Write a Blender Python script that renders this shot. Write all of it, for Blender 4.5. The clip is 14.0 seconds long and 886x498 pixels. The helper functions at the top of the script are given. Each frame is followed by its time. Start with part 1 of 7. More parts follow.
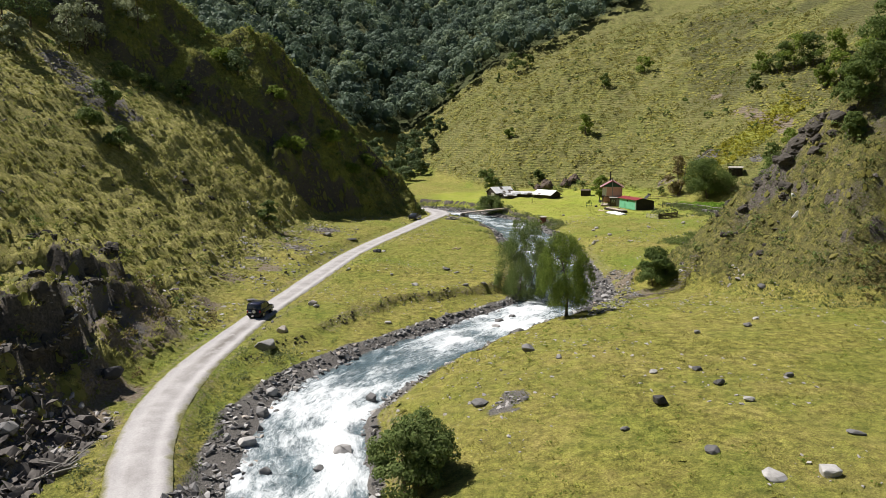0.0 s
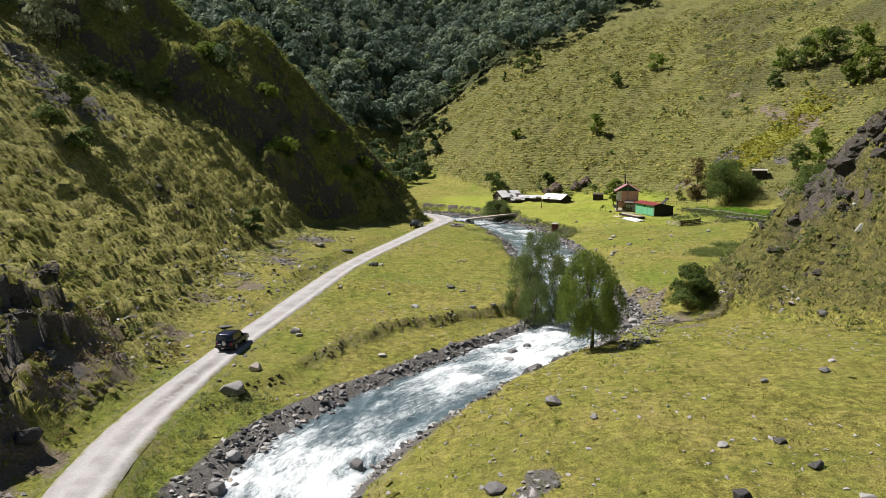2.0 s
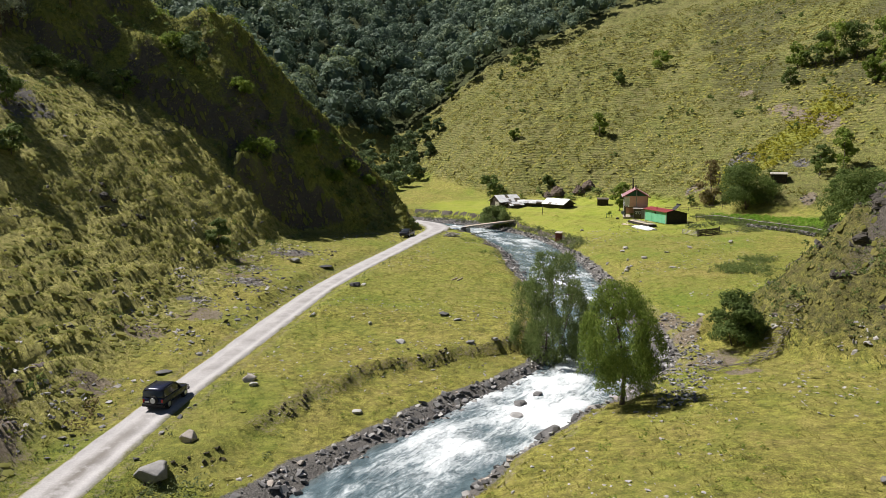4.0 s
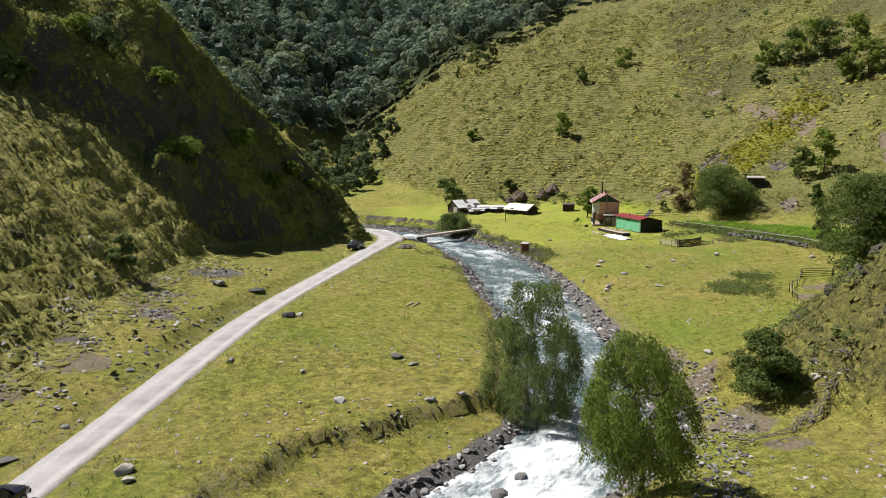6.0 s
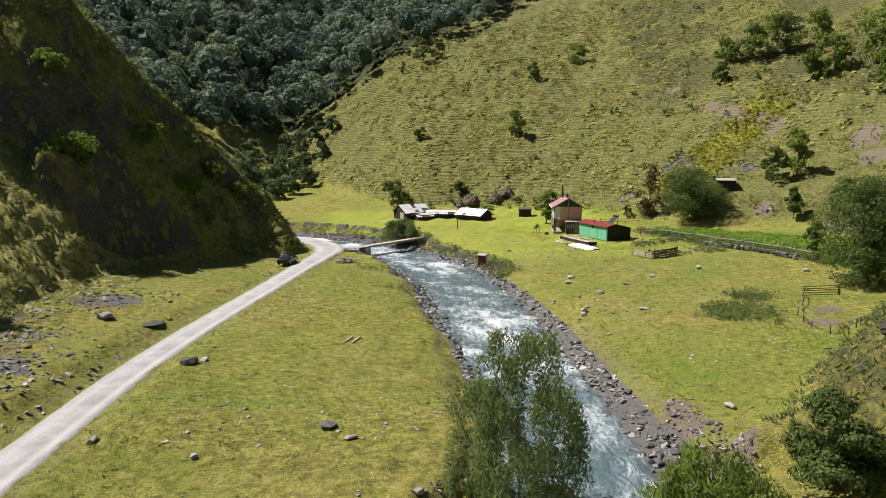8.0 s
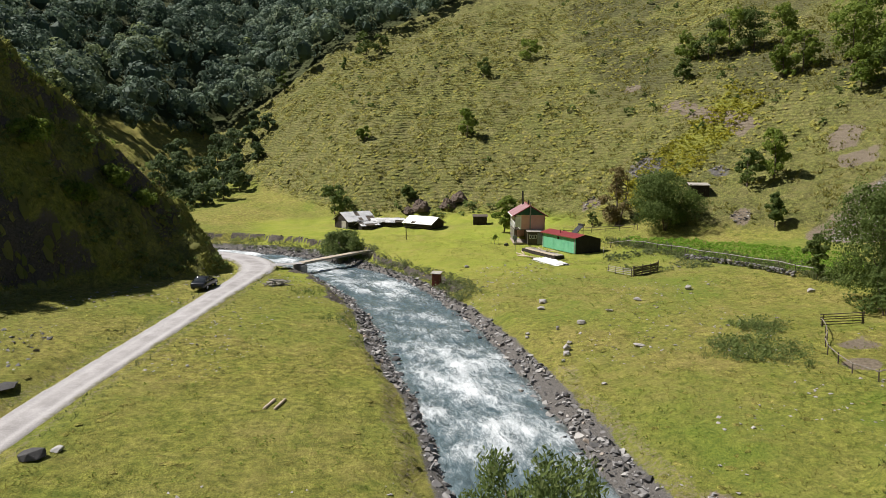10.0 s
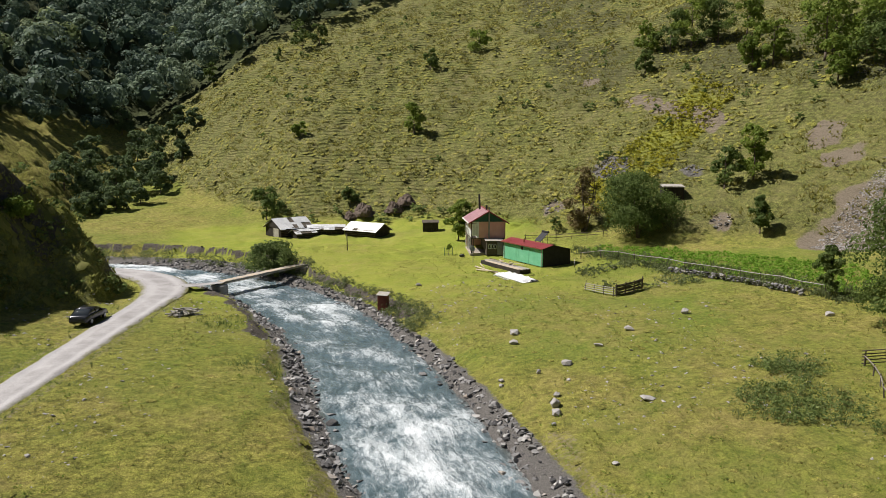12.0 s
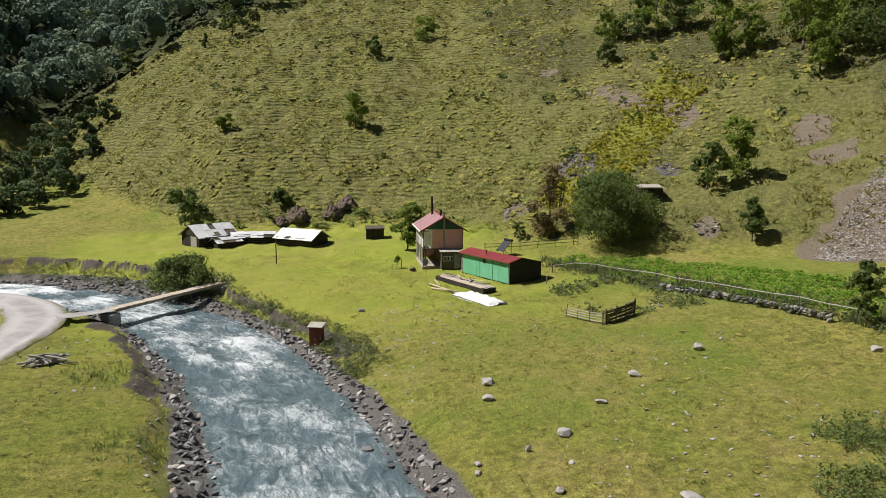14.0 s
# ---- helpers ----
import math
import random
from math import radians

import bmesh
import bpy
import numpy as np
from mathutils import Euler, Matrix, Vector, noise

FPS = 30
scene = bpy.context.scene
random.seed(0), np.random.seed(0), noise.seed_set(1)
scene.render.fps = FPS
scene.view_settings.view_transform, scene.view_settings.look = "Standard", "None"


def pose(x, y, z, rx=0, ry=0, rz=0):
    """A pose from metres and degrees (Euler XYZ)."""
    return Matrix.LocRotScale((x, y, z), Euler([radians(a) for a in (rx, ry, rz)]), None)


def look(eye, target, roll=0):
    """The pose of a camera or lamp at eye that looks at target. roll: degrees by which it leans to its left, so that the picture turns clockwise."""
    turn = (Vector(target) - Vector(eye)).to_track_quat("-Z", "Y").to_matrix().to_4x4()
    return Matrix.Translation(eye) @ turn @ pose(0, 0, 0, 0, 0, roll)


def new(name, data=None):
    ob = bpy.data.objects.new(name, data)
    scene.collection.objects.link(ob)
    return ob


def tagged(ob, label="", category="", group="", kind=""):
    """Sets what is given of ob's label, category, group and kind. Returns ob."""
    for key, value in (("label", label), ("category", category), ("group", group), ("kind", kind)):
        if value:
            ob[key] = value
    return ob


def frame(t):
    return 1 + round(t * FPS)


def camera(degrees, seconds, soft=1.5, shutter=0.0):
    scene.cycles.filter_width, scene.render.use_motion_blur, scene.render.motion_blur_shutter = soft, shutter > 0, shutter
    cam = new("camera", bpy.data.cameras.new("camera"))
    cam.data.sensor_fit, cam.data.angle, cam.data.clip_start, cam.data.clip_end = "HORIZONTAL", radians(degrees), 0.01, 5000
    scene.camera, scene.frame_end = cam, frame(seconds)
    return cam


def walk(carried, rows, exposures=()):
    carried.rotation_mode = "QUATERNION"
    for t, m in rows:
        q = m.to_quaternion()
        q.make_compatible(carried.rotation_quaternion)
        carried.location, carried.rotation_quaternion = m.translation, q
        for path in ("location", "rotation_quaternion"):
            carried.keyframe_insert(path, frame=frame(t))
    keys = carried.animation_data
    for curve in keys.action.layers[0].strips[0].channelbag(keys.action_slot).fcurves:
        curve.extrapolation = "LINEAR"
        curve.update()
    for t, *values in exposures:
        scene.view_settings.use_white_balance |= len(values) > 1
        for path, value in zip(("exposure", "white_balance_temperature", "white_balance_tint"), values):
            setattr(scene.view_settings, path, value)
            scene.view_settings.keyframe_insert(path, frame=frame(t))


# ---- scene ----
cam = camera(63.8, 14.0, soft=0.55)
METRES, EYE, TILT, LEAN, TURN = 100.0, 17.3, -0.43, 1.9, 1.8
ROWS = [
    (0.0, 0.0, 0.0, 0.0, 0.26, -7.75, -1.91),
    (0.5, -0.0004, 0.0247, 0.0005, 0.34, -7.74, -1.9),
    (1.0, -0.0007, 0.0521, 0.0011, 0.42, -7.73, -1.89),
    (1.5, -0.0007, 0.0815, 0.0017, 0.5, -7.71, -1.88),
    (2.0, -0.0004, 0.1127, 0.002, 0.58, -7.68, -1.86),
    (2.5, -0.0002, 0.1451, 0.0023, 0.66, -7.66, -1.85),
    (3.0, 0.0001, 0.1786, 0.0027, 0.72, -7.64, -1.84),
    (5.5, 0.003, 0.3548, 0.0057, -2.35, -7.43, -1.96),
    (6.0, 0.0039, 0.3916, 0.0056, -3.44, -7.37, -1.97),
    (6.5, 0.0054, 0.4288, 0.0054, -4.54, -7.31, -2.0),
    (7.0, 0.0073, 0.4663, 0.0052, -5.64, -7.26, -2.02),
    (7.5, 0.0097, 0.5039, 0.0048, -6.76, -7.21, -2.03),
    (8.0, 0.0122, 0.5412, 0.0046, -7.86, -7.14, -2.05),
    (10.5, 0.0343, 0.7278, 0.0076, -13.47, -6.82, -2.05),
    (11.0, 0.0412, 0.7648, 0.008, -14.6, -6.77, -2.02),
    (11.5, 0.0486, 0.8019, 0.008, -15.74, -6.77, -2.01),
    (12.0, 0.0572, 0.8398, 0.008, -16.87, -6.81, -2.01),
    (12.5, 0.0667, 0.8777, 0.0079, -18.0, -6.84, -2.02),
    (13.0, 0.0766, 0.9154, 0.0078, -19.14, -6.85, -2.04),
    (13.5, 0.0877, 0.9531, 0.0073, -20.25, -6.84, -2.05),
    (14.0, 0.099, 0.9902, 0.0075, -21.39, -6.82, -2.05),
]
walk(cam, [(t, pose(0, 0, EYE, TILT, LEAN, TURN) @ pose(METRES * x, METRES * y, METRES * z, 90 + pitch, roll, yaw)) for t, x, y, z, yaw, pitch, roll in ROWS],
     exposures=[(0.0, 0.62), (3.0, 0.62), (8.0, 0.66), (10.5, 0.48), (14.0, 0.42)])

# ---- daylight ----
SUN_TO = Vector((-0.92, 0.39, 0)).normalized()
SUN_UP = radians(54.5)
world = bpy.data.worlds.new("world")
scene.world = world
world.use_nodes = True
wn = world.node_tree.nodes
sky = wn.new("ShaderNodeTexSky")
sky.sky_type = "NISHITA"
sky.sun_disc = False
sky.sun_elevation = SUN_UP
sky.sun_rotation = math.atan2(SUN_TO.x, SUN_TO.y)
sky.altitude = 1800
sky.air_density = 0.75
sky.dust_density = 0.4
wn["Background"].inputs["Strength"].default_value = 0.045
world.node_tree.links.new(sky.outputs["Color"], wn["Background"].inputs["Color"])
sun_data = bpy.data.lights.new("sun", "SUN")
sun_data.energy = 5.0
sun_data.angle = radians(0.53)
sun_data.color = (1.0, 0.955, 0.90)
sun = new("sun", sun_data)
sun_dir = Vector((SUN_TO.x * math.cos(SUN_UP), SUN_TO.y * math.cos(SUN_UP), math.sin(SUN_UP)))
sun.matrix_world = look(sun_dir * 300, (0, 0, 0))


# ---- material tools ----
def material(name, rough=0.9, metal=0.0, spec=0.3):
    m = bpy.data.materials.new(name)
    m.use_nodes = True
    b = m.node_tree.nodes["Principled BSDF"]
    b.inputs["Roughness"].default_value = rough
    b.inputs["Metallic"].default_value = metal
    b.inputs["Specular IOR Level"].default_value = spec
    return m, m.node_tree, b


def noise_node(nt, scale, detail=4.0, rough=0.55, vec=None, dist=0.0):
    n = nt.nodes.new("ShaderNodeTexNoise")
    n.inputs["Scale"].default_value = scale
    n.inputs["Detail"].default_value = detail
    n.inputs["Roughness"].default_value = rough
    n.inputs["Distortion"].default_value = dist
    if vec is not None:
        nt.links.new(vec, n.inputs["Vector"])
    return n.outputs["Fac"]


def position(nt, scale=(1, 1, 1)):
    g = nt.nodes.new("ShaderNodeNewGeometry")
    mp = nt.nodes.new("ShaderNodeMapping")
    mp.inputs["Scale"].default_value = scale
    nt.links.new(g.outputs["Position"], mp.inputs["Vector"])
    return mp.outputs["Vector"]


def objpos(nt, scale=(1, 1, 1)):
    g = nt.nodes.new("ShaderNodeTexCoord")
    mp = nt.nodes.new("ShaderNodeMapping")
    mp.inputs["Scale"].default_value = scale
    nt.links.new(g.outputs["Object"], mp.inputs["Vector"])
    return mp.outputs["Vector"]


def ramp(nt, fac, stops, interp="LINEAR"):
    r = nt.nodes.new("ShaderNodeValToRGB")
    r.color_ramp.interpolation = interp
    els = r.color_ramp.elements
    while len(els) < len(stops):
        els.new(0.5)
    for e, (p, c) in zip(els, stops):
        e.position = p
        e.color = (c, c, c, 1) if isinstance(c, (int, float)) else (*c, 1)
    nt.links.new(fac, r.inputs["Fac"])
    return r.outputs["Color"]


def mixc(nt, fac, a, b, mode="MIX"):
    m = nt.nodes.new("ShaderNodeMix")
    m.data_type, m.blend_type = "RGBA", mode
    for sock, v in ((m.inputs[0], fac), (m.inputs[6], a), (m.inputs[7], b)):
        if isinstance(v, (int, float)):
            sock.default_value = v
        elif isinstance(v, tuple):
            sock.default_value = (*v, 1)
        else:
            nt.links.new(v, sock)
    return m.outputs[2]


def mathn(nt, op, a, b=0.0, c=0.0):
    m = nt.nodes.new("ShaderNodeMath")
    m.operation = op
    for sock, v in zip(m.inputs, (a, b, c)):
        if isinstance(v, (int, float)):
            sock.default_value = v
        else:
            nt.links.new(v, sock)
    return m.outputs[0]


def attr(nt, name):
    a = nt.nodes.new("ShaderNodeAttribute")
    a.attribute_name = name
    return a.outputs["Fac"]


def bump(nt, bsdf, height, strength=0.5, dist=0.1):
    b = nt.nodes.new("ShaderNodeBump")
    b.inputs["Strength"].default_value = strength
    b.inputs["Distance"].default_value = dist
    nt.links.new(height, b.inputs["Height"])
    nt.links.new(b.outputs["Normal"], bsdf.inputs["Normal"])


def setcol(nt, bsdf, col):
    if isinstance(col, tuple):
        bsdf.inputs["Base Color"].default_value = (*col, 1)
    else:
        nt.links.new(col, bsdf.inputs["Base Color"])


def simple(name, a, b, scale=3.0, rough=0.85, metal=0.0, bumps=0.3, bscale=None, bdist=0.02, stretch=(1, 1, 1), spec=0.3):
    """Two shades in patches, with fine grain and relief."""
    m, nt, bs = material(name, rough, metal, spec)
    p = objpos(nt, stretch)
    big = noise_node(nt, scale, 5, 0.6, p)
    fine = noise_node(nt, (bscale or scale * 9), 4, 0.6, p)
    f = mathn(nt, "ADD", mathn(nt, "MULTIPLY", big, 0.65), mathn(nt, "MULTIPLY", fine, 0.35))
    setcol(nt, bs, ramp(nt, f, [(0.3, a), (0.7, b)]))
    bump(nt, bs, f, bumps, bdist)
    return m


def foliage(name, dark, light, warm, trans=0.25, tint=False):
    m, nt, bs = material(name, 0.7, 0.0, 0.15)
    g = nt.nodes.new("ShaderNodeNewGeometry")
    isl = g.outputs["Random Per Island"]
    big = noise_node(nt, 0.12, 3, 0.6, position(nt))
    c = ramp(nt, isl, [(0.0, dark), (0.55, light), (1.0, warm)])
    c = mixc(nt, 0.5, c, ramp(nt, big, [(0.35, dark), (0.65, light)]))
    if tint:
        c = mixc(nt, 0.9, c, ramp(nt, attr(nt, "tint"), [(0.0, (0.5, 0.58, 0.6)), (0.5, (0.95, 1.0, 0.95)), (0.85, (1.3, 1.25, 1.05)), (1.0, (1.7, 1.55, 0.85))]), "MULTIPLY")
    setcol(nt, bs, c)
    tr = nt.nodes.new("ShaderNodeBsdfTranslucent")
    nt.links.new(c, tr.inputs["Color"])
    mx = nt.nodes.new("ShaderNodeMixShader")
    mx.inputs[0].default_value = trans
    nt.links.new(bs.outputs[0], mx.inputs[1])
    nt.links.new(tr.outputs[0], mx.inputs[2])
    nt.links.new(mx.outputs[0], nt.nodes["Material Output"].inputs["Surface"])
    return m


# ---- mesh tools ----
def fast_mesh(name, verts, quads=None, tris=None, mats=(), smooth=False, attrs=None):
    verts = np.asarray(verts, dtype=np.float32)
    me = bpy.data.meshes.new(name)
    q = np.zeros((0, 4), np.int32) if quads is None else np.asarray(quads, np.int32)
    t = np.zeros((0, 3), np.int32) if tris is None else np.asarray(tris, np.int32)
    me.vertices.add(len(verts))
    me.vertices.foreach_set("co", verts.ravel())
    me.loops.add(q.size + t.size)
    me.loops.foreach_set("vertex_index", np.concatenate([q.ravel(), t.ravel()]))
    me.polygons.add(len(q) + len(t))
    me.polygons.foreach_set("loop_start", np.concatenate([np.arange(len(q)) * 4, q.size + np.arange(len(t)) * 3]).astype(np.int32))
    for m in mats:
        me.materials.append(m)
    for k, v in (attrs or {}).items():
        a = me.attributes.new(k, "FLOAT", "POINT")
        a.data.foreach_set("value", np.asarray(v, np.float32))
    me.update(calc_edges=True)
    me.polygons.foreach_set("use_smooth", np.full(len(q) + len(t), smooth))
    return me


def part(name, bm, mat, parent=None, label="", m=None, smooth=False):
    me = bpy.data.meshes.new(name)
    bm.normal_update()
    bm.to_mesh(me)
    bm.free()
    me.materials.append(mat)
    if smooth:
        me.polygons.foreach_set("use_smooth", np.full(len(me.polygons), True))
    ob = new(name, me)
    if parent is not None:
        ob.parent = parent
    if m is not None:
        ob.matrix_basis = m
    if label:
        tagged(ob, label)
    return ob


def thing(name, m, label, category, group="", kind=""):
    ob = new(name)
    ob.empty_display_size = 0.3
    ob.matrix_basis = m
    return tagged(ob, label, category, group, kind)


def box(sx, sy, sz, at=(0, 0, 0), bev=0.0, bm=None, rot=None):
    """A bevelled block with its base centre at `at`."""
    bm = bm or bmesh.new()
    r = bmesh.ops.create_cube(bm, size=1)
    vs = r["verts"]
    bmesh.ops.scale(bm, vec=(sx, sy, sz), verts=vs)
    if bev:
        es = list({e for v in vs for e in v.link_edges})
        out = bmesh.ops.bevel(bm, geom=es, offset=bev, segments=1, affect="EDGES")
        vs = list({v for v in out["verts"]} | {v for v in vs if v.is_valid})
    mt = Matrix.Translation(at) @ (rot or Matrix()) @ Matrix.Translation((0, 0, sz / 2))
    bmesh.ops.transform(bm, matrix=mt, verts=vs)
    return bm


def rod(a, b, r0, r1=None, n=7, bm=None):
    """A tapered round bar from a to b."""
    bm = bm or bmesh.new()
    a, b = Vector(a), Vector(b)
    d = b - a
    mt = Matrix.Translation((a + b) / 2) @ d.to_track_quat("Z", "Y").to_matrix().to_4x4()
    bmesh.ops.create_cone(bm, cap_ends=True, segments=n, radius1=r0, radius2=r1 if r1 is not None else r0, depth=d.length, matrix=mt)
    return bm


def poly(pts, thick, bm=None):
    """A slab with outline pts (3D, one plane) of the given thickness along its normal."""
    bm = bm or bmesh.new()
    f = bm.faces.new([bm.verts.new(p) for p in pts])
    f.normal_update()
    n = f.normal.copy()
    g = bmesh.ops.extrude_face_region(bm, geom=[f])
    bmesh.ops.translate(bm, vec=n * thick, verts=[v for v in g["geom"] if isinstance(v, bmesh.types.BMVert)])
    bmesh.ops.recalc_face_normals(bm, faces=bm.faces)
    return bm


# ---- noise on arrays ----
def _hash(ix, iy, seed):
    h = (ix.astype(np.int64) * 374761393 + iy.astype(np.int64) * 668265263 + seed * 1442695041) & 0x7FFFFFFF
    h = ((h ^ (h >> 13)) * 1274126177) & 0x7FFFFFFF
    return ((h ^ (h >> 16)) & 0xFFFF) / 65535.0


def vnoise(x, y, seed=0):
    x, y = np.asarray(x, float), np.asarray(y, float)
    ix, iy = np.floor(x), np.floor(y)
    fx, fy = x - ix, y - iy
    fx, fy = fx * fx * (3 - 2 * fx), fy * fy * (3 - 2 * fy)
    a, b = _hash(ix, iy, seed), _hash(ix + 1, iy, seed)
    c, d = _hash(ix, iy + 1, seed), _hash(ix + 1, iy + 1, seed)
    return (a + (b - a) * fx) * (1 - fy) + (c + (d - c) * fx) * fy - 0.5


def fbm(x, y, size, octaves=4, seed=0):
    out, amp = 0.0, 1.0
    for k in range(octaves):
        out = out + amp * vnoise(np.asarray(x) / size, np.asarray(y) / size, seed + 17 * k)
        size, amp = size * 0.5, amp * 0.5
    return out


def smooth01(t):
    t = np.clip(t, 0, 1)
    return t * t * (3 - 2 * t)


def smax(a, b, k):
    h = np.clip(0.5 + 0.5 * (a - b) / k, 0, 1)
    return b + (a - b) * h + k * h * (1 - h)


# ---- plan: river, road ----
def curve_through(rows, step=0.5):
    """A smooth line through rows (x, y, ...), resampled at even steps; the further columns glide along."""
    p = np.array(rows, float)
    n = len(p)
    out = []
    for i in range(n - 1):
        p0, p1, p2, p3 = p[max(i - 1, 0)], p[i], p[i + 1], p[min(i + 2, n - 1)]
        t = np.linspace(0, 1, 40, endpoint=False)[:, None]
        out.append(0.5 * (2 * p1 + (p2 - p0) * t + (2 * p0 - 5 * p1 + 4 * p2 - p3) * t ** 2 + (3 * p1 - p0 - 3 * p2 + p3) * t ** 3))
    out = np.concatenate(out + [p[-1:]])
    s = np.concatenate([[0], np.cumsum(np.hypot(*np.diff(out[:, :2], axis=0).T))])
    ss = np.arange(0, s[-1], step)
    return np.stack([np.interp(ss, s, out[:, k]) for k in range(out.shape[1])], 1)


# x, y, half width, water level, width of the stone margin on the west and on the east side, bank distance west and east
RIVER = curve_through([
    (14, -150, 4.0, -5.0, 2.5, 0.8, 4.0, 1.5),
    (0, -60, 4.0, -3.7, 2.5, 0.8, 4.0, 1.5),
    (-6.0, 4, 4.0, -2.7, 2.5, 0.8, 4.0, 1.5),
    (-9.0, 26, 3.9, -2.35, 2.5, 0.8, 4.0, 1.5),
    (-9.6, 39, 3.6, -2.15, 2.6, 0.7, 4.5, 1.0),
    (-10.8, 48, 3.7, -2.05, 2.6, 0.6, 4.5, 1.0),
    (-9.2, 56, 3.9, -2.0, 2.2, 1.2, 4.5, 1.2),
    (-5.6, 63, 3.9, -1.95, 2.0, 1.2, 6.0, 1.2),
    (-1.2, 69.5, 3.8, -1.9, 1.9, 0.7, 8.0, 1.2),
    (3.6, 75.8, 3.7, -1.8, 1.6, 0.6, 7.0, 1.2),
    (8.2, 81.8, 3.6, -1.65, 1.2, 2.0, 4.6, 2.2),
    (11.0, 89.0, 3.9, -1.5, 0.8, 3.2, 2.2, 3.4),
    (12.0, 98, 4.2, -1.35, 0.7, 2.6, 1.4, 2.8),
    (12.3, 107, 4.4, -1.25, 0.8, 2.4, 1.3, 2.6),
    (12.7, 117, 4.3, -1.1, 1.0, 2.2, 1.3, 2.4),
    (12.6, 128, 4.8, -0.95, 1.6, 2.0, 1.8, 2.2),
    (12.3, 140, 4.8, -0.8, 2.0, 1.6, 2.1, 1.9),
    (11.2, 152, 4.9, -0.65, 1.6, 1.3, 1.9, 1.8),
    (8.9, 163, 5.0, -0.5, 1.3, 1.2, 1.6, 2.0),
    (5.6, 172.5, 4.9, -0.35, 1.0, 1.2, 1.4, 2.3),
    (0.8, 180.5, 4.5, -0.2, 1.0, 3.0, 1.6, 5.5),
    (-5.0, 187, 4.2, -0.1, 1.4, 5.0, 2.0, 7.5),
    (-12, 192.5, 4.0, 0.05, 1.5, 5.0, 2.5, 7.8),
    (-21, 197, 4.0, 0.2, 1.5, 4.0, 2.5, 7.0),
    (-34, 203, 4.0, 0.4, 1.5, 3.0, 2.5, 6.0),
    (-60, 222, 4.0, 0.9, 1.5, 3.0, 2.5, 6.0),
    (-90, 250, 4.0, 1.6, 1.5, 3.0, 2.5, 6.0)])
# x, y, half width, height of its crown
ROAD = curve_through([
    (8, -150, 1.5, -3.2), (-6, -60, 1.5, -1.9), (-10.0, 8, 1.5, -1.0), (-13.6, 24, 1.5, -0.9), (-17.2, 34, 1.5, -0.75), (-19.7, 40.4, 1.5, -0.7), (-21.5, 47.5, 1.5, -0.62),
    (-22.3, 55.5, 1.5, -0.5), (-22.2, 65, 1.35, -0.35), (-21.7, 74, 1.25, -0.1), (-20.8, 83, 1.3, 0.15), (-19.7, 94, 1.4, 0.5),
    (-18.3, 107, 1.35, 0.85), (-16.5, 118, 1.35, 1.05), (-14.3, 129, 1.35, 1.2), (-11.9, 140, 1.4, 1.4),
    (-9.6, 151, 1.5, 1.6), (-7.6, 161, 1.6, 1.6), (-6.8, 168.5, 2.1, 1.5), (-7.9, 175.5, 2.2, 1.5), (-11.5, 181.5, 2.0, 1.55),
    (-18, 186, 1.6, 1.7), (-28, 190, 1.6, 1.9), (-45, 197, 1.6, 2.2)])


def nearest(px, py, line):
    """For each point: distance to the line, side (+1 to the right of its run), index of the nearest step."""
    px, py = np.ravel(px), np.ravel(py)
    dist, idx = np.empty(len(px)), np.empty(len(px), int)
    a = line[:, :2]
    for k in range(0, len(px), 20000):
        d2 = (px[k:k + 20000, None] - a[None, :, 0]) ** 2 + (py[k:k + 20000, None] - a[None, :, 1]) ** 2
        j = d2.argmin(1)
        idx[k:k + 20000] = j
        dist[k:k + 20000] = np.sqrt(d2[np.arange(len(j)), j])
    t = np.gradient(a, axis=0)
    side = np.sign(t[idx, 0] * (py - a[idx, 1]) - t[idx, 1] * (px - a[idx, 0]))
    return dist, -side, idx


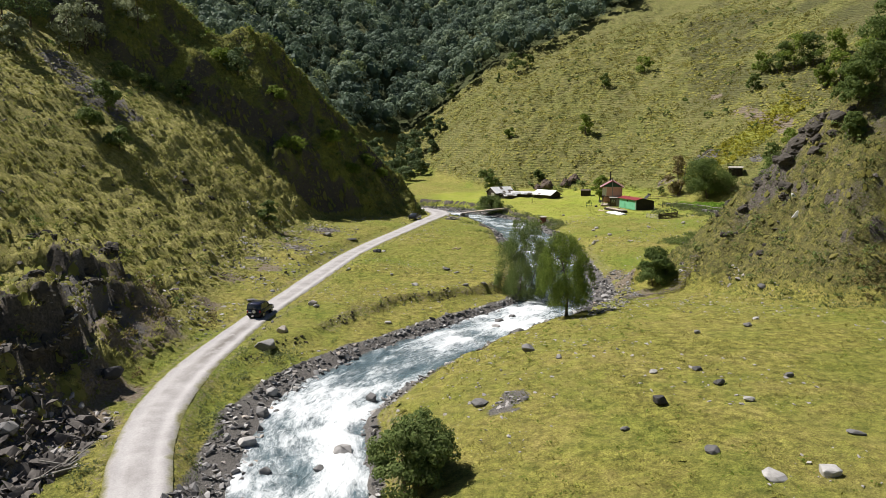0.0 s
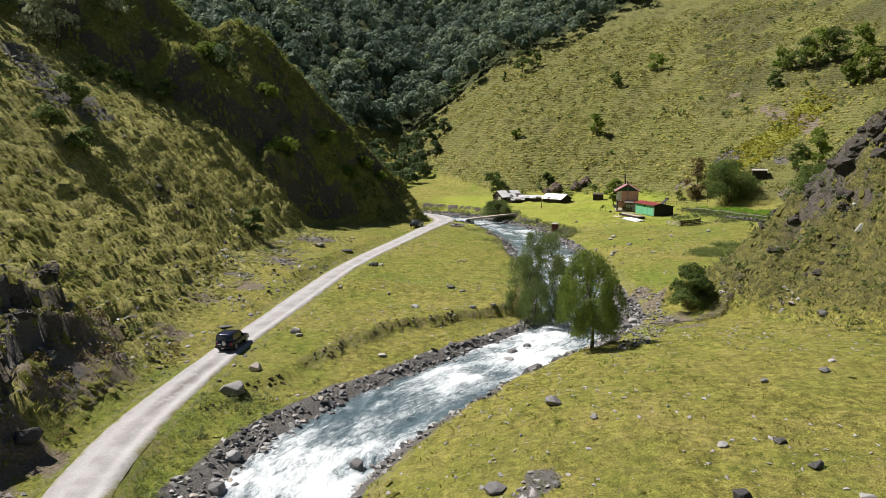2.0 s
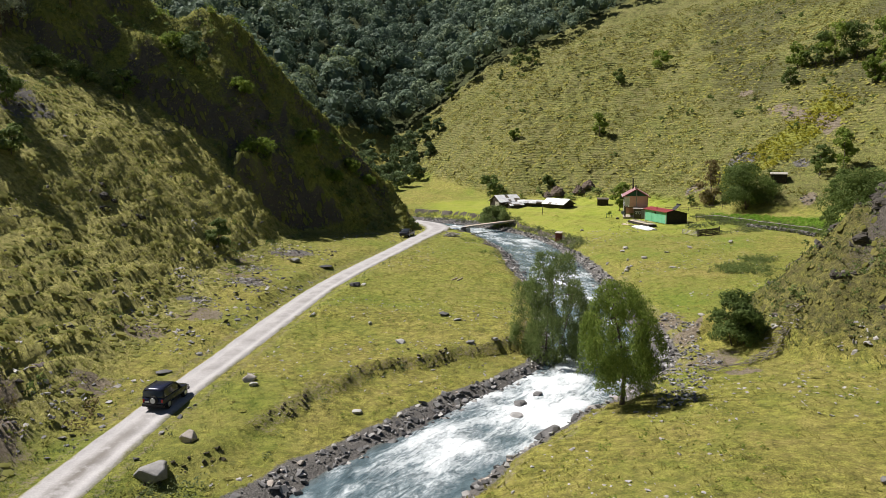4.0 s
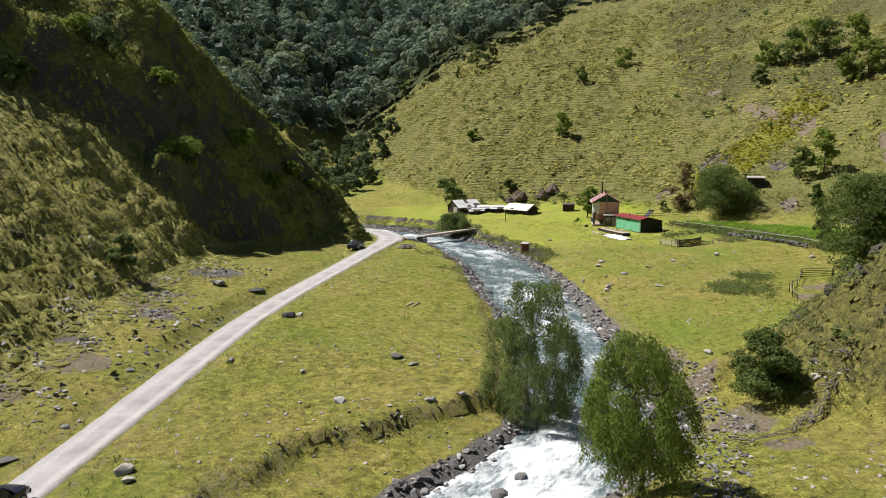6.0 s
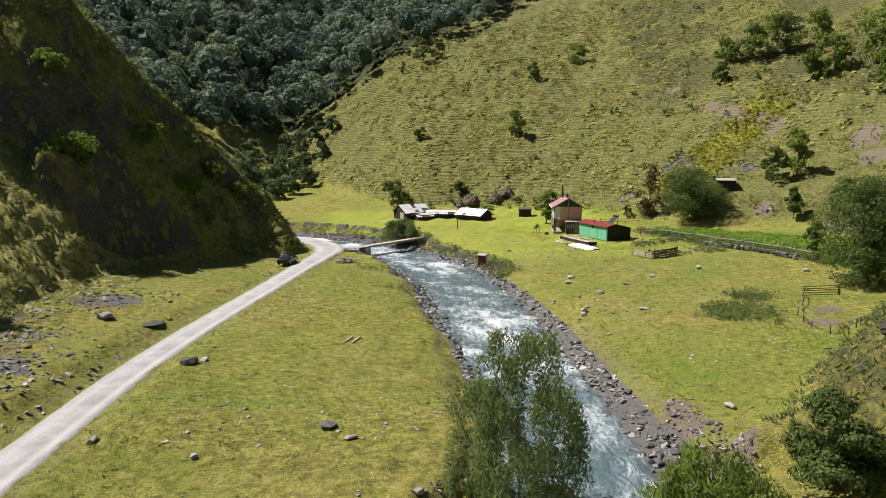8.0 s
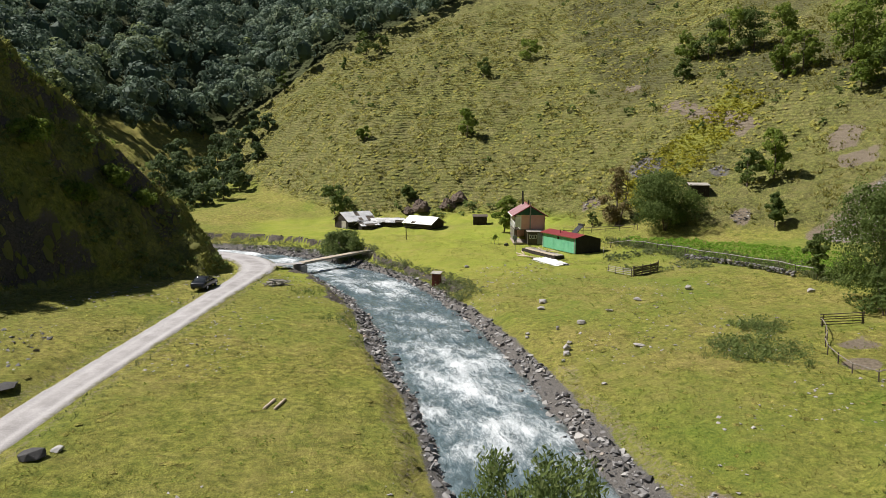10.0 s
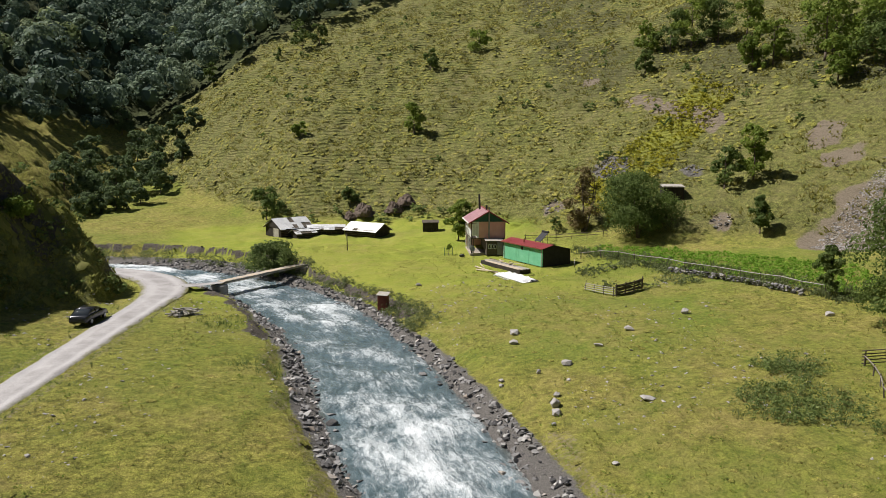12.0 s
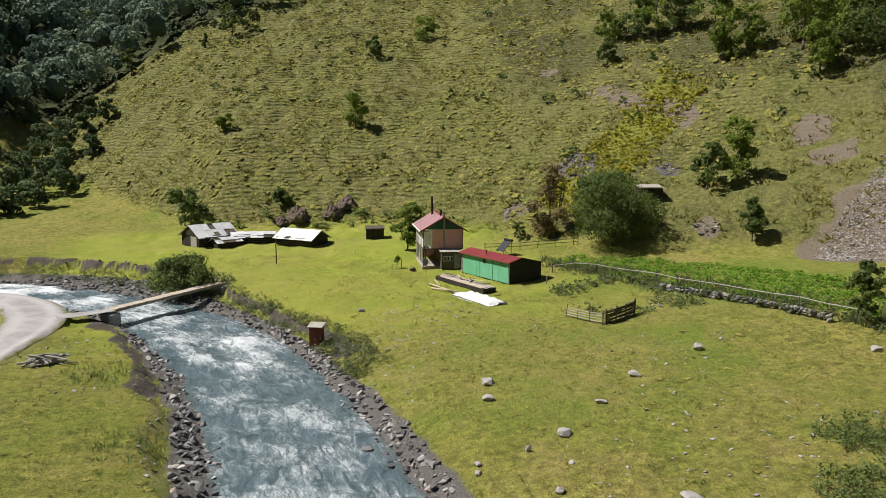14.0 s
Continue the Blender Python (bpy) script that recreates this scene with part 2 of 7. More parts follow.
def ground(px, py, detail=True, masks=False):
    """Height of the ground sheet."""
    shape = np.shape(px)
    x, y = np.ravel(px).astype(float), np.ravel(py).astype(float)
    d, side, i = nearest(x, y, RIVER)
    r = RIVER[i]
    wob = fbm(x, y, 3.0, 3, 5) * 1.1
    e = d - r[:, 2] + wob * 0.5
    east = side > 0
    wl = r[:, 3]
    margin = np.where(east, r[:, 5], r[:, 4])
    bank = np.where(east, r[:, 7], r[:, 6]) + 1.6 * fbm(x, y, 3.2, 4, 15) * np.where(y > 60, 1, 0)
    bed = wl - 0.12 - 0.8 * smooth01(-e / 2.5)
    low = wl - 0.12 + 0.62 * smooth01(e / np.maximum(margin, 0.3)) + 0.09 * np.maximum(e - margin, 0)
    # meadow levels
    west_top = np.interp(y, [-150, 10, 45, 65, 85, 110, 130, 155, 180, 205, 240], [-3.4, -1.2, -0.75, -0.45, 0.2, 0.85, 1.2, 1.65, 1.5, 1.7, 2.2])
    west_top = west_top - 0.95 * np.exp(-np.maximum(e - bank, 0) / 7.0) * smooth01((y - 96) / 10)
    rise = np.interp(y, [30, 56, 70, 84, 100, 130, 150, 170, 190, 215], [5.6, 5.4, 4.6, 3.6, 3.6, 3.5, 3.2, 2.65, 2.3, 2.2])
    reach = np.interp(y, [30, 56, 70, 84, 100, 130, 150, 170, 190], [11, 11, 11, 14, 20, 17, 11, 7, 3.5])
    east_top = wl + 0.55 + (rise - 0.55) * (1 - np.exp(-np.maximum(e, 0) / reach))
    east_top += 0.07 * np.maximum(x - 44, 0) * smooth01((y - 125) / 20)
    top = np.where(east, east_top, west_top)
    run = np.where(east, np.interp(y, [0, 84, 150, 165, 182, 190], [1.5, 1.5, 2.0, 1.4, 0.6, 0.5]), np.interp(y, [40, 58, 70, 78, 95, 106], [4.5, 4.0, 1.6, 1.0, 1.2, 1.5]))
    z = np.where(e < 0, bed, low)
    z = z + (np.maximum(top, low) - low) * smooth01((e - bank) / run)
    floor = z
    # western hillside
    foot = np.interp(y, [0, 30, 46, 62, 80, 100, 116, 135, 400], [-21, -24.5, -26.5, -28, -28, -29, -28.5, -27.5, -27.5])
    foot = foot + 2.2 * fbm(x * 0, y, 14, 3, 3)
    up = foot - x
    hill_w = 0.2 + 0.70 * up + 0.11 * np.maximum(up - 4, 0) - 0.10 * np.maximum(up - 30, 0) + 4.0 * fbm(x, y, 30, 3, 9) * smooth01(up / 15) + np.interp(up, [3, 10, 20, 33], [0, 2.5, 3.8, 0]) * smooth01((y - 95) / 30)
    outcrop = 5.0 * np.exp(-(((x + 31.5) / 3.2) ** 2 + ((y - 49) / 5.5) ** 2)) + 3.5 * np.exp(-(((x + 34) / 3.2) ** 2 + ((y - 62) / 5.0) ** 2))
    hill_w += outcrop
    lw = hill_w / 2.6 + 1.3 * fbm(x, y, 8, 2, 57)
    fw = lw - np.floor(lw)
    hill_w = hill_w + 2.6 * 0.85 * (smooth01((fw - 0.52) / 0.18) - fw) * smooth01(outcrop - 0.5)
    # sheep tracks along the hillside
    lt = hill_w / 1.05 + 0.9 * fbm(x, y, 7, 3, 58) + 0.02 * y
    ft = lt - np.floor(lt)
    hill_w = hill_w + 1.05 * 0.75 * (smooth01((ft - 0.40) / 0.30) - ft) * smooth01(0.85 + 1.5 * fbm(x, y, 5, 2, 59)) * smooth01(up / 4)
    # spur
    crest = np.interp(x, [-170, -125, -86, -62.7, -49.5, -39.8, -30.3, -19, -13, -10.3, -8.8, -3], [108, 85, 62, 50.0, 43.8, 36.8, 28.8, 17, 9.8, 5.0, 0, -14])
    line_y = 170.5 + 0.05 * (x + 10) - 0.35 * np.maximum(-22 - x, 0)
    near = np.maximum(line_y - y, 0)
    spur = crest - np.interp(x, [-40, -25, -13], [1.15, 1.08, 0.8]) * near - np.interp(x, [-40, -25, -13], [0.9, 0.6, 0.1]) * np.maximum(near - 14, 0) - np.interp(x, [-25, -13], [1.0, 0.7]) * np.maximum(y - line_y, 0) + 11.0 * (0.22 - np.abs(fbm(x, y, 22, 4, 21))) * smooth01((crest + 2) / 12) - 1.0
    spur += 5.0 * (0.2 - np.abs(fbm(x * 0.8, y, 8, 3, 33))) * smooth01((crest + 2) / 10)
    # buttress on the near side of the spur
    rib_x = np.interp(y, [130, 136, 140, 143, 147.8, 155, 160, 165.8, 169.5, 176], [-41, -39.5, -38.6, -38.1, -34.9, -34.4, -34.0, -33.7, -31.7, -30]) + 0.8 * fbm(x * 0, y, 4, 2, 35)
    rib_z = np.interp(y, [130, 136, 140, 143, 147.8, 155, 160, 165.8, 169.5, 176], [-60, 0, 9, 16.6, 15.6, 18.6, 20.4, 22.4, 24.0, -60]) + 1.2 * fbm(x, y, 3.5, 3, 36)
    rib = rib_z - 0.30 * np.maximum(rib_x - x, 0) - 2.3 * np.maximum(x - rib_x, 0)
    spur = smax(spur, rib, 1.0)
    # far grass slope, slope on the east side, forested slope
    s = 0.5 * x + 0.866 * y - 196 - 0.9 * np.maximum(12 - x, 0)
    far = 2.0 + 0.58 * s - 0.12 * np.maximum(s - 40, 0) + 4.0 * fbm(x, y, 60, 2, 41) + 1.8 * fbm(0.866 * x - 0.5 * y, s * 0.15, 11, 3, 42) * smooth01(s / 25)
    q = 0.85 * x + 0.52 * y - 145.5
    right = 5.0 + 0.60 * q + 4.0 * fbm(x, y, 45, 3, 43)
    f = -0.6 * x + 0.8 * y - 241
    wood = 2.0 + 0.62 * f + 8 * fbm(x, y, 90, 3, 47)
    # crag on the east side
    c1 = 0.914 * (x - 29) + 0.406 * (y - 76)
    c2 = 0.707 * (x - 30) - 0.707 * (y - 98)
    c3 = 0.9 * (y - 66.5) + 0.25 * (x - 33)
    c = np.minimum(np.minimum(c1, c2), c3) + 2.2 * fbm(x, y, 7, 3, 51)
    ledge = fbm(x, y, 9, 2, 53)
    crag = 2.2 + 1.0 * c + 0.25 * np.maximum(c - 4, 0) - 0.5 * np.maximum(c - 22, 0)
    lv = crag / 2.3 + 1.2 * ledge
    fr = lv - np.floor(lv)
    crag = crag + 2.3 * 0.22 * (smooth01((fr - 0.4) / 0.5) - fr) * smooth01((c - 1.0) / 3.0) * smooth01(0.5 + 3 * fbm(x, y, 11, 2, 55))
    lc = crag / 0.85 + 0.9 * fbm(x, y, 6, 3, 56)
    fc = lc - np.floor(lc)
    crag = crag + 0.85 * 0.7 * (smooth01((fc - 0.4) / 0.32) - fc) * smooth01((c - 0.5) / 2)
    z = smax(z, crag, 0.8)
    back = smax(smax(far, right, 6), wood, 6)
    # narrow cattle terraces on the far grass slopes
    lk = back / 1.25 + 1.3 * fbm(x, y, 16, 3, 44) + 0.5 * fbm(x, y, 4, 2, 45)
    fk = lk - np.floor(lk)
    back = back + 1.25 * 0.5 * (smooth01((fk - 0.35) / 0.4) - fk) * smooth01((back - floor - 2) / 3) * (wood < back) * smooth01(0.75 + 1.6 * fbm(x, y, 25, 2, 46))
    z = smax(z, back, 1.6)
    z = smax(z, smax(hill_w, spur, 1.5), 0.9)
    hillness = smooth01((z - floor - 0.3) / 2.0)
    rd, _, ri = nearest(x, y, ROAD)
    on_road = 1 - smooth01((rd - ROAD[ri, 2] - 0.1) / np.where(y > 145, 0.9, np.where(y > 66, 2.8, 1.4)))
    z = z * (1 - on_road) + (ROAD[ri, 3] - 0.05) * on_road
    if detail:
        wet = smooth01((e - 0.2) / 1.0)
        lump = np.where(z - floor > 0.3, 1.0, 0.42)
        steep = (x < -20) & (y < 165) & (z - floor > 0.3)
        tuft = np.where(steep, np.abs(fbm(x, y * 0.32, 1.6, 3, 61)) * 1.9 + 0.03, np.where(y > 190, np.abs(fbm(x, y * 0.8, 3.8, 3, 61)) * 1.9, np.abs(fbm(x, y * 0.8, 2.4, 3, 61)) * 1.0))
        z = z + (1 - on_road) * wet * (lump * (tuft - 0.22) * 0.8 + 0.10 * fbm(x, y, 5.0, 3, 71)) * np.where(y > 260, 1.5, 1.0)
        crags = hillness * smooth01((c - 3) / 4) * (c1 < 40) * (y < 112) * (x > 20)
        z = z + crags * (1.6 * np.abs(fbm(x, y, 2.4, 3, 81)) - 0.35)
        z = z + smooth01(outcrop - 0.6) * 1.6 * (np.abs(fbm(x, y, 2.2, 3, 83)) - 0.2)
    z = z.reshape(shape)
    if not masks:
        return z
    return z, dict(e=e, east=east, margin=margin, bank=bank, run=run, hill=hillness, road=on_road, c=c, out=outcrop, up=up, spur=(spur > hill_w) & (spur > floor),
                   far=(far >= right) & (far >= wood) & (back > floor + 0.5), wood=(wood > far) & (wood > right) & (wood > floor), right=(right > far) & (right > wood) & (right > floor), rd=rd)


def ground_at(x, y, detail=True):
    return float(ground(np.array([x]), np.array([y]), detail)[0])


# ---- materials ----
def ground_material():
    m, nt, bs = material("meadow_ground", 0.95, 0.0, 0.15)
    p = position(nt)
    n1 = noise_node(nt, 0.07, 4, 0.6, p)
    n2 = noise_node(nt, 0.55, 5, 0.65, p)
    n3 = noise_node(nt, 4.5, 5, 0.7, p)
    n4 = noise_node(nt, 13.0, 4, 0.8, p)
    wide = noise_node(nt, 0.28, 4, 0.65, p, 0.6)
    grass = ramp(nt, mathn(nt, "ADD", mathn(nt, "MULTIPLY", n2, 0.5), mathn(nt, "MULTIPLY", wide, 0.5)), [(0.28, (0.126, 0.152, 0.025)), (0.5, (0.238, 0.228, 0.047)), (0.72, (0.350, 0.286, 0.098))])
    grass = mixc(nt, mathn(nt, "MULTIPLY", n1, 0.7), grass, ramp(nt, n3, [(0.3, (0.112, 0.132, 0.025)), (0.7, (0.325, 0.276, 0.082))]))
    grass = mixc(nt, 0.8, grass, ramp(nt, n4, [(0.36, 0.22), (0.64, 1.62)]), "MULTIPLY")
    n5 = noise_node(nt, 1.6, 4, 0.75, p)
    grass = mixc(nt, 0.75, grass, ramp(nt, n5, [(0.36, 0.34), (0.64, 1.6)]), "MULTIPLY")
    lush = ramp(nt, mathn(nt, "ADD", mathn(nt, "MULTIPLY", n3, 0.5), mathn(nt, "MULTIPLY", n5, 0.5)), [(0.34, (0.066, 0.112, 0.016)), (0.66, (0.225, 0.265, 0.040))])
    grass = mixc(nt, attr(nt, "lush"), grass, lush)
    lawn = ramp(nt, mathn(nt, "ADD", mathn(nt, "MULTIPLY", n3, 0.4), mathn(nt, "MULTIPLY", wide, 0.6)), [(0.32, (0.180, 0.235, 0.028)), (0.52, (0.275, 0.310, 0.045)), (0.7, (0.370, 0.350, 0.080))])
    grass = mixc(nt, mathn(nt, "MULTIPLY", attr(nt, "lawn"), 0.85), grass, lawn)
    dry = ramp(nt, n3, [(0.3, (0.200, 0.165, 0.050)), (0.7, (0.350, 0.290, 0.105))])
    grass = mixc(nt, mathn(nt, "MULTIPLY", attr(nt, "dry"), ramp(nt, n2, [(0.35, 0.1), (0.62, 1.0)])), grass, dry)
    # Western hillside grass, lightened in colour to make up for grazing sun.
    pale = ramp(nt, n3, [(0.3, (0.25, 0.25, 0.072)), (0.7, (0.41, 0.36, 0.145))])
    grass = mixc(nt, mathn(nt, "MULTIPLY", attr(nt, "pale"), 0.8), grass, mixc(nt, 0.7, pale, ramp(nt, n5, [(0.36, 0.35), (0.64, 1.45)]), "MULTIPLY"))
    herb = ramp(nt, n3, [(0.3, (0.24, 0.255, 0.025)), (0.7, (0.42, 0.39, 0.05))])
    grass = mixc(nt, ramp(nt, mathn(nt, "ADD", attr(nt, "herb"), mathn(nt, "SUBTRACT", n2, 0.5)), [(0.35, 0.0), (0.85, 0.7)]), grass, herb)
    # Scrub tone on the spur: partly plant cover, partly its shade painted in.
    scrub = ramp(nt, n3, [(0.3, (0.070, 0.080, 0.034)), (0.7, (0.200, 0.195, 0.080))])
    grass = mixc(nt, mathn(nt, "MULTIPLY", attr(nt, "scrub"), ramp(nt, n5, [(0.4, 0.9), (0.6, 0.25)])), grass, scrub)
    heath = ramp(nt, n3, [(0.3, (0.038, 0.040, 0.016)), (0.7, (0.135, 0.122, 0.048))])
    grass = mixc(nt, mathn(nt, "MULTIPLY", attr(nt, "heath"), ramp(nt, n5, [(0.4, 1.0), (0.64, 0.55)])), grass, heath)
    # Tussock shadow and a bluish haze tint, painted onto the far slopes' grass.
    rough = ramp(nt, n4, [(0.32, (0.32, 0.345, 0.42)), (0.68, (0.88, 0.95, 1.32))])
    grass = mixc(nt, attr(nt, "rough"), grass, mixc(nt, 1.0, grass, rough, "MULTIPLY"))
    soil = ramp(nt, n3, [(0.3, (0.10, 0.078, 0.055)), (0.7, (0.27, 0.225, 0.17))])
    stone = ramp(nt, n4, [(0.3, (0.045, 0.042, 0.039)), (0.72, (0.25, 0.232, 0.215))])
    rock = ramp(nt, n3, [(0.3, (0.042, 0.037, 0.033)), (0.75, (0.170, 0.148, 0.125))])
    jit = mathn(nt, "MULTIPLY", mathn(nt, "SUBTRACT", n3, 0.5), 1.3)

    def edge(name, lo=0.35, hi=0.65):
        return ramp(nt, mathn(nt, "ADD", attr(nt, name), jit), [(lo, 0.0), (hi, 1.0)])
    # Shade under the trees, painted into the ground as a dark floor.
    grass = mixc(nt, attr(nt, "wood_shade"), grass, ramp(nt, n3, [(0.3, (0.030, 0.038, 0.014)), (0.7, (0.075, 0.085, 0.032))]))
    c = mixc(nt, edge("soil"), grass, soil)
    # Rock, and the shade painted on the spur's face and undercut banks.
    c = mixc(nt, edge("rock"), c, rock)
    c = mixc(nt, edge("stone"), c, stone)
    setcol(nt, bs, c)
    terr = nt.nodes.new("ShaderNodeTexWave")
    terr.bands_direction = "Z"
    terr.inputs["Scale"].default_value = 0.42
    terr.inputs["Distortion"].default_value = 9.0
    terr.inputs["Detail"].default_value = 3.0
    terr.inputs["Detail Scale"].default_value = 0.55
    nt.links.new(p, terr.inputs["Vector"])
    hgt = mathn(nt, "ADD", mathn(nt, "MULTIPLY", n3, 0.55), mathn(nt, "MULTIPLY", n4, 0.18))
    hgt = mathn(nt, "ADD", hgt, mathn(nt, "MULTIPLY", mathn(nt, "MULTIPLY", terr.outputs["Fac"], attr(nt, "terrace")), 0.5))
    bump(nt, bs, hgt, 1.0, 0.40)
    return m


MAT_GROUND = ground_material()


def road_material():
    m, nt, bs = material("pale_gravel_track", 0.95, 0.0, 0.2)
    p = position(nt)
    a = noise_node(nt, 0.5, 5, 0.65, p)
    b = noise_node(nt, 9.0, 4, 0.7, p)
    lat = attr(nt, "lat")
    rut = ramp(nt, mathn(nt, "ABSOLUTE", mathn(nt, "SUBTRACT", mathn(nt, "ABSOLUTE", lat), 0.52)), [(0.05, 1.0), (0.26, 0.0)])
    c = ramp(nt, a, [(0.3, (0.255, 0.24, 0.235)), (0.7, (0.41, 0.392, 0.39))])
    c = mixc(nt, mathn(nt, "MULTIPLY", rut, 0.5), c, (0.455, 0.437, 0.435))
    c = mixc(nt, 0.5, c, ramp(nt, b, [(0.3, 0.62), (0.7, 1.2)]), "MULTIPLY")
    wet = mathn(nt, "MULTIPLY", attr(nt, "wet"), ramp(nt, noise_node(nt, 1.1, 4, 0.6, p), [(0.38, 0.0), (0.5, 1.0)]))
    c = mixc(nt, wet, c, (0.16, 0.145, 0.13))
    verge = ramp(nt, mathn(nt, "ADD", mathn(nt, "ABSOLUTE", lat), mathn(nt, "MULTIPLY", mathn(nt, "SUBTRACT", a, 0.5), 0.9)), [(0.78, 0.0), (1.02, 1.0)])
    c = mixc(nt, verge, c, ramp(nt, b, [(0.3, (0.09, 0.095, 0.03)), (0.7, (0.22, 0.2, 0.10))]))
    setcol(nt, bs, c)
    bump(nt, bs, mathn(nt, "ADD", b, a), 0.5, 0.06)
    return m


MAT_ROAD = road_material()


def water_material():
    m, nt, bs = material("glacial_stream_water", 0.12, 0.0, 0.5)
    cx = nt.nodes.new("ShaderNodeCombineXYZ")
    nt.links.new(mathn(nt, "MULTIPLY", attr(nt, "along"), 0.42), cx.inputs[0])
    nt.links.new(attr(nt, "across"), cx.inputs[1])
    v = cx.outputs[0]
    big = noise_node(nt, 0.42, 5, 0.6, v, 0.8)
    mid = noise_node(nt, 1.3, 6, 0.68, v, 1.2)
    fine = noise_node(nt, 5.5, 5, 0.75, v, 1.0)
    f = mathn(nt, "ADD", mathn(nt, "MULTIPLY", big, 0.30), mathn(nt, "ADD", mathn(nt, "MULTIPLY", mid, 0.36), mathn(nt, "MULTIPLY", fine, 0.34)))
    f = mathn(nt, "ADD", f, mathn(nt, "MULTIPLY", mathn(nt, "SUBTRACT", attr(nt, "rapid"), 0.5), 0.34))
    foam = ramp(nt, f, [(0.46, 0.0), (0.55, 0.30), (0.65, 0.9), (0.76, 1.0)])
    deep = ramp(nt, mid, [(0.3, (0.045, 0.070, 0.082)), (0.7, (0.150, 0.205, 0.228))])
    deep = mixc(nt, attr(nt, "shallow"), deep, (0.10, 0.10, 0.085))
    c = mixc(nt, foam, deep, (0.72, 0.75, 0.77))
    setcol(nt, bs, c)
    nt.links.new(mathn(nt, "ADD", mathn(nt, "MULTIPLY", foam, 0.6), 0.1), bs.inputs["Roughness"])
    bump(nt, bs, mathn(nt, "ADD", mid, mathn(nt, "MULTIPLY", fine, 0.6)), 0.7, 0.16)
    return m


MAT_WATER = water_material()


def slate_material():
    m, nt, bs = material("grey_slate_stone", 0.8, 0.0, 0.4)
    oi = nt.nodes.new("ShaderNodeObjectInfo")
    g = nt.nodes.new("ShaderNodeNewGeometry")
    p = position(nt)
    a = noise_node(nt, 2.2, 5, 0.65, p)
    b = noise_node(nt, 16.0, 4, 0.7, p)
    r = mathn(nt, "FRACT", mathn(nt, "ADD", oi.outputs["Random"], g.outputs["Random Per Island"]))
    c = ramp(nt, r, [(0.0, (0.042, 0.040, 0.041)), (0.4, (0.135, 0.130, 0.128)), (0.75, (0.265, 0.254, 0.248)), (0.93, (0.40, 0.385, 0.37)), (1.0, (0.33, 0.27, 0.22))])
    c = mixc(nt, 0.6, c, ramp(nt, a, [(0.3, 0.55), (0.7, 1.3)]), "MULTIPLY")
    c = mixc(nt, ramp(nt, b, [(0.6, 0.0), (0.75, 0.5)]), c, (0.33, 0.32, 0.28))
    setcol(nt, bs, c)
    bump(nt, bs, mathn(nt, "ADD", a, mathn(nt, "MULTIPLY", b, 0.4)), 0.6, 0.08)
    return m


MAT_SLATE = slate_material()
MAT_LEAF_FOREST = foliage("forest_leaves", (0.105, 0.150, 0.112), (0.190, 0.240, 0.168), (0.275, 0.315, 0.218), 0.25, True)
MAT_LEAF_SHADE = foliage("shade_tree_leaves", (0.080, 0.120, 0.056), (0.145, 0.195, 0.088), (0.215, 0.260, 0.125), 0.45)
MAT_LEAF_WILLOW = foliage("willow_leaves", (0.085, 0.135, 0.024), (0.190, 0.255, 0.048), (0.320, 0.360, 0.095), 0.5)
MAT_LEAF_GREY = foliage("grey_willow_leaves", (0.085, 0.130, 0.036), (0.180, 0.230, 0.072), (0.290, 0.325, 0.135), 0.45)
# Backlight on the ridge trees, put into a pale leaf colour.
MAT_LEAF_BACKLIT = foliage("backlit_silver_leaves", (0.19, 0.22, 0.13), (0.32, 0.35, 0.22), (0.44, 0.46, 0.31), 0.5)
MAT_LEAF_BUSH = foliage("bush_leaves", (0.064, 0.100, 0.027), (0.130, 0.180, 0.048), (0.205, 0.245, 0.078), 0.5)
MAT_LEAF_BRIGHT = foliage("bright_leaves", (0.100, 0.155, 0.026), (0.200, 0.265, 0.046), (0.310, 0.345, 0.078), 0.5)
# Lighter copy of the grass: missing sunlight on the hillside put into colour.
MAT_HILLGRASS = foliage("hillside_grass", (0.165, 0.185, 0.045), (0.305, 0.300, 0.085), (0.41, 0.365, 0.14), 0.5)
MAT_GRASS = foliage("grass_tufts", (0.13, 0.135, 0.028), (0.24, 0.225, 0.055), (0.36, 0.30, 0.12), 0.5)
MAT_WEED = foliage("grey_green_weeds", (0.10, 0.13, 0.05), (0.17, 0.20, 0.082), (0.24, 0.255, 0.12), 0.4)
MAT_LEAF_YELLOW = foliage("yellow_green_leaves", (0.27, 0.275, 0.03), (0.40, 0.375, 0.045), (0.48, 0.42, 0.07), 0.45)
MAT_DRY = foliage("dry_bracken", (0.10, 0.075, 0.03), (0.19, 0.15, 0.06), (0.26, 0.20, 0.09), 0.15)
MAT_BARK = simple("bark", (0.06, 0.045, 0.035), (0.16, 0.125, 0.095), 3, 0.95, 0, 0.6, 20, 0.03, (1, 1, 0.25))

# ---- ground sheet ----
def in_wood(x, y):
    """How far inside the forest's edge a place on the far slopes lies."""
    return np.interp(y, [200, 265, 300, 315, 323, 330, 338, 346, 358, 380, 420, 470, 640], [-70, -62, -50, -38, -20, -3, 20, 39, 58, 92, 135, 180, 330]) - x


def axis(stops):
    """Grid lines: rows of (from, to, step)."""
    return np.unique(np.round(np.concatenate([np.arange(a, b, s) for a, b, s in stops]), 3))


GX = axis([(-600, -160, 14), (-160, -80, 2.0), (-80, -48, 0.8), (-48, 50, 0.5), (50, 100, 0.66), (100, 170, 1.6), (170, 620, 14)])
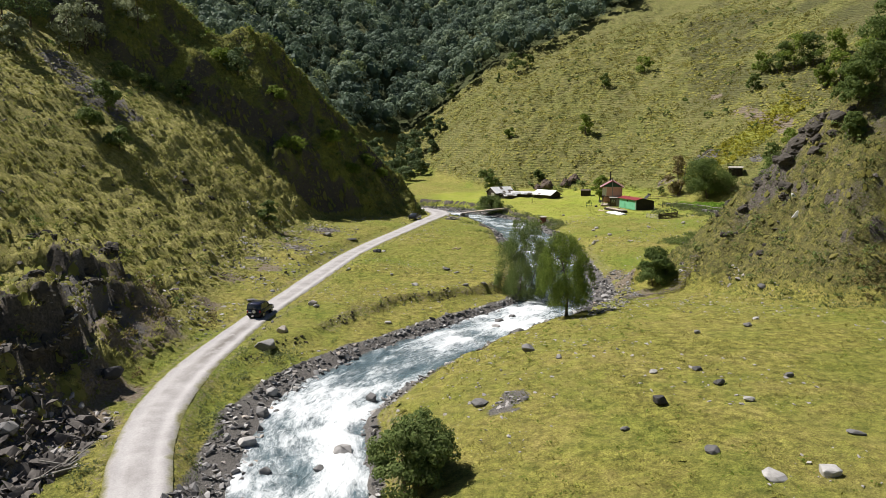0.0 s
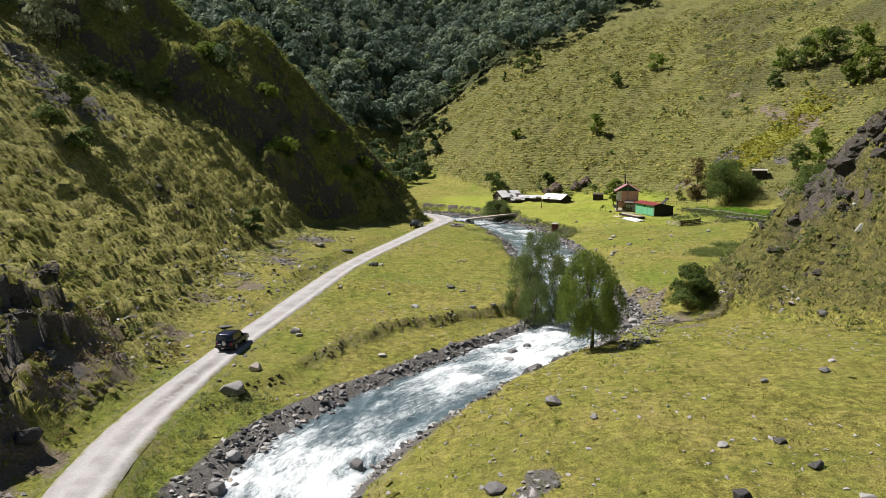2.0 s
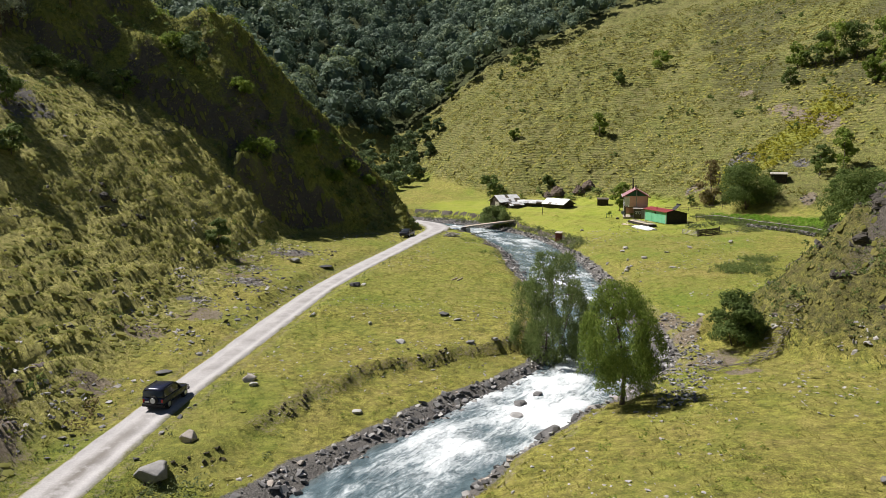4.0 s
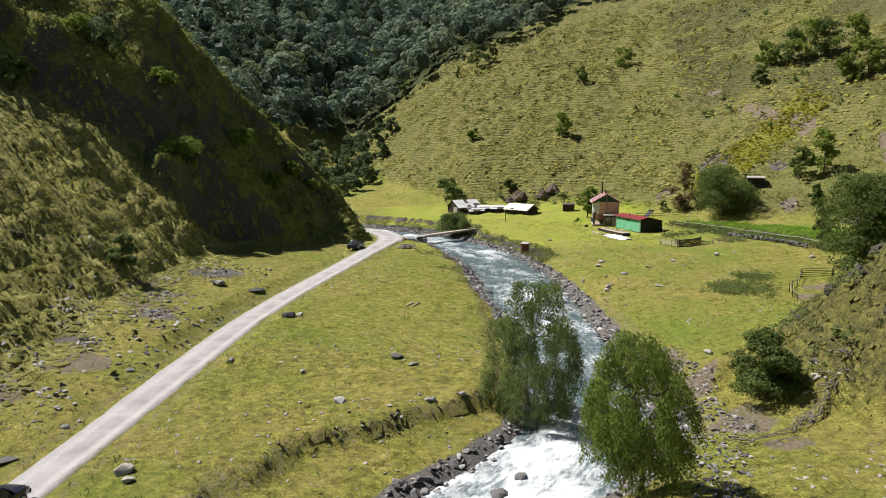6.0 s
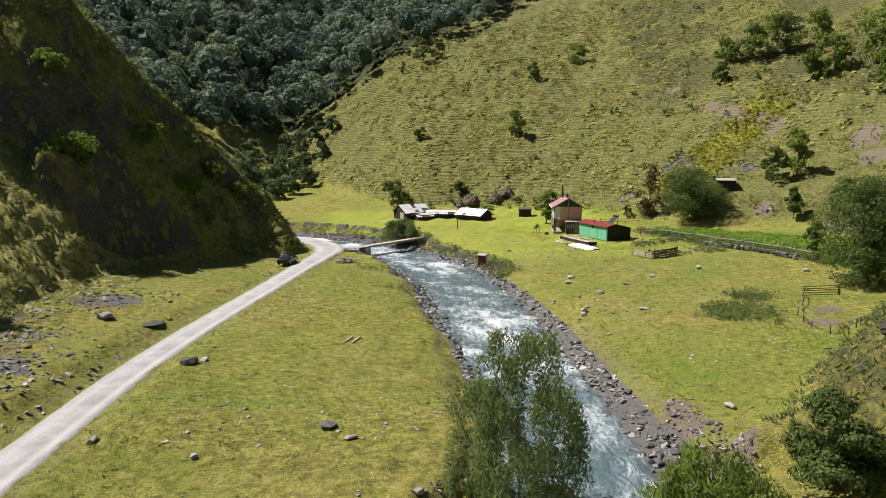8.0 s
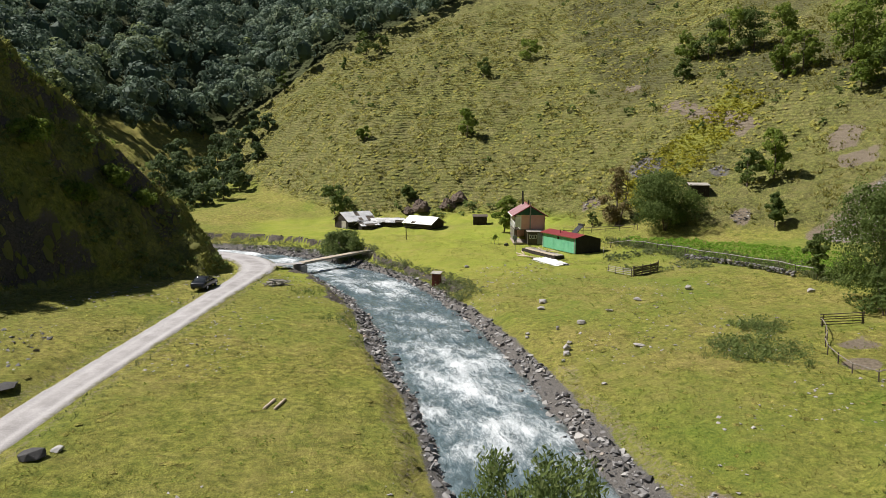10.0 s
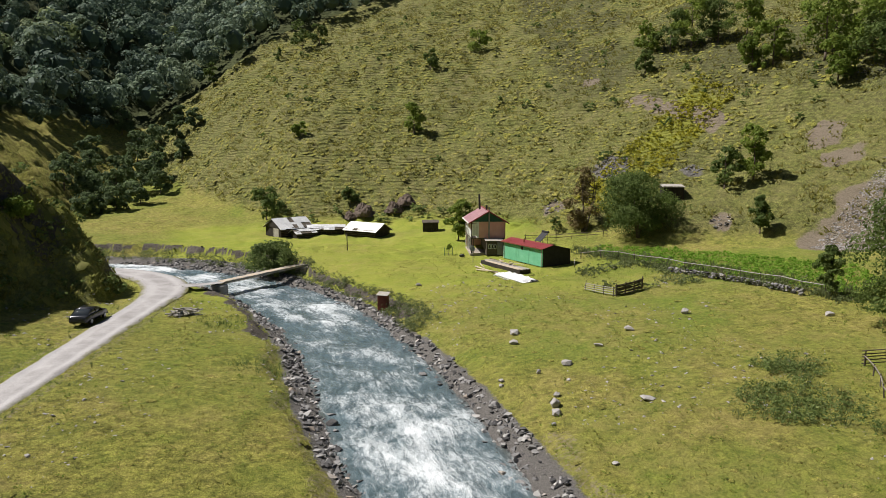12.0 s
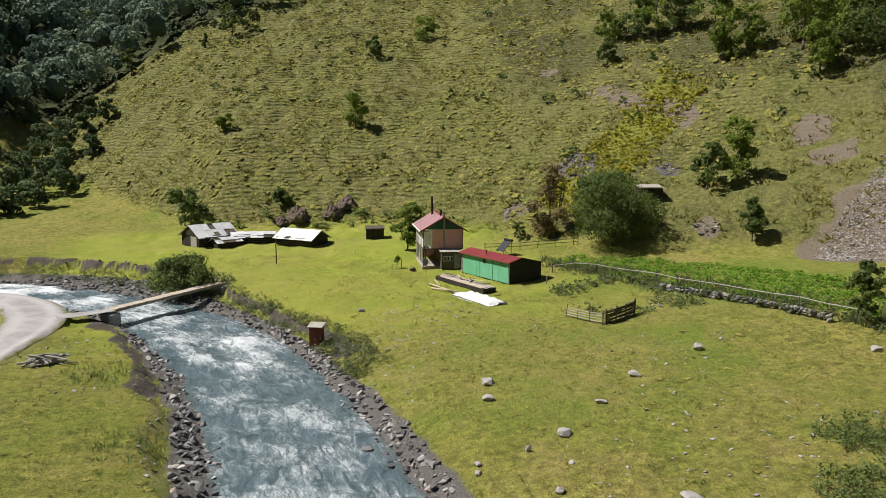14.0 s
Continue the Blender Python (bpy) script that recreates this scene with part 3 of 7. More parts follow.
GY = axis([(-300, 0, 12), (0, 26, 1.2), (26, 150, 0.48), (150, 212, 0.55), (212, 330, 0.72), (330, 360, 1.2), (360, 440, 3.0), (440, 900, 14)])
gx, gy = np.meshgrid(GX, GY)
gz, gm = ground(gx, gy, True, True)
nx, ny = len(GX), len(GY)
gi = np.arange(nx * ny).reshape(ny, nx)
gquads = np.stack([gi[:-1, :-1], gi[:-1, 1:], gi[1:, 1:], gi[1:, :-1]], -1).reshape(-1, 4)
fx, fy = gx.ravel(), gy.ravel()
patch = fbm(fx, fy, 6, 3, 101)


def spot(x, y, r, seed=0):
    d = np.hypot(fx - x, fy - y) + 0.9 * r * fbm(fx, fy, r * 1.2, 3, 200 + seed)
    return 1 - smooth01((d / r - 0.6) / 0.6)


stone_m = (1 - smooth01((gm["e"] - gm["margin"]) / 0.8)) * 1.0
bank_steep = smooth01((gm["e"] - gm["bank"] + 0.1) / 0.3) * (1 - smooth01((gm["e"] - gm["bank"] - gm["run"]) / 0.5)) * (gm["run"] < 1.8)
soil_m = bank_steep * np.where((fy > 150), 0.1, 0.42) + 0.45 * np.exp(-((gm["rd"] - 2.2) / 0.6) ** 2)
soil_m = soil_m + spot(45.4, 119.5, 1.8, 1) * 0.8 + spot(42.0, 115.0, 1.6, 4) * 0.9 + spot(20.0, 97, 2.0, 2) * 0.7 + spot(20.5, 84, 2.2, 3) * 0.6
for sx, sy, sr in ((84.5, 208, 2.4), (86, 203, 2.4), (83.5, 212, 2.0), (83, 216, 1.8), (81, 220, 1.6), (88, 199, 1.8), (80, 238, 2.2), (92, 175, 3.0), (94, 182, 3.0), (78, 161, 5.0), (82, 160, 5.0), (87, 163, 5.0), (85, 156, 5.0), (92, 158, 6.0), (54, 198.5, 2.4), (69.8, 174.3, 1.8), (21.0, 99.0, 1.6), (20.3, 91, 1.8), (19.3, 82, 1.6), (20.4, 78.6, 1.3)):
    soil_m = soil_m + spot(sx, sy, sr, int(sx)) * 1.0
for sx, sy, sr in ((-26.8, 128, 3.4), (-28, 113, 2.6), (-26.6, 105, 2.0), (-29, 97, 2.2), (-57, 108, 5.0), (-61, 113, 5.0), (-31, 57, 3.0), (-26, 40, 4.5), (75, 190, 3), (66, 201, 4), (3, 44.5, 1.2), (2.2, 42.5, 0.9)):
    stone_m = stone_m + spot(sx, sy, sr, int(sy)) * 0.9
for sx, sy, sr in ((-29.5, 56, 3.5), (-28.5, 62, 3.5), (-27.5, 49, 2.6), (-26.5, 44, 2.6), (-30.5, 67, 2.5), (-28.0, 74, 2.0), (-30, 86, 2.2), (-27.5, 93, 2.0), (-29, 110, 2.4), (-31, 118, 2.4)):
    soil_m = soil_m + spot(sx, sy, sr, int(3 * sy)) * 0.75
for k in range(12):
    soil_m = soil_m + spot(81.0 + 0.55 * k + 0.8 * math.sin(k), 222 - 2.0 * k, 1.1 + 0.12 * k, 60 + k) * 1.1
dzx = np.gradient(gz, axis=1) / np.gradient(gx, axis=1)
dzy = np.gradient(gz, axis=0) / np.gradient(gy, axis=0)
steepness = np.hypot(dzx, dzy).ravel()
rock_shade_m = smooth01((steepness - 1.75) / 0.7) * gm["hill"] * 0.75 + smooth01(gm["out"] - 1.0) * 0.45
rock_shade_m = rock_shade_m + 0.35 * smooth01(fbm(fx, fy, 4, 3, 131) * 3) * smooth01((gm["c"] + 0.5) / 2) * (fx > 20) * (fy < 118)
# Spur's near face and nose: dark rock, with shade painted in by it.
rock_shade_m = rock_shade_m + gm["spur"] * smooth01((166.0 + 0.05 * (fx + 10) - 0.35 * np.maximum(-22 - fx, 0) + 14 * smooth01((fx + 27) / 6) - fy) / 4) * (0.22 + 1.1 * fbm(fx, fy, 6, 3, 133))
# Undercut banks: dark soil and shade, painted with the rock colour.
rock_shade_m = rock_shade_m + bank_steep * (fy > 150) * 0.95
rock_shade_m = rock_shade_m + 0.12 * smooth01((gm["c"] - 7) / 3) * (fx > 20) * (fy < 112) + 0.8 * np.exp(-(((0.95 * (fx - 36) + 0.3 * (fy - 86)) / 6) ** 2 + ((0.95 * (fy - 86) - 0.3 * (fx - 36)) / 2.0) ** 2))
lush_m = 0.0 * fx
lush_m = np.maximum(lush_m, spot(62, 158, 9, 5)) + spot(54, 165, 6, 6) + spot(70, 155, 7, 7)
lush_m = lush_m + (0.42 * smooth01((fbm(fx, fy, 18, 2, 111) + 0.1) / 0.3) + 0.30 * smooth01((fbm(fx, fy, 4, 3, 113) - 0.05) / 0.15)) * (1 - gm["hill"])
crag_m = smooth01((gm["c"] + 0.5) / 2) * (fx > 20) * (fy < 118) * gm["hill"]
lush_m = lush_m + 0.4 * smooth01((fx - 15) / 10) * smooth01((fy - 95) / 15) * smooth01(0.6 + 1.5 * fbm(fx, fy, 8, 3, 115)) * (1 - gm["hill"])
lush_m = np.clip(lush_m + 0.3 * gm["spur"], 0, 1)
dry_m = np.clip(0.5 + 1.2 * fbm(fx, fy, 12, 3, 121) + 0.9 * fbm(fx, fy, 3.5, 2, 123), 0, 1) * np.where(gm["far"] | gm["right"], 0.5, 0.40 + 0.12 * ((fx > 15) & (fy > 110))) * np.where(gm["spur"], 0.3, 1.0)
terrace_m = np.where(gm["far"] | gm["right"], 1.0, 0.0) * smooth01((fy - 170) / 30)
ground_mesh = fast_mesh("ground", np.stack([fx, fy, gz.ravel()], 1), gquads, None, [MAT_GROUND], True,
                        {"lawn": smooth01((fy - 150) / 14) * smooth01((230 - fy) / 8) * smooth01((fx + 14) / 8) * smooth01((52 - fx) / 7) * (1 - gm["hill"]) * smooth01(0.95 + 1.3 * fbm(fx, fy, 9, 3, 139)), "stone": np.clip(stone_m, 0, 1), "soil": np.clip(soil_m, 0, 1), "rock": np.clip(rock_shade_m, 0, 1), "lush": lush_m, "dry": dry_m, "terrace": terrace_m, "herb": smooth01((6.5 - np.abs((fx - 75) * 0.45 - (fy - 201) * 0.9)) / 3) * smooth01((fx - 58) / 5) * smooth01((94 - fx) / 5), "heath": np.clip(crag_m * 0.95 + 0.75 * gm["right"] * smooth01((fx - 60) / 25) * smooth01(0.55 + 1.8 * fbm(fx, fy, 14, 3, 137)), 0, 1), "scrub": np.clip(0.8 * gm["spur"], 0, 1) * smooth01(0.75 + 2.0 * fbm(fx, fy, 6, 3, 135)), "pale": smooth01((gm["up"] + 2) / 4) * (1 - gm["spur"]) * (fy < 165), "wood_shade": smooth01((in_wood(fx, fy) - 12) / 5) * (fy > 255), "rough": gm["hill"] * np.where(gm["far"] | gm["right"], 0.9, 0.0) * (1 - gm["spur"])})
tagged(new("ground", ground_mesh), "green mountain valley ground with grassy meadows and steep slopes", "ground", "", "structure")


# ---- track and stream ----
def ribbon(line, half, lift, cols, profile):
    t = np.gradient(line[:, :2], axis=0)
    t /= np.linalg.norm(t, axis=1)[:, None]
    nrm = np.stack([t[:, 1], -t[:, 0]], 1)
    u = np.linspace(-1, 1, cols)
    xy = line[:, None, :2] + nrm[:, None, :] * (u[None, :, None] * half[:, None, None])
    z = lift[:, None] + profile(u, xy)
    n, k = len(line), cols
    ii = np.arange(n * k).reshape(n, k)
    qd = np.stack([ii[:-1, :-1], ii[:-1, 1:], ii[1:, 1:], ii[1:, :-1]], -1).reshape(-1, 4)
    return np.concatenate([xy, z[..., None]], -1).reshape(-1, 3), qd, np.tile(u, (n, 1))


RD = ROAD.copy()
rv, rq, ru = ribbon(RD, RD[:, 2] * 1.22, RD[:, 3], 17,
                    lambda u, xy: 0.06 - 0.05 * np.exp(-((np.abs(u) - 0.45) / 0.14) ** 2) - 0.16 * smooth01((np.abs(u) - 0.8) / 0.2) + 0.05 * fbm(xy[..., 0], xy[..., 1], 1.6, 3, 7))
rwet = np.repeat(np.exp(-((RD[:, 1] - 62) / 7.0) ** 2), 17) * np.exp(-((ru.ravel() - 0.05) / 0.22) ** 2)
tagged(new("road", fast_mesh("road", rv, rq[:, ::-1], None, [MAT_ROAD], True, {"lat": ru.ravel(), "wet": rwet})), "pale dusty gravel track with two worn wheel ruts", "road", "", "structure")
spur_line = curve_through([(-6.0, 171.5, 1.1, 1.5), (-3.4, 172.4, 0.9, 1.42), (-0.4, 174.2, 0.7, 1.30)], 0.3)
sv, sq, su = ribbon(spur_line, spur_line[:, 2], spur_line[:, 3], 9, lambda u, xy: 0.09 - 0.1 * u * u + 0.04 * fbm(xy[..., 0], xy[..., 1], 1.2, 3, 8))
tagged(new("footpath", fast_mesh("footpath", sv, sq[:, ::-1], None, [MAT_ROAD], True, {"lat": su.ravel() * 0.9, "wet": su.ravel() * 0})), "pale trodden earth path leading to the footbridge", "path", "", "structure")

RV = curve_through(RIVER, 0.28)
rap_y = np.interp(RV[:, 1], [0, 34, 46, 56, 63, 70, 76, 83, 92, 104, 112, 120, 132, 140, 150, 160, 172, 185, 200], [0.8, 0.82, 0.82, 0.66, 0.5, 0.64, 0.82, 0.78, 0.53, 0.43, 0.52, 0.62, 0.53, 0.51, 0.52, 0.52, 0.47, 0.75, 0.8])
along = np.arange(len(RV)) * 0.28
COLS = 28
wv, wq, wu = ribbon(RV, RV[:, 2] + 0.9, RV[:, 3], COLS, lambda u, xy: 0 * xy[..., 0])
wacross = wu * (RV[:, 2] + 0.9)[:, None]
wrap = np.repeat(rap_y, COLS).reshape(-1, COLS)
hump = fbm(np.repeat(along, COLS).reshape(-1, COLS) * 0.6, wacross, 2.2, 4, 91)
chop = np.abs(fbm(np.repeat(along, COLS).reshape(-1, COLS) * 0.7, wacross, 0.9, 3, 93))
wv[:, 2] += ((hump * 0.42 + chop * 0.30) * (0.25 + wrap) * (1 - np.abs(wu) ** 4) - 0.05).ravel()
wrapid = np.clip(wrap + 0.9 * hump * wrap - 0.30 * np.abs(wu) ** 3 + 0.25 * fbm(np.repeat(along, COLS).reshape(-1, COLS), wacross * 0.5, 9, 2, 95), 0, 1)
tagged(new("water", fast_mesh("water", wv, wq[:, ::-1], None, [MAT_WATER], True,
                              {"along": np.repeat(along, COLS), "across": wacross.ravel(), "rapid": wrapid.ravel(), "shallow": (smooth01((np.abs(wu) - 0.78) / 0.2) * 0.8).ravel()})),
       "rushing blue-grey mountain stream with white rapids", "stream", "", "structure")


# ---- plants ----
RNG = np.random.default_rng(11)


def unit(n, rng):
    v = rng.normal(size=(n, 3))
    return v / np.linalg.norm(v, axis=1)[:, None]


def leaf_quads(pts, out, size, rng, long=1.6, droop=0.0):
    """Small pointed leaf clumps at pts, facing roughly out."""
    n = len(pts)
    nr = out + rng.normal(scale=0.36, size=(n, 3))
    nr /= np.linalg.norm(nr, axis=1)[:, None]
    a = np.cross(nr, unit(n, rng))
    a[:, 2] -= droop * np.linalg.norm(a, axis=1)
    a /= np.linalg.norm(a, axis=1)[:, None] + 1e-9
    b = np.cross(nr, a)
    b /= np.linalg.norm(b, axis=1)[:, None] + 1e-9
    s = size * (0.6 + 0.8 * rng.random(n))[:, None]
    v = np.stack([pts - a * s * long * 0.5, pts + b * s * 0.5 + nr * s * 0.08, pts + a * s * long * 0.5, pts - b * s * 0.5 + nr * s * 0.08], 1)
    return v.reshape(-1, 3)


def lobes(rng, n, h, w, base=0.3, kind="round"):
    """Centres and radii of the masses of a crown of height h and width w."""
    out = []
    for k in range(n):
        t = (k + 0.5) / n
        a = rng.random() * 6.283
        if kind == "tall":
            z, rr = h * (base + (1 - base) * t), w * 0.34 * math.sin(math.pi * (0.2 + 0.75 * t))
        else:
            z, rr = h * (base + 0.10 + (0.80 - base) * ((k + rng.random()) / n)), w * 0.31
        f = 1 - abs((z / h - base) / (1 - base) - 0.4) * 0.9
        c = Vector((math.cos(a) * rr * f, math.sin(a) * rr * f, z))
        r = w * (0.17 + 0.11 * rng.random()) * (0.75 + 0.35 * f)
        out.append((c.x, c.y, min(c.z, h - r * 0.6), r))
    return np.array(out)


def crown(rng, n, h, w, size, base=0.3, kind="round", nl=9, squash=0.85, droop=0.0, long=1.6):
    """Leaves in many small clumps on the masses of a crown."""
    lb = lobes(rng, nl, h, w, base, kind)
    m = int(np.clip(n // (nl * 22), 4, 20))
    c, r = np.repeat(lb[:, :3], m, 0), np.repeat(lb[:, 3], m)
    u = unit(len(c), rng)
    u[:, 2] = np.where(u[:, 2] < -0.35, -u[:, 2] * 0.8, u[:, 2])
    cc = c + u * (r * (0.60 + 0.45 * rng.random(len(r))))[:, None] * np.array([1, 1, squash])
    cr = r * (0.26 + 0.26 * rng.random(len(r)))
    k = rng.choice(len(cc), n, p=cr ** 2 / (cr ** 2).sum())
    o = unit(n, rng) + 0.45 * u[k]
    o /= np.linalg.norm(o, axis=1)[:, None]
    pts = cc[k] + o * (cr[k] * (0.45 + 0.62 * rng.random(n) ** 0.6))[:, None] * np.array([1, 1, 0.8])
    pts[:, 2] = np.maximum(pts[:, 2], 0.04 * h * rng.random(n))
    return leaf_quads(pts, 0.7 * o + 0.45 * u[k], size, rng, long, droop), lb


def dome(rng, n, wide):
    """Crown of a closed forest, of height 1: lumps on a dome, and an inner mass whose dark tint paints in crown shade.
    """
    c, rad = np.array([0, 0, 0.56]), np.array([wide / 2, wide / 2, 0.42])
    d = unit(11, rng)
    d[:, 2] = np.abs(d[:, 2]) * 1.1 - 0.12
    cc = c + d * rad * (0.50 + 0.28 * rng.random(11))[:, None]
    cr = wide * (0.17 + 0.10 * rng.random(11))
    k = rng.choice(11, n, p=cr ** 2 / (cr ** 2).sum())
    o = unit(n, rng) + 0.75 * d[k] + np.array([0, 0, 0.15])
    o /= np.linalg.norm(o, axis=1)[:, None]
    pts = cc[k] + o * (cr[k] * (0.90 + 0.16 * rng.random(n)))[:, None]
    v = leaf_quads(pts, o * 2.2, 0.052, rng, 1.2)
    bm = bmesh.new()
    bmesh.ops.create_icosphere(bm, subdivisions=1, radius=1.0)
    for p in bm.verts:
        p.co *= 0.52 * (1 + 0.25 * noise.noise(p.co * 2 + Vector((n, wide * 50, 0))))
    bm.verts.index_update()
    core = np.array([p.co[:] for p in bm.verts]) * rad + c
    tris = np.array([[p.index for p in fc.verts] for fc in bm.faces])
    bm.free()
    return v, core, tris


def plumes(rng, n, h, w, size, base=0.25, count=60, loose=0.0):
    """A willow's crown: many leafy plumes on an egg-shaped mass, each hanging a little at its outer end."""
    out = []
    for k in range(count):
        t = (k + rng.random()) / count
        a = k * 2.39996 + 0.7 * rng.random()
        swell = math.sin(math.pi * min(1.0, 0.16 + 0.80 * t)) ** 0.75
        rr = 0.5 * w * swell * (0.35 + 0.62 * rng.random() ** 0.5)
        r = w * (0.055 + 0.06 * rng.random()) * (1 - 0.25 * t)
        out.append((math.cos(a) * rr, math.sin(a) * rr, h * (base + (0.97 - base) * t) + loose * h * 0.06 * rng.normal(), r))
    lb = np.array(out)
    lb[:, 2] = np.minimum(lb[:, 2], h - 0.5 * lb[:, 3])
    k = rng.choice(count, n, p=lb[:, 3] ** 2 / (lb[:, 3] ** 2).sum())
    o = unit(n, rng)
    o[:, 2] = np.where(o[:, 2] < -0.2, -0.6 * o[:, 2], o[:, 2])
    rad = lb[k, 3] * (0.45 + 0.7 * rng.random(n) ** 0.7)
    side = lb[k, :2] / (np.linalg.norm(lb[k, :2], axis=1)[:, None] + 0.2)
    pts = lb[k, :3] + o * rad[:, None] * np.array([1.0, 1.0, 0.9])
    fall = rng.random(n) ** 1.5 * lb[k, 3] * 3.2
    pts[:, :2] += side * (fall * 0.25)[:, None]
    pts[:, 2] -= fall
    pts[:, 2] = np.maximum(pts[:, 2], 0.03 * h + 0.12 * h * rng.random(n))
    o[:, :2] += 0.5 * side
    o[:, 2] += 0.35
    return leaf_quads(pts, o, size, rng, 2.9, 1.1), lb


def leaf_mesh(name, v, mat, attrs=None):
    return fast_mesh(name, v, np.arange(len(v)).reshape(-1, 4), None, [mat], False, attrs)


def trunk_bm(rng, h, r, lb, lean=(0, 0), limbs=7, offset=(0, 0)):
    bm = bmesh.new()
    for off in (Vector((*offset, 0)),):
        s = 10 * offset[0]
        pts = [Vector((lean[0] * t * t + 0.12 * h * 0.15 * math.sin(5 * t + s), lean[1] * t * t + 0.1 * h * 0.12 * math.sin(4 * t + 2 * s), h * 0.86 * t)) + off * (1 + 3 * t) for t in (0, 0.12, 0.3, 0.5, 0.75, 1.0)]
        pts[0].z -= 0.25
        for k in range(5):
            rod(pts[k], pts[k + 1] + (pts[k + 1] - pts[k]) * 0.03, r * (1.25 if k == 0 else 1 - k * 0.17), r * (1 - (k + 1) * 0.17), 7, bm)
        for c in lb[rng.choice(len(lb), min(limbs, len(lb)), replace=False)]:
            z0 = max(0.18 * h, min(c[2] - c[3] * 0.6, 0.7 * h))
            t = z0 / (0.86 * h)
            a = Vector((lean[0] * t * t, lean[1] * t * t, z0)) + off * (1 + 3 * t)
            b = Vector(c[:3])
            mid = a.lerp(b, 0.5) + Vector((0, 0, -0.04 * h))
            rod(a, mid, r * 0.42, r * 0.28, 5, bm)
            rod(mid, b, r * 0.28, r * 0.08, 5, bm)
    return bm


def tree(name, x, y, h, w, mat, label, category="tree", kind="round", n=2500, size=0.3, base=0.25, seed=1, group="", stems=1, r=None, z=None, nl=9, lean=(0, 0), droop=0.0, squash=0.85, loose=0.0):
    rng = np.random.default_rng(seed)
    z = ground_at(x, y) if z is None else z
    n, size = int(n * 1.6), size * (0.68 if kind == "willow" else 1.0)
    ob = thing(name, pose(x, y, z - 0.05, 0, 0, 0), label, category, group)
    if kind == "willow":
        v, lb = plumes(rng, n, h, w, size, base, nl, loose)
    else:
        v, lb = crown(rng, n, h, w, size, base, kind, nl, squash, droop)
    lb[:, 0] += lean[0] * (lb[:, 2] / h) ** 2
    lb[:, 1] += lean[1] * (lb[:, 2] / h) ** 2
    v[:, 0] += lean[0] * np.clip(v[:, 2] / h, 0, 1.2) ** 2
    v[:, 1] += lean[1] * np.clip(v[:, 2] / h, 0, 1.2) ** 2
    for s in range(stems):
        off = (rng.normal() * 0.35, rng.normal() * 0.35) if stems > 1 else (0, 0)
        part("stem" if stems > 1 else "trunk", trunk_bm(rng, h, r or h * 0.017 + 0.02, lb, lean, 7 if stems == 1 else 4, off), MAT_BARK, ob, "", None, True)
    cr = new("crown", leaf_mesh("crown", v, mat))
    cr.parent = ob
    return ob


# ---- forest ----
def forest():
    rng = np.random.default_rng(5)
    protos = [dome(rng, 300, (0.72, 0.62, 0.78, 0.52, 0.66)[k % 5]) for k in range(10)]
    xs, ys = np.meshgrid(np.arange(-230, 200, 7.0), np.arange(262, 530, 7.0))
    pts = np.stack([xs.ravel(), ys.ravel()], 1) + rng.normal(scale=2.1, size=(xs.size, 2))
    pts = pts[(in_wood(pts[:, 0], pts[:, 1]) + 9 * fbm(pts[:, 0], pts[:, 1], 22, 2, 301) > 0) & (rng.random(len(pts)) < 0.94)]
    z = ground(pts[:, 0], pts[:, 1], False)
    keep = (z > 4) & (z < 0.235 * pts[:, 1] + 22) & (pts[:, 0] > -0.36 * pts[:, 1] - 18)
    pts, z = pts[keep], z[keep]
    vs, cores, tris, tints, dark, off = [], [], [], [], [], 0
    for (x, y), zz in zip(pts, z):
        p, core, tr = protos[rng.integers(len(protos))]
        a = rng.random() * 6.283
        h = 9.0 + 10.5 * rng.random() ** 1.4
        tint = np.clip(0.48 + 0.26 * rng.normal(), 0.05, 0.95) if rng.random() > 0.012 else 1.0
        c, s = math.cos(a) * h, math.sin(a) * h
        for src, dst in ((p, vs), (core, cores)):
            dst.append(np.stack([src[:, 0] * c - src[:, 1] * s + x, src[:, 0] * s + src[:, 1] * c + y, src[:, 2] * h * 0.95 + zz - 0.4], 1))
        tints.append(np.full(len(p), tint))
        # Lowest tint for the cores: shade inside the crowns, put into colour.
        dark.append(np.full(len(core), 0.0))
        tris.append(tr + off)
        off += len(core)
    lv = np.concatenate(vs)
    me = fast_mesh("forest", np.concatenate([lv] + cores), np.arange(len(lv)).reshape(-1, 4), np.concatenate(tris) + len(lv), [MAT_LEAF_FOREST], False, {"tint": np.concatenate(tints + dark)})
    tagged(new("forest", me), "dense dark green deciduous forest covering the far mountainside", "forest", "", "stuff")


forest()

# ---- trees along the stream and round the farm ----
tree("willow_tree", 10.2, 73.0, 9.0, 5.9, MAT_LEAF_WILLOW, "tall green willow with drooping strands on the stream bank", kind="willow", n=18500, size=0.10, base=0.28, seed=3, lean=(-0.7, 0.4), r=0.17, nl=120)
tree("willow_tree", 6.9, 88.4, 10.4, 7.0, MAT_LEAF_GREY, "loose grey-green willow growing on the grassy bank edge", kind="willow", n=19500, size=0.108, base=0.03, seed=4, stems=4, r=0.08, nl=90, loose=1.6)
tree("broadleaf_tree", 55.5, 129, 12.0, 9.5, MAT_LEAF_BUSH, "large dark green broadleaf tree at the slope foot", n=16000, size=0.17, base=0.03, seed=6, nl=26)
tree("broadleaf_tree", 59.0, 125.5, 11.5, 8.5, MAT_LEAF_BUSH, "dark green broadleaf tree on the slope beside the meadow", n=7000, size=0.2, base=0.0, seed=17, nl=20)
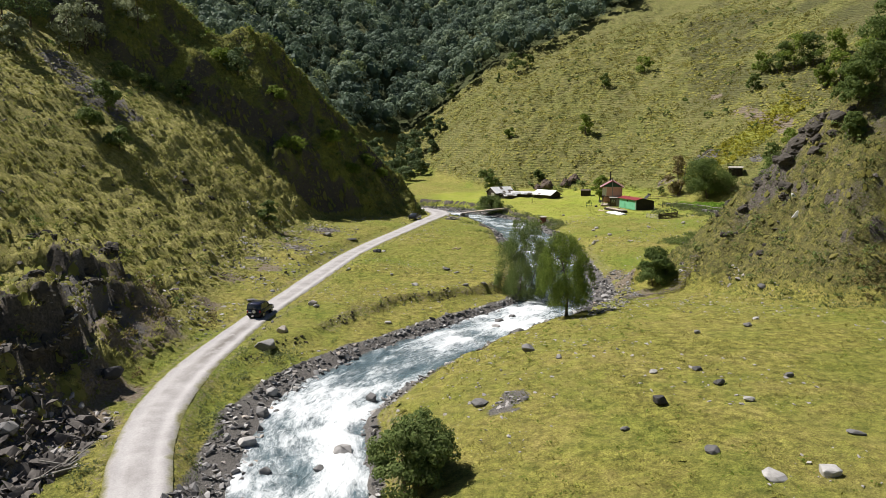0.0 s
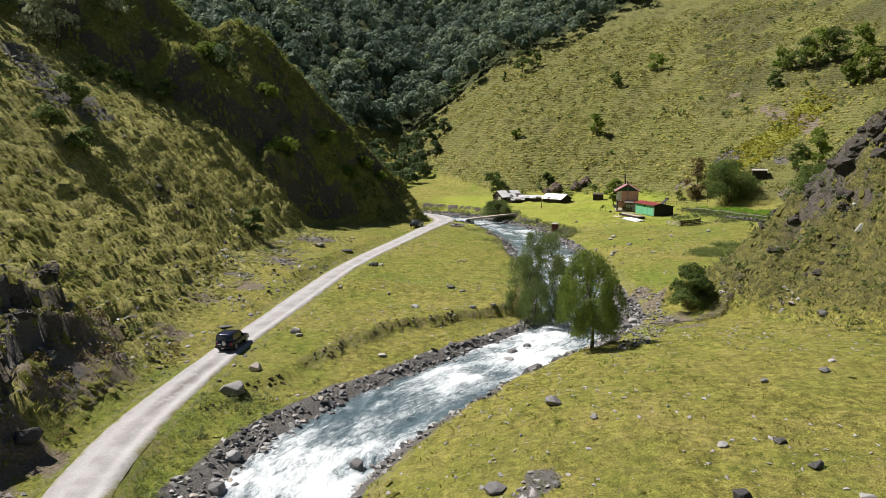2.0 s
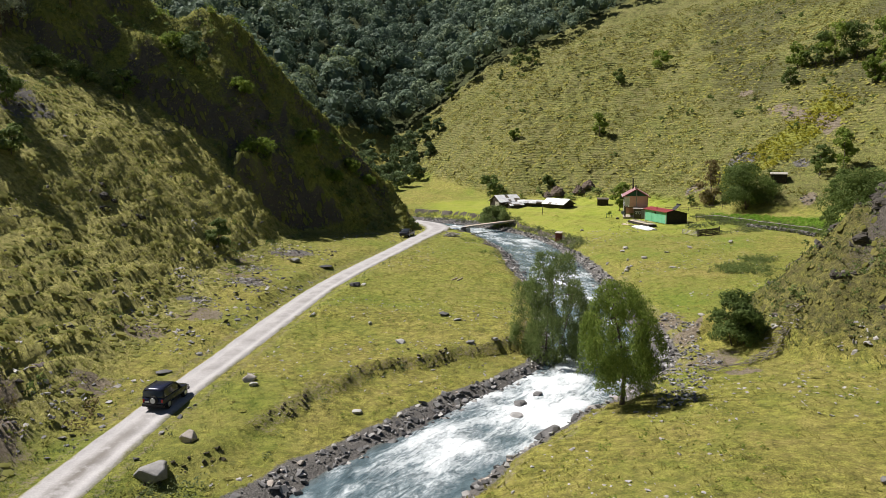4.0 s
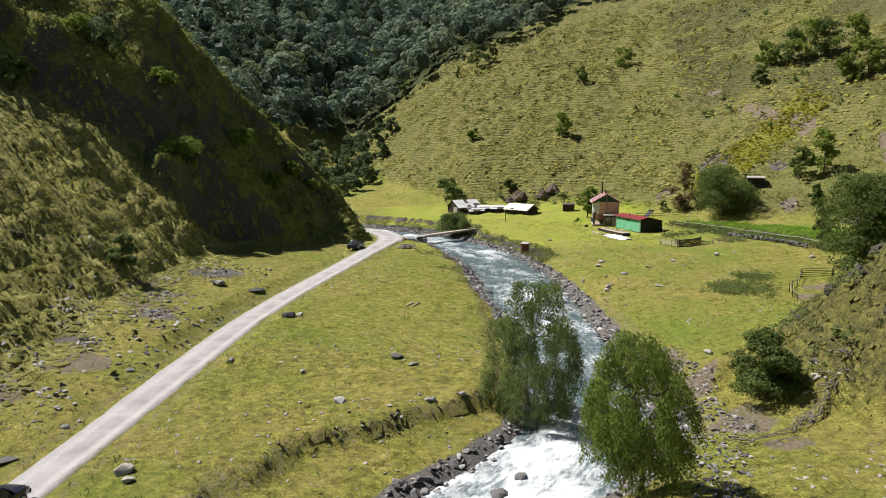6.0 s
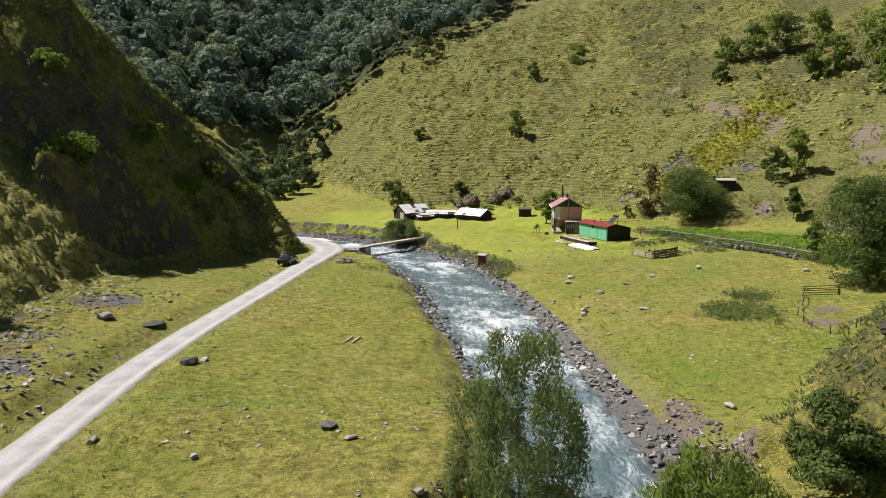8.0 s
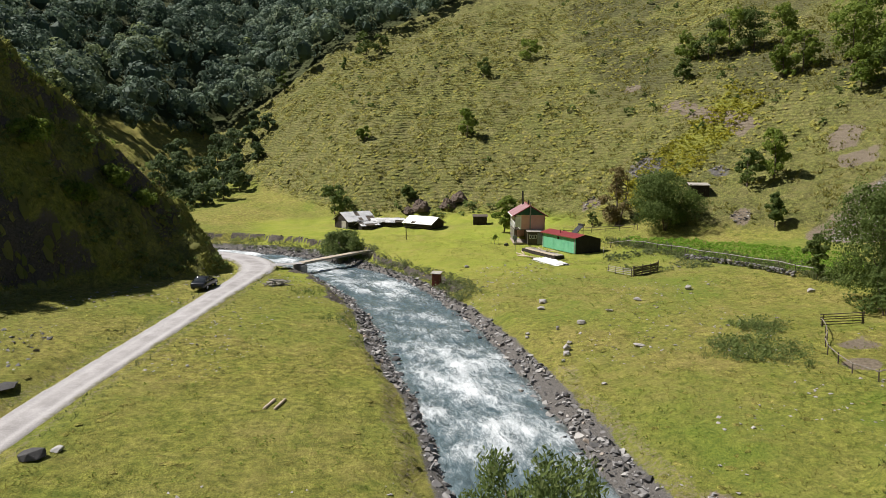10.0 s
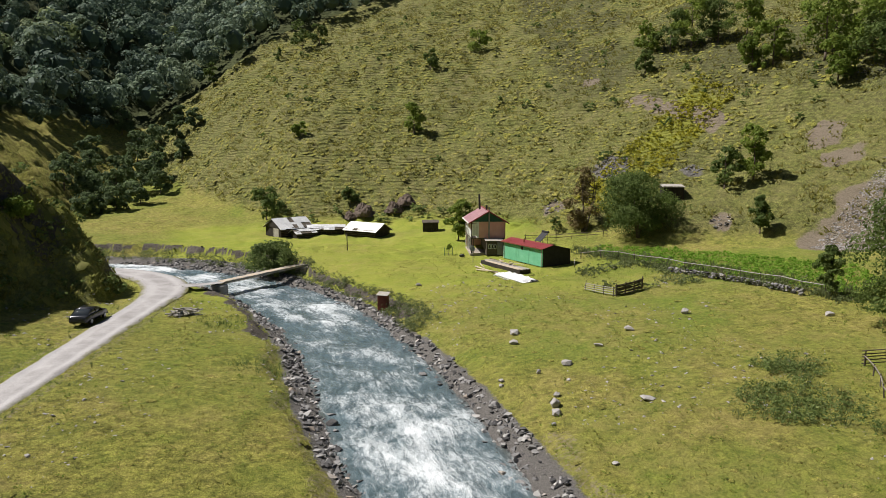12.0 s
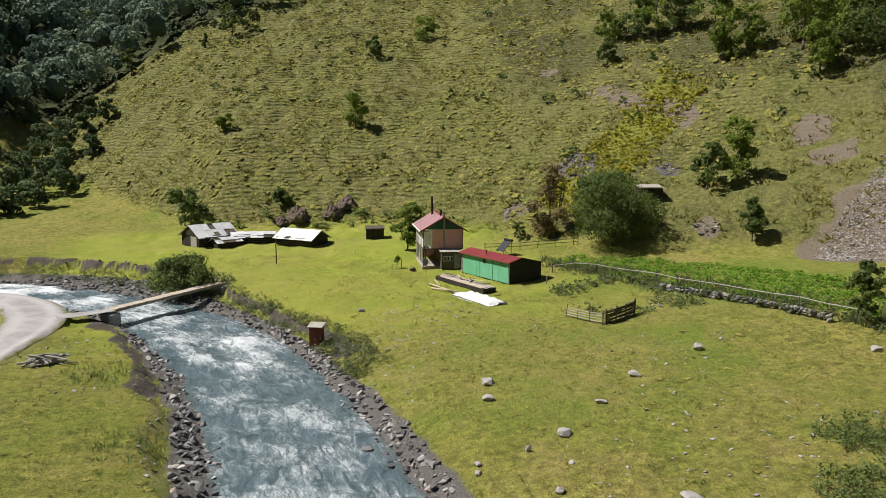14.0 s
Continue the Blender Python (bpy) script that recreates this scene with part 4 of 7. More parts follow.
tree("broadleaf_bush", 53.6, 125.8, 4.2, 5.2, MAT_LEAF_BUSH, "low dark green bush under the broadleaf trees", "bush", n=3000, size=0.16, base=0.0, seed=18, stems=3, nl=10, r=0.05)
tree("willow_tree", 59.5, 179.5, 9.0, 11.5, MAT_LEAF_BUSH, "wide rounded dark green willow behind the farmhouse garden", n=13000, size=0.18, base=0.02, seed=7, nl=24, stems=3)
tree("willow_tree", 54.5, 188.5, 10.0, 5.8, MAT_DRY, "half-bare greyish willow with thin upright branches", kind="tall", n=2600, size=0.2, base=0.05, seed=8, nl=9, stems=4)
tree("broadleaf_tree", 35.4, 194.5, 6.4, 4.6, MAT_LEAF_BRIGHT, "bright green leafy tree close behind the farmhouse", n=3200, size=0.24, base=0.08, seed=9)
tree("willow_bush", 5.6, 185.5, 4.4, 6.4, MAT_LEAF_GREY, "rounded grey-green willow bush beside the footbridge", "bush", n=4200, size=0.2, base=0.0, seed=10, stems=4, nl=12, r=0.05)
tree("willow_bush", -3.0, 35.6, 3.6, 4.3, MAT_LEAF_GREY, "dense grey-green willow bush at the edge of the stream", "bush", n=12500, size=0.115, base=0.0, seed=12, stems=4, nl=12, r=0.04)
tree("broadleaf_bush", 22.8, 85.8, 4.6, 4.6, MAT_LEAF_BUSH, "dark green leafy bush at the foot of the crag", "bush", n=7500, size=0.13, base=0.0, seed=13, stems=4, nl=12, r=0.05)
tree("broadleaf_tree", 72.1, 168.8, 5.2, 3.2, MAT_LEAF_BUSH, "small slender green tree above the garden field", n=1600, size=0.24, base=0.15, seed=14, kind="tall")
tree("broadleaf_tree", 58.0, 141.0, 5.0, 2.8, MAT_LEAF_BUSH, "small upright tree beside the dry stone garden wall", n=1200, size=0.2, base=0.15, seed=15, kind="tall")
tree("broadleaf_tree", 51.0, 191.0, 2.7, 1.9, MAT_LEAF_BUSH, "young dark green tree standing in the farm yard", n=420, size=0.18, base=0.1, seed=16)

for k, (x, y, h, w) in enumerate([(-36.3, 145.6, 3.0, 6.5), (-30.4, 158.5, 3.0, 5.0), (-26.0, 159.5, 2.6, 4.6), (-41.0, 152.5, 3.2, 4.5), (-20.5, 166.5, 2.2, 3.4), (-23.8, 164.5, 2.4, 3.6), (-52.0, 150.5, 3.0, 4.5), (-33.3, 116.2, 3.6, 3.0), (-55.5, 138.5, 5.5, 2.6), (-54.5, 107.5, 4.5, 4.6), (-49.5, 100.0, 3.0, 3.8), (-63.4, 131.0, 3.6, 5.0), (-60.5, 135.5, 3.4, 4.6), (-53.0, 98.3, 2.4, 4.0), (-55.8, 141.0, 3.6, 3.4)]):
    # First seven bushes: sunlight put into their colour with the brighter leaves.
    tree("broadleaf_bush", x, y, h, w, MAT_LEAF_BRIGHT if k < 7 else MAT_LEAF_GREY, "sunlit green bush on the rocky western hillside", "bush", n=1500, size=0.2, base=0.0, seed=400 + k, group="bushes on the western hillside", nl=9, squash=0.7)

# scattered trees on the grass slopes: x, y, height, width
SLOPE_TREES = [(5.8, 228.7, 6.4, 7.2), (21.9, 224.0, 3.2, 3.2), (38.7, 242.1, 7.0, 5.2), (14.3, 252.0, 3.6, 3.6), (50.4, 273.6, 5.4, 5.0), (20.1, 318.7, 8.2, 7.5),
               (25.5, 321.0, 7.0, 6.0), (12.2, 313.0, 4.3, 2.6), (-7.6, 326.0, 7.4, 4.6), (67.0, 282.4, 6.2, 7.0), (87.8, 227.9, 5.0, 4.3), (74.8, 180.8, 6.6, 5.6)]
EAST_TREES = [(79.0, 179.5, 8.3, 5.4), (96.3, 232.0, 9.6, 7.7), (99.6, 228.8, 11.5, 7.7), (103.8, 225.1, 10.2, 7.7), (107.4, 197.6, 12.4, 12.5), (111.7, 192.5, 11.2, 11.4),
              (99.4, 207.7, 6.8, 5.7), (102.3, 205.3, 9.1, 6.8), (103.9, 190.4, 7.4, 6.4), (110.2, 186.7, 9.7, 9.8), (93.0, 236.0, 8.0, 6.0), (116, 205, 11, 9), (120, 197, 12, 10), (108, 221, 9, 7), (124, 188, 11, 9)]
GULLY_TREES = [(-33.9, 318.2, 8.8, 6.1), (-21.7, 297.2, 11.7, 6.1), (-25.6, 271.7, 9.8, 5.6), (-30, 285, 9.0, 5.5), (-28, 304, 9.5, 5.5), (-35, 277, 8.5, 5.5), (-33, 262, 7.0, 6.0), (-24, 310, 7.0, 4.5), (-17, 312, 6.0, 4.0), (-38, 292, 9.0, 6.0), (-27, 263, 8.5, 6.0), (-21, 256, 6.5, 5.5), (-25, 249, 5.5, 5.5), (-31, 252, 7.5, 6.0), (-18.5, 271, 6.5, 4.8), (-14.5, 288, 6.0, 4.5), (-21, 284, 9.0, 5.8), (-35, 250, 7.0, 6.5), (-29, 244, 4.5, 6.0), (-23.5, 277, 8.0, 5.5), (-12, 300, 5.0, 3.6), (-17, 302, 7.0, 4.6)]
RIDGE_TREES = [(-71.0, 132.8, 11.5, 7.2), (-65.3, 142.5, 10.5, 6.8), (-70.4, 126.4, 8.4, 6.3), (-48.2, 150.2, 5.6, 5.4), (-67.8, 106.9, 6.1, 4.4), (-75, 140, 12, 8), (-78, 128, 11, 8), (-76, 117, 10, 7), (-82, 136, 12, 8), (-74, 109, 8, 6), (-83, 122, 11, 8)]
CRAG_TREES = [(46.5, 84.5, 7.0, 5.2), (43.6, 83.0, 4.5, 4.2), (49.5, 87.0, 8.5, 6.0), (52, 80, 8, 6), (41.5, 80.5, 3.2, 3.2), (48, 92, 7, 5), (53, 84.5, 9, 7), (56, 80, 9, 7), (50.5, 82.5, 7, 6), (55, 88, 9, 7), (58, 84, 10, 8)]
for k, (x, y, h, w) in enumerate(SLOPE_TREES):
    tree("broadleaf_tree", x, y, h, w, MAT_LEAF_BRIGHT if k in (2, 3, 9) else MAT_LEAF_BUSH, "small rounded green tree standing alone on the grass slope", n=800, size=0.08 * w ** 0.5 + 0.16, base=0.02, seed=100 + k, group="trees on the grass slope", nl=7)
for k, (x, y, h, w) in enumerate(EAST_TREES):
    tree("broadleaf_tree", x, y, h, w, MAT_LEAF_BUSH if k in (1, 3, 9) else MAT_LEAF_BRIGHT, "sunlit green broadleaf tree on the steep eastern slope", n=1500, size=0.07 * w ** 0.5 + 0.13, base=0.04, seed=140 + k, group="trees on the eastern slope", nl=11)
for k, (x, y, h, w) in enumerate(GULLY_TREES):
    w *= 1.15
    tree("broadleaf_tree", x, y, h, w, MAT_LEAF_SHADE, "dark green tree at the foot of the forest", n=1000, size=0.42, base=0.03, seed=170 + k, group="trees below the forest", nl=8)
# Some ridge trees carry painted backlight; the others take shade-toned leaves.
for k, (x, y, h, w) in enumerate(RIDGE_TREES):
    tree("broadleaf_tree", x, y, h, w, MAT_LEAF_BACKLIT if k in (0, 1, 2, 4, 5) else MAT_LEAF_SHADE, "backlit broadleaf tree on the steep western hillside", n=1500, size=0.25, base=0.05, seed=190 + k, group="trees on the western hillside", nl=11)
for k, (x, y, h, w) in enumerate(CRAG_TREES):
    tree("broadleaf_tree", x, y, h, w, MAT_LEAF_BUSH, "leafy green tree rooted on top of the rocky crag", n=2800, size=0.18, base=0.02, seed=210 + k, group="trees on the crag", nl=9)


# ---- shrubs, tussocks and weeds ----
def field(n, x0, x1, y0, y1, rng, keep):
    """Random places in a stretch of the plan for which keep(x, y, z, masks) holds."""
    x, y = rng.uniform(x0, x1, n), rng.uniform(y0, y1, n)
    z, mk = ground(x, y, True, True)
    k = keep(x, y, z, mk)
    return np.stack([x[k], y[k], z[k]], 1)


def shrubs(name, pts, size, mat, label, category, n=46, leaf=0.16, seed=1, squash=0.7, droop=0.0):
    rng = np.random.default_rng(seed)
    protos = [crown(rng, n, 1.0, 1.35, leaf, 0.0, "round", 5, squash, droop, 1.5)[0] for _ in range(6)]
    vs = []
    for p in pts:
        s = size * (0.45 + 1.1 * rng.random() ** 1.7)
        a = rng.random() * 6.283
        c, sn = math.cos(a) * s, math.sin(a) * s
        q = protos[rng.integers(6)]
        vs.append(np.stack([q[:, 0] * c - q[:, 1] * sn + p[0], q[:, 0] * sn + q[:, 1] * c + p[1], q[:, 2] * s * 0.85 + p[2] - 0.08 * s], 1))
    tagged(new(name, leaf_mesh(name, np.concatenate(vs), mat)), label, category, "", "stuff")


def tussocks(name, pts, height, blades, width, spread, mat, label, seed=1, lean=(0, 0)):
    """Tufts of bent grass blades."""
    rng = np.random.default_rng(seed)
    n = len(pts)
    h = height * (0.45 + 0.9 * rng.random(n))
    p = np.repeat(pts, blades, 0)
    hh = np.repeat(h, blades)
    a = rng.random(n * blades) * 6.283
    r = spread * hh * rng.random(n * blades) ** 0.5
    base = p + np.stack([np.cos(a) * r * 0.5, np.sin(a) * r * 0.5, -0.05 * np.ones_like(a)], 1)
    tip = p + np.stack([np.cos(a) * r * 1.25 + lean[0] * hh, np.sin(a) * r * 1.25 + lean[1] * hh, hh * (0.55 + 0.45 * rng.random(n * blades))], 1)
    b = rng.random(n * blades) * 6.283
    w = width * (0.6 + 0.8 * rng.random(n * blades))
    sd = np.stack([np.cos(b) * w, np.sin(b) * w, 0 * w], 1)
    v = np.stack([base - sd, base + sd, tip], 1).reshape(-1, 3)
    me = fast_mesh(name, v, None, np.arange(len(v)).reshape(-1, 3), [mat])
    tagged(new(name, me), label, "grass", "", "stuff")


def mounds(name, pts, lo, hi, label, seed=1, tall=0.55, mat=MAT_GROUND):
    """Domed clumps of matted grass."""
    rng = np.random.default_rng(seed)
    protos = []
    for k in range(8):
        bm = bmesh.new()
        bmesh.ops.create_icosphere(bm, subdivisions=1, radius=0.5)
        bmesh.ops.delete(bm, geom=[v for v in bm.verts if v.co.z < -0.2], context="VERTS")
        for v in bm.verts:
            v.co *= 1 + 0.75 * noise.noise(v.co * 3.7 + Vector((7 * k, 0, 0)))
        bmesh.ops.triangulate(bm, faces=bm.faces)
        bm.verts.index_update()
        protos.append((np.array([p.co[:] for p in bm.verts]), np.array([[p.index for p in fc.verts] for fc in bm.faces])))
        bm.free()
    pts = np.asarray(pts)
    gx_ = (ground(pts[:, 0] + 0.6, pts[:, 1], False) - ground(pts[:, 0] - 0.6, pts[:, 1], False)) / 1.2
    gy_ = (ground(pts[:, 0], pts[:, 1] + 0.6, False) - ground(pts[:, 0], pts[:, 1] - 0.6, False)) / 1.2
    vs, ts, off = [], [], 0
    for p, sx, sy in zip(pts, np.clip(gx_, -1.6, 1.6), np.clip(gy_, -1.6, 1.6)):
        v, t = protos[rng.integers(8)]
        s = lo + (hi - lo) * rng.random() ** 1.8
        a = rng.random() * 6.283
        c, sn = math.cos(a) * s, math.sin(a) * s
        lx, ly, lz = v[:, 0] * c - v[:, 1] * sn, v[:, 0] * sn + v[:, 1] * c, v[:, 2] * s * tall * (0.7 + 0.6 * rng.random())
        nl_ = 1 / math.sqrt(1 + sx * sx + sy * sy)
        w = np.stack([p[0] + lx * (0.75 + 0.25 * nl_) - sx * nl_ * lz * 0.6, p[1] + ly - sy * nl_ * lz * 0.6, p[2] + 0.85 * (sx * lx + sy * ly) + lz - 0.04], 1)
        vs.append(w)
        ts.append(t + off)
        off += len(w)
    tagged(new(name, fast_mesh(name, np.concatenate(vs), None, np.concatenate(ts), [mat], True)), label, "grass", "", "stuff")


def open_grass(x, y, z, mk):
    return (mk["e"] > mk["margin"] + 0.3) & (mk["rd"] > 2.0) & (mk["road"] < 0.3)


tussocks("meadow_grass", field(40000, -30, 62, 27, 200, np.random.default_rng(21), lambda x, y, z, mk: open_grass(x, y, z, mk) & (mk["hill"] < 0.5) & (np.random.default_rng(1).random(len(x)) < np.clip(1.25 - y / 260, 0.3, 1)) & (fbm(x, y, 4, 3, 401) > -0.18)),
         0.15, 4, 0.04, 2.2, MAT_GRASS, "short cropped yellow-green meadow grass", 22)
tussocks("hillside_grass", field(25000, -72, -23, 36, 160, np.random.default_rng(23), lambda x, y, z, mk: open_grass(x, y, z, mk) & (mk["up"] > -1) & ~mk["spur"]),
         0.24, 6, 0.045, 1.3, MAT_HILLGRASS, "shaggy yellow-green grass tussocks on the steep hillside", 24, (0.15, 0))
mounds("hillside_tussocks", field(17000, -72, -25, 36, 160, np.random.default_rng(53), lambda x, y, z, mk: open_grass(x, y, z, mk) & (mk["up"] > -1.0) & ~mk["spur"] & (fbm(x, y, 4, 2, 415) > -0.25)), 0.32, 0.95, "rounded yellow-green grass tussocks on the steep hillside", 54, 0.55, MAT_HILLGRASS)
mounds("spur_tussocks", field(5000, -78, -9, 125, 178, np.random.default_rng(86), lambda x, y, z, mk: open_grass(x, y, z, mk) & mk["spur"] & (fbm(x, y, 5, 2, 451) > -0.12)), 0.4, 1.3, "rounded grass tussocks on the ledges of the spur", 87, 0.55, MAT_HILLGRASS)
mounds("slope_tussocks", field(13000, -20, 118, 185, 330, np.random.default_rng(55), lambda x, y, z, mk: (mk["hill"] > 0.4) & (in_wood(x, y) < 0) & (fbm(x, y, 9, 2, 417) > -0.2)), 0.5, 1.4, "rounded grass tussocks on the far slope", 56, 0.42)
mounds("crag_tussocks", field(3600, 23, 60, 62, 118, np.random.default_rng(57), lambda x, y, z, mk: open_grass(x, y, z, mk) & (mk["c"] > -0.5)), 0.25, 0.65, "rounded dry green tussocks on the crag", 58, 0.45, MAT_GRASS)
mounds("meadow_tussocks", field(9000, -28, 60, 28, 170, np.random.default_rng(59), lambda x, y, z, mk: open_grass(x, y, z, mk) & (mk["hill"] < 0.4) & (fbm(x, y, 5, 3, 419) > -0.03)), 0.22, 0.8, "low uneven grass hummocks in the meadow", 60, 0.35)
shrubs("meadow_herbs", field(11000, -28, 60, 28, 175, np.random.default_rng(71), lambda x, y, z, mk: open_grass(x, y, z, mk) & (mk["hill"] < 0.4) & (fbm(x, y, 7, 3, 421) > 0.0)), 0.26, MAT_LEAF_BRIGHT, "low broad-leaved herbs and thistles in the meadow", "herbs", 12, 0.22, 72, 0.5)
MAT_CROP = foliage("bright_garden_crop", (0.130, 0.240, 0.026), (0.230, 0.400, 0.050), (0.330, 0.480, 0.085), 0.5)


def in_garden(x, y):
    return (x > np.interp(y, [140, 152, 162, 176], [59.5, 56.5, 53.0, 49.0])) & (x < np.interp(y, [140, 150, 165, 173, 180], [66, 70, 63.5, 58, 50.5])) & (y < 178)


shrubs("garden_crop", field(9000, 46, 72, 141, 180, np.random.default_rng(81), lambda x, y, z, mk: in_garden(x, y) & (np.sin((0.82 * x + 0.57 * y) * 4.2) > -0.55)), 0.42, MAT_CROP, "bright green leafy crop growing in garden rows", "crop", 12, 0.30, 82, 0.7)
shrubs("garden_weeds", np.concatenate([field(1500, 42, 60, 138, 176, np.random.default_rng(83), lambda x, y, z, mk: np.abs(x - np.interp(y, [140, 152, 162, 176], [58.2, 55.2, 51.6, 47.4])) < 1.3 + 1.2 * fbm(x, y, 4, 2, 447)), field(420, 41, 52, 152, 166, np.random.default_rng(84), lambda x, y, z, mk: (fbm(x, y, 4, 3, 449) > 0.05))]), 0.62, MAT_WEED, "tall grey-green weeds along the garden fence", "weeds", 26, 0.2, 85, 0.9)
tussocks("spur_grass", field(16000, -75, -8, 120, 185, np.random.default_rng(25), lambda x, y, z, mk: open_grass(x, y, z, mk) & mk["spur"]),
         0.38, 6, 0.06, 1.2, MAT_HILLGRASS, "rough green grass tufts on the rocky spur", 26, (0.3, -0.2))
tussocks("crag_grass", field(11000, 22, 60, 62, 120, np.random.default_rng(27), lambda x, y, z, mk: open_grass(x, y, z, mk) & (mk["c"] > -1)),
         0.30, 5, 0.05, 1.2, MAT_WEED, "grey-green grass tussocks between the crag's rocks", 28)
tussocks("slope_grass", field(36000, -35, 125, 150, 345, np.random.default_rng(29), lambda x, y, z, mk: open_grass(x, y, z, mk) & (mk["hill"] > 0.3) & (x > -26) & (in_wood(x, y) < 2) & (fbm(x, y, 3.0, 3, 403) > 0.0)),
         0.62, 4, 0.16, 1.4, MAT_GRASS, "terraced tussock grass on the far mountain slope", 30)
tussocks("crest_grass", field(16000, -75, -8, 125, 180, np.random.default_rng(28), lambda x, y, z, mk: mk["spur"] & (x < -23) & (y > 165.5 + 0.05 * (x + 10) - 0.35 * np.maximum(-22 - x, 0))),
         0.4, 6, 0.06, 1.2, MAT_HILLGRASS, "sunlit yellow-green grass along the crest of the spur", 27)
# Brighter leaves than lower down: sun on the crest, put into colour.
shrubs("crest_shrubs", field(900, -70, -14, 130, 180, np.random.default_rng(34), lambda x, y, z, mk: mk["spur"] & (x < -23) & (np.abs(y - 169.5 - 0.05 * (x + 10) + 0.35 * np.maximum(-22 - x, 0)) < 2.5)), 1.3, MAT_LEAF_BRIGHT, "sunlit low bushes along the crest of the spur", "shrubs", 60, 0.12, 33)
shrubs("spur_shrubs", field(1000, -80, -9, 125, 186, np.random.default_rng(31), lambda x, y, z, mk: open_grass(x, y, z, mk) & mk["spur"]), 1.25, MAT_LEAF_GREY, "low grey-green shrubs covering the rocky spur", "shrubs", 46, 0.17, 32)
shrubs("hillside_shrubs", field(300, -72, -26, 38, 150, np.random.default_rng(33), lambda x, y, z, mk: open_grass(x, y, z, mk) & (mk["up"] > 0) & (fbm(x, y, 12, 2, 405) > -0.05)), 1.15, MAT_LEAF_BUSH, "scattered low shrubs on the steep hillside", "shrubs", 80, 0.095, 34)
shrubs("crag_shrubs", field(1000, 24, 62, 64, 118, np.random.default_rng(35), lambda x, y, z, mk: open_grass(x, y, z, mk) & (mk["c"] > 0.5)), 0.9, MAT_LEAF_GREY, "low shrubs growing between the crag's rocks", "shrubs", 44, 0.13, 36)
shrubs("slope_shrubs", field(560, -24, 125, 185, 340, np.random.default_rng(37), lambda x, y, z, mk: (mk["hill"] > 0.4) & (in_wood(x, y) < 0) & (fbm(x, y, 16, 3, 407) + 0.25 * (x > 85) > 0.12)), 1.3, MAT_LEAF_BUSH, "small scattered shrubs on the far grass slope", "shrubs", 26, 0.26, 38)
shrubs("foot_shrubs", field(260, -20, 62, 205, 230, np.random.default_rng(39), lambda x, y, z, mk: (mk["hill"] > 0.05) & (mk["hill"] < 0.95)), 1.6, MAT_LEAF_GREY, "grey-green thicket along the foot of the far slope", "shrubs", 40, 0.2, 40)
shrubs("bank_shrubs", np.concatenate([field(3400, 4, 22, 150, 192, np.random.default_rng(41), lambda x, y, z, mk: (mk["e"] > mk["margin"] - 0.1) & (mk["e"] < mk["bank"] + mk["run"] + 0.8) & mk["east"]), field(700, -22, -8, 34, 62, np.random.default_rng(42), lambda x, y, z, mk: (mk["e"] > mk["margin"]) & ~mk["east"] & (mk["rd"] > 2.6)), field(140, -16, 8, 62, 96, np.random.default_rng(43), lambda x, y, z, mk: (mk["e"] > mk["bank"] - 1.2) & (mk["e"] < mk["bank"] + 0.7) & ~mk["east"]), field(1100, -22, 6, 188, 210, np.random.default_rng(44), lambda x, y, z, mk: (mk["e"] > 2.5) & (mk["e"] < mk["bank"]) & mk["east"])]), 0.8, MAT_WEED, "grey-green weeds and small shrubs along the stream banks", "shrubs", 60, 0.09, 42)
PATCH = lambda x, y, z, mk: np.minimum(((x - 36.6) / 4.2) ** 2 + ((y - 120) / 4.2) ** 2, ((x - 41) / 3.0) ** 2 + ((y - 126) / 2.4) ** 2) < 1.1 * np.random.default_rng(9).random(len(x)) + 0.8 * fbm(x, y, 2.5, 2, 431)
tussocks("weed_patch", field(1300, 28, 46, 108, 130, np.random.default_rng(43), PATCH), 0.5, 6, 0.03, 0.7, MAT_WEED, "grey-green nettle patch in the meadow", 44)
shrubs("weed_leaves", field(3400, 28, 46, 108, 130, np.random.default_rng(50), PATCH), 0.68, MAT_LEAF_GREY, "leafy tops of a nettle patch in the meadow", "weeds", 30, 0.13, 45, 0.8)
tussocks("bank_nettles", field(2200, -4, 8, 130, 160, np.random.default_rng(46), lambda x, y, z, mk: np.minimum(((x - 3.2) / 2.2) ** 2 + ((y - 140.5) / 2.8) ** 2, ((x - 0.3) / 2.4) ** 2 + ((y - 153.4) / 2.4) ** 2) < 1.2 * np.random.default_rng(8).random(len(x)) + 0.6 * fbm(x, y, 2.5, 2, 432)),
         0.4, 6, 0.03, 0.9, MAT_LEAF_GREY, "grey-green nettles on the western stream bank", 47)
tussocks("garden_nettles", field(2600, 40, 62, 138, 180, np.random.default_rng(48), lambda x, y, z, mk: (np.abs((x - 49.0) * 0.94 + (y - 176) * 0.31) < 1.5 + 0.05 * (178 - y)) & (fbm(x, y, 3, 2, 433) > -0.12)),
         0.85, 9, 0.045, 0.6, MAT_WEED, "tall nettles and dry stalks along the garden fence", 49)
shrubs("garden_weeds", field(500, 40, 60, 140, 180, np.random.default_rng(45), lambda x, y, z, mk: np.abs((x - 49.0) * 0.94 + (y - 176) * 0.31) < 1.7 + 0.04 * (178 - y)), 0.8, MAT_WEED, "tall weeds and nettles along the garden fence", "weeds", 50, 0.15, 46, 0.95)
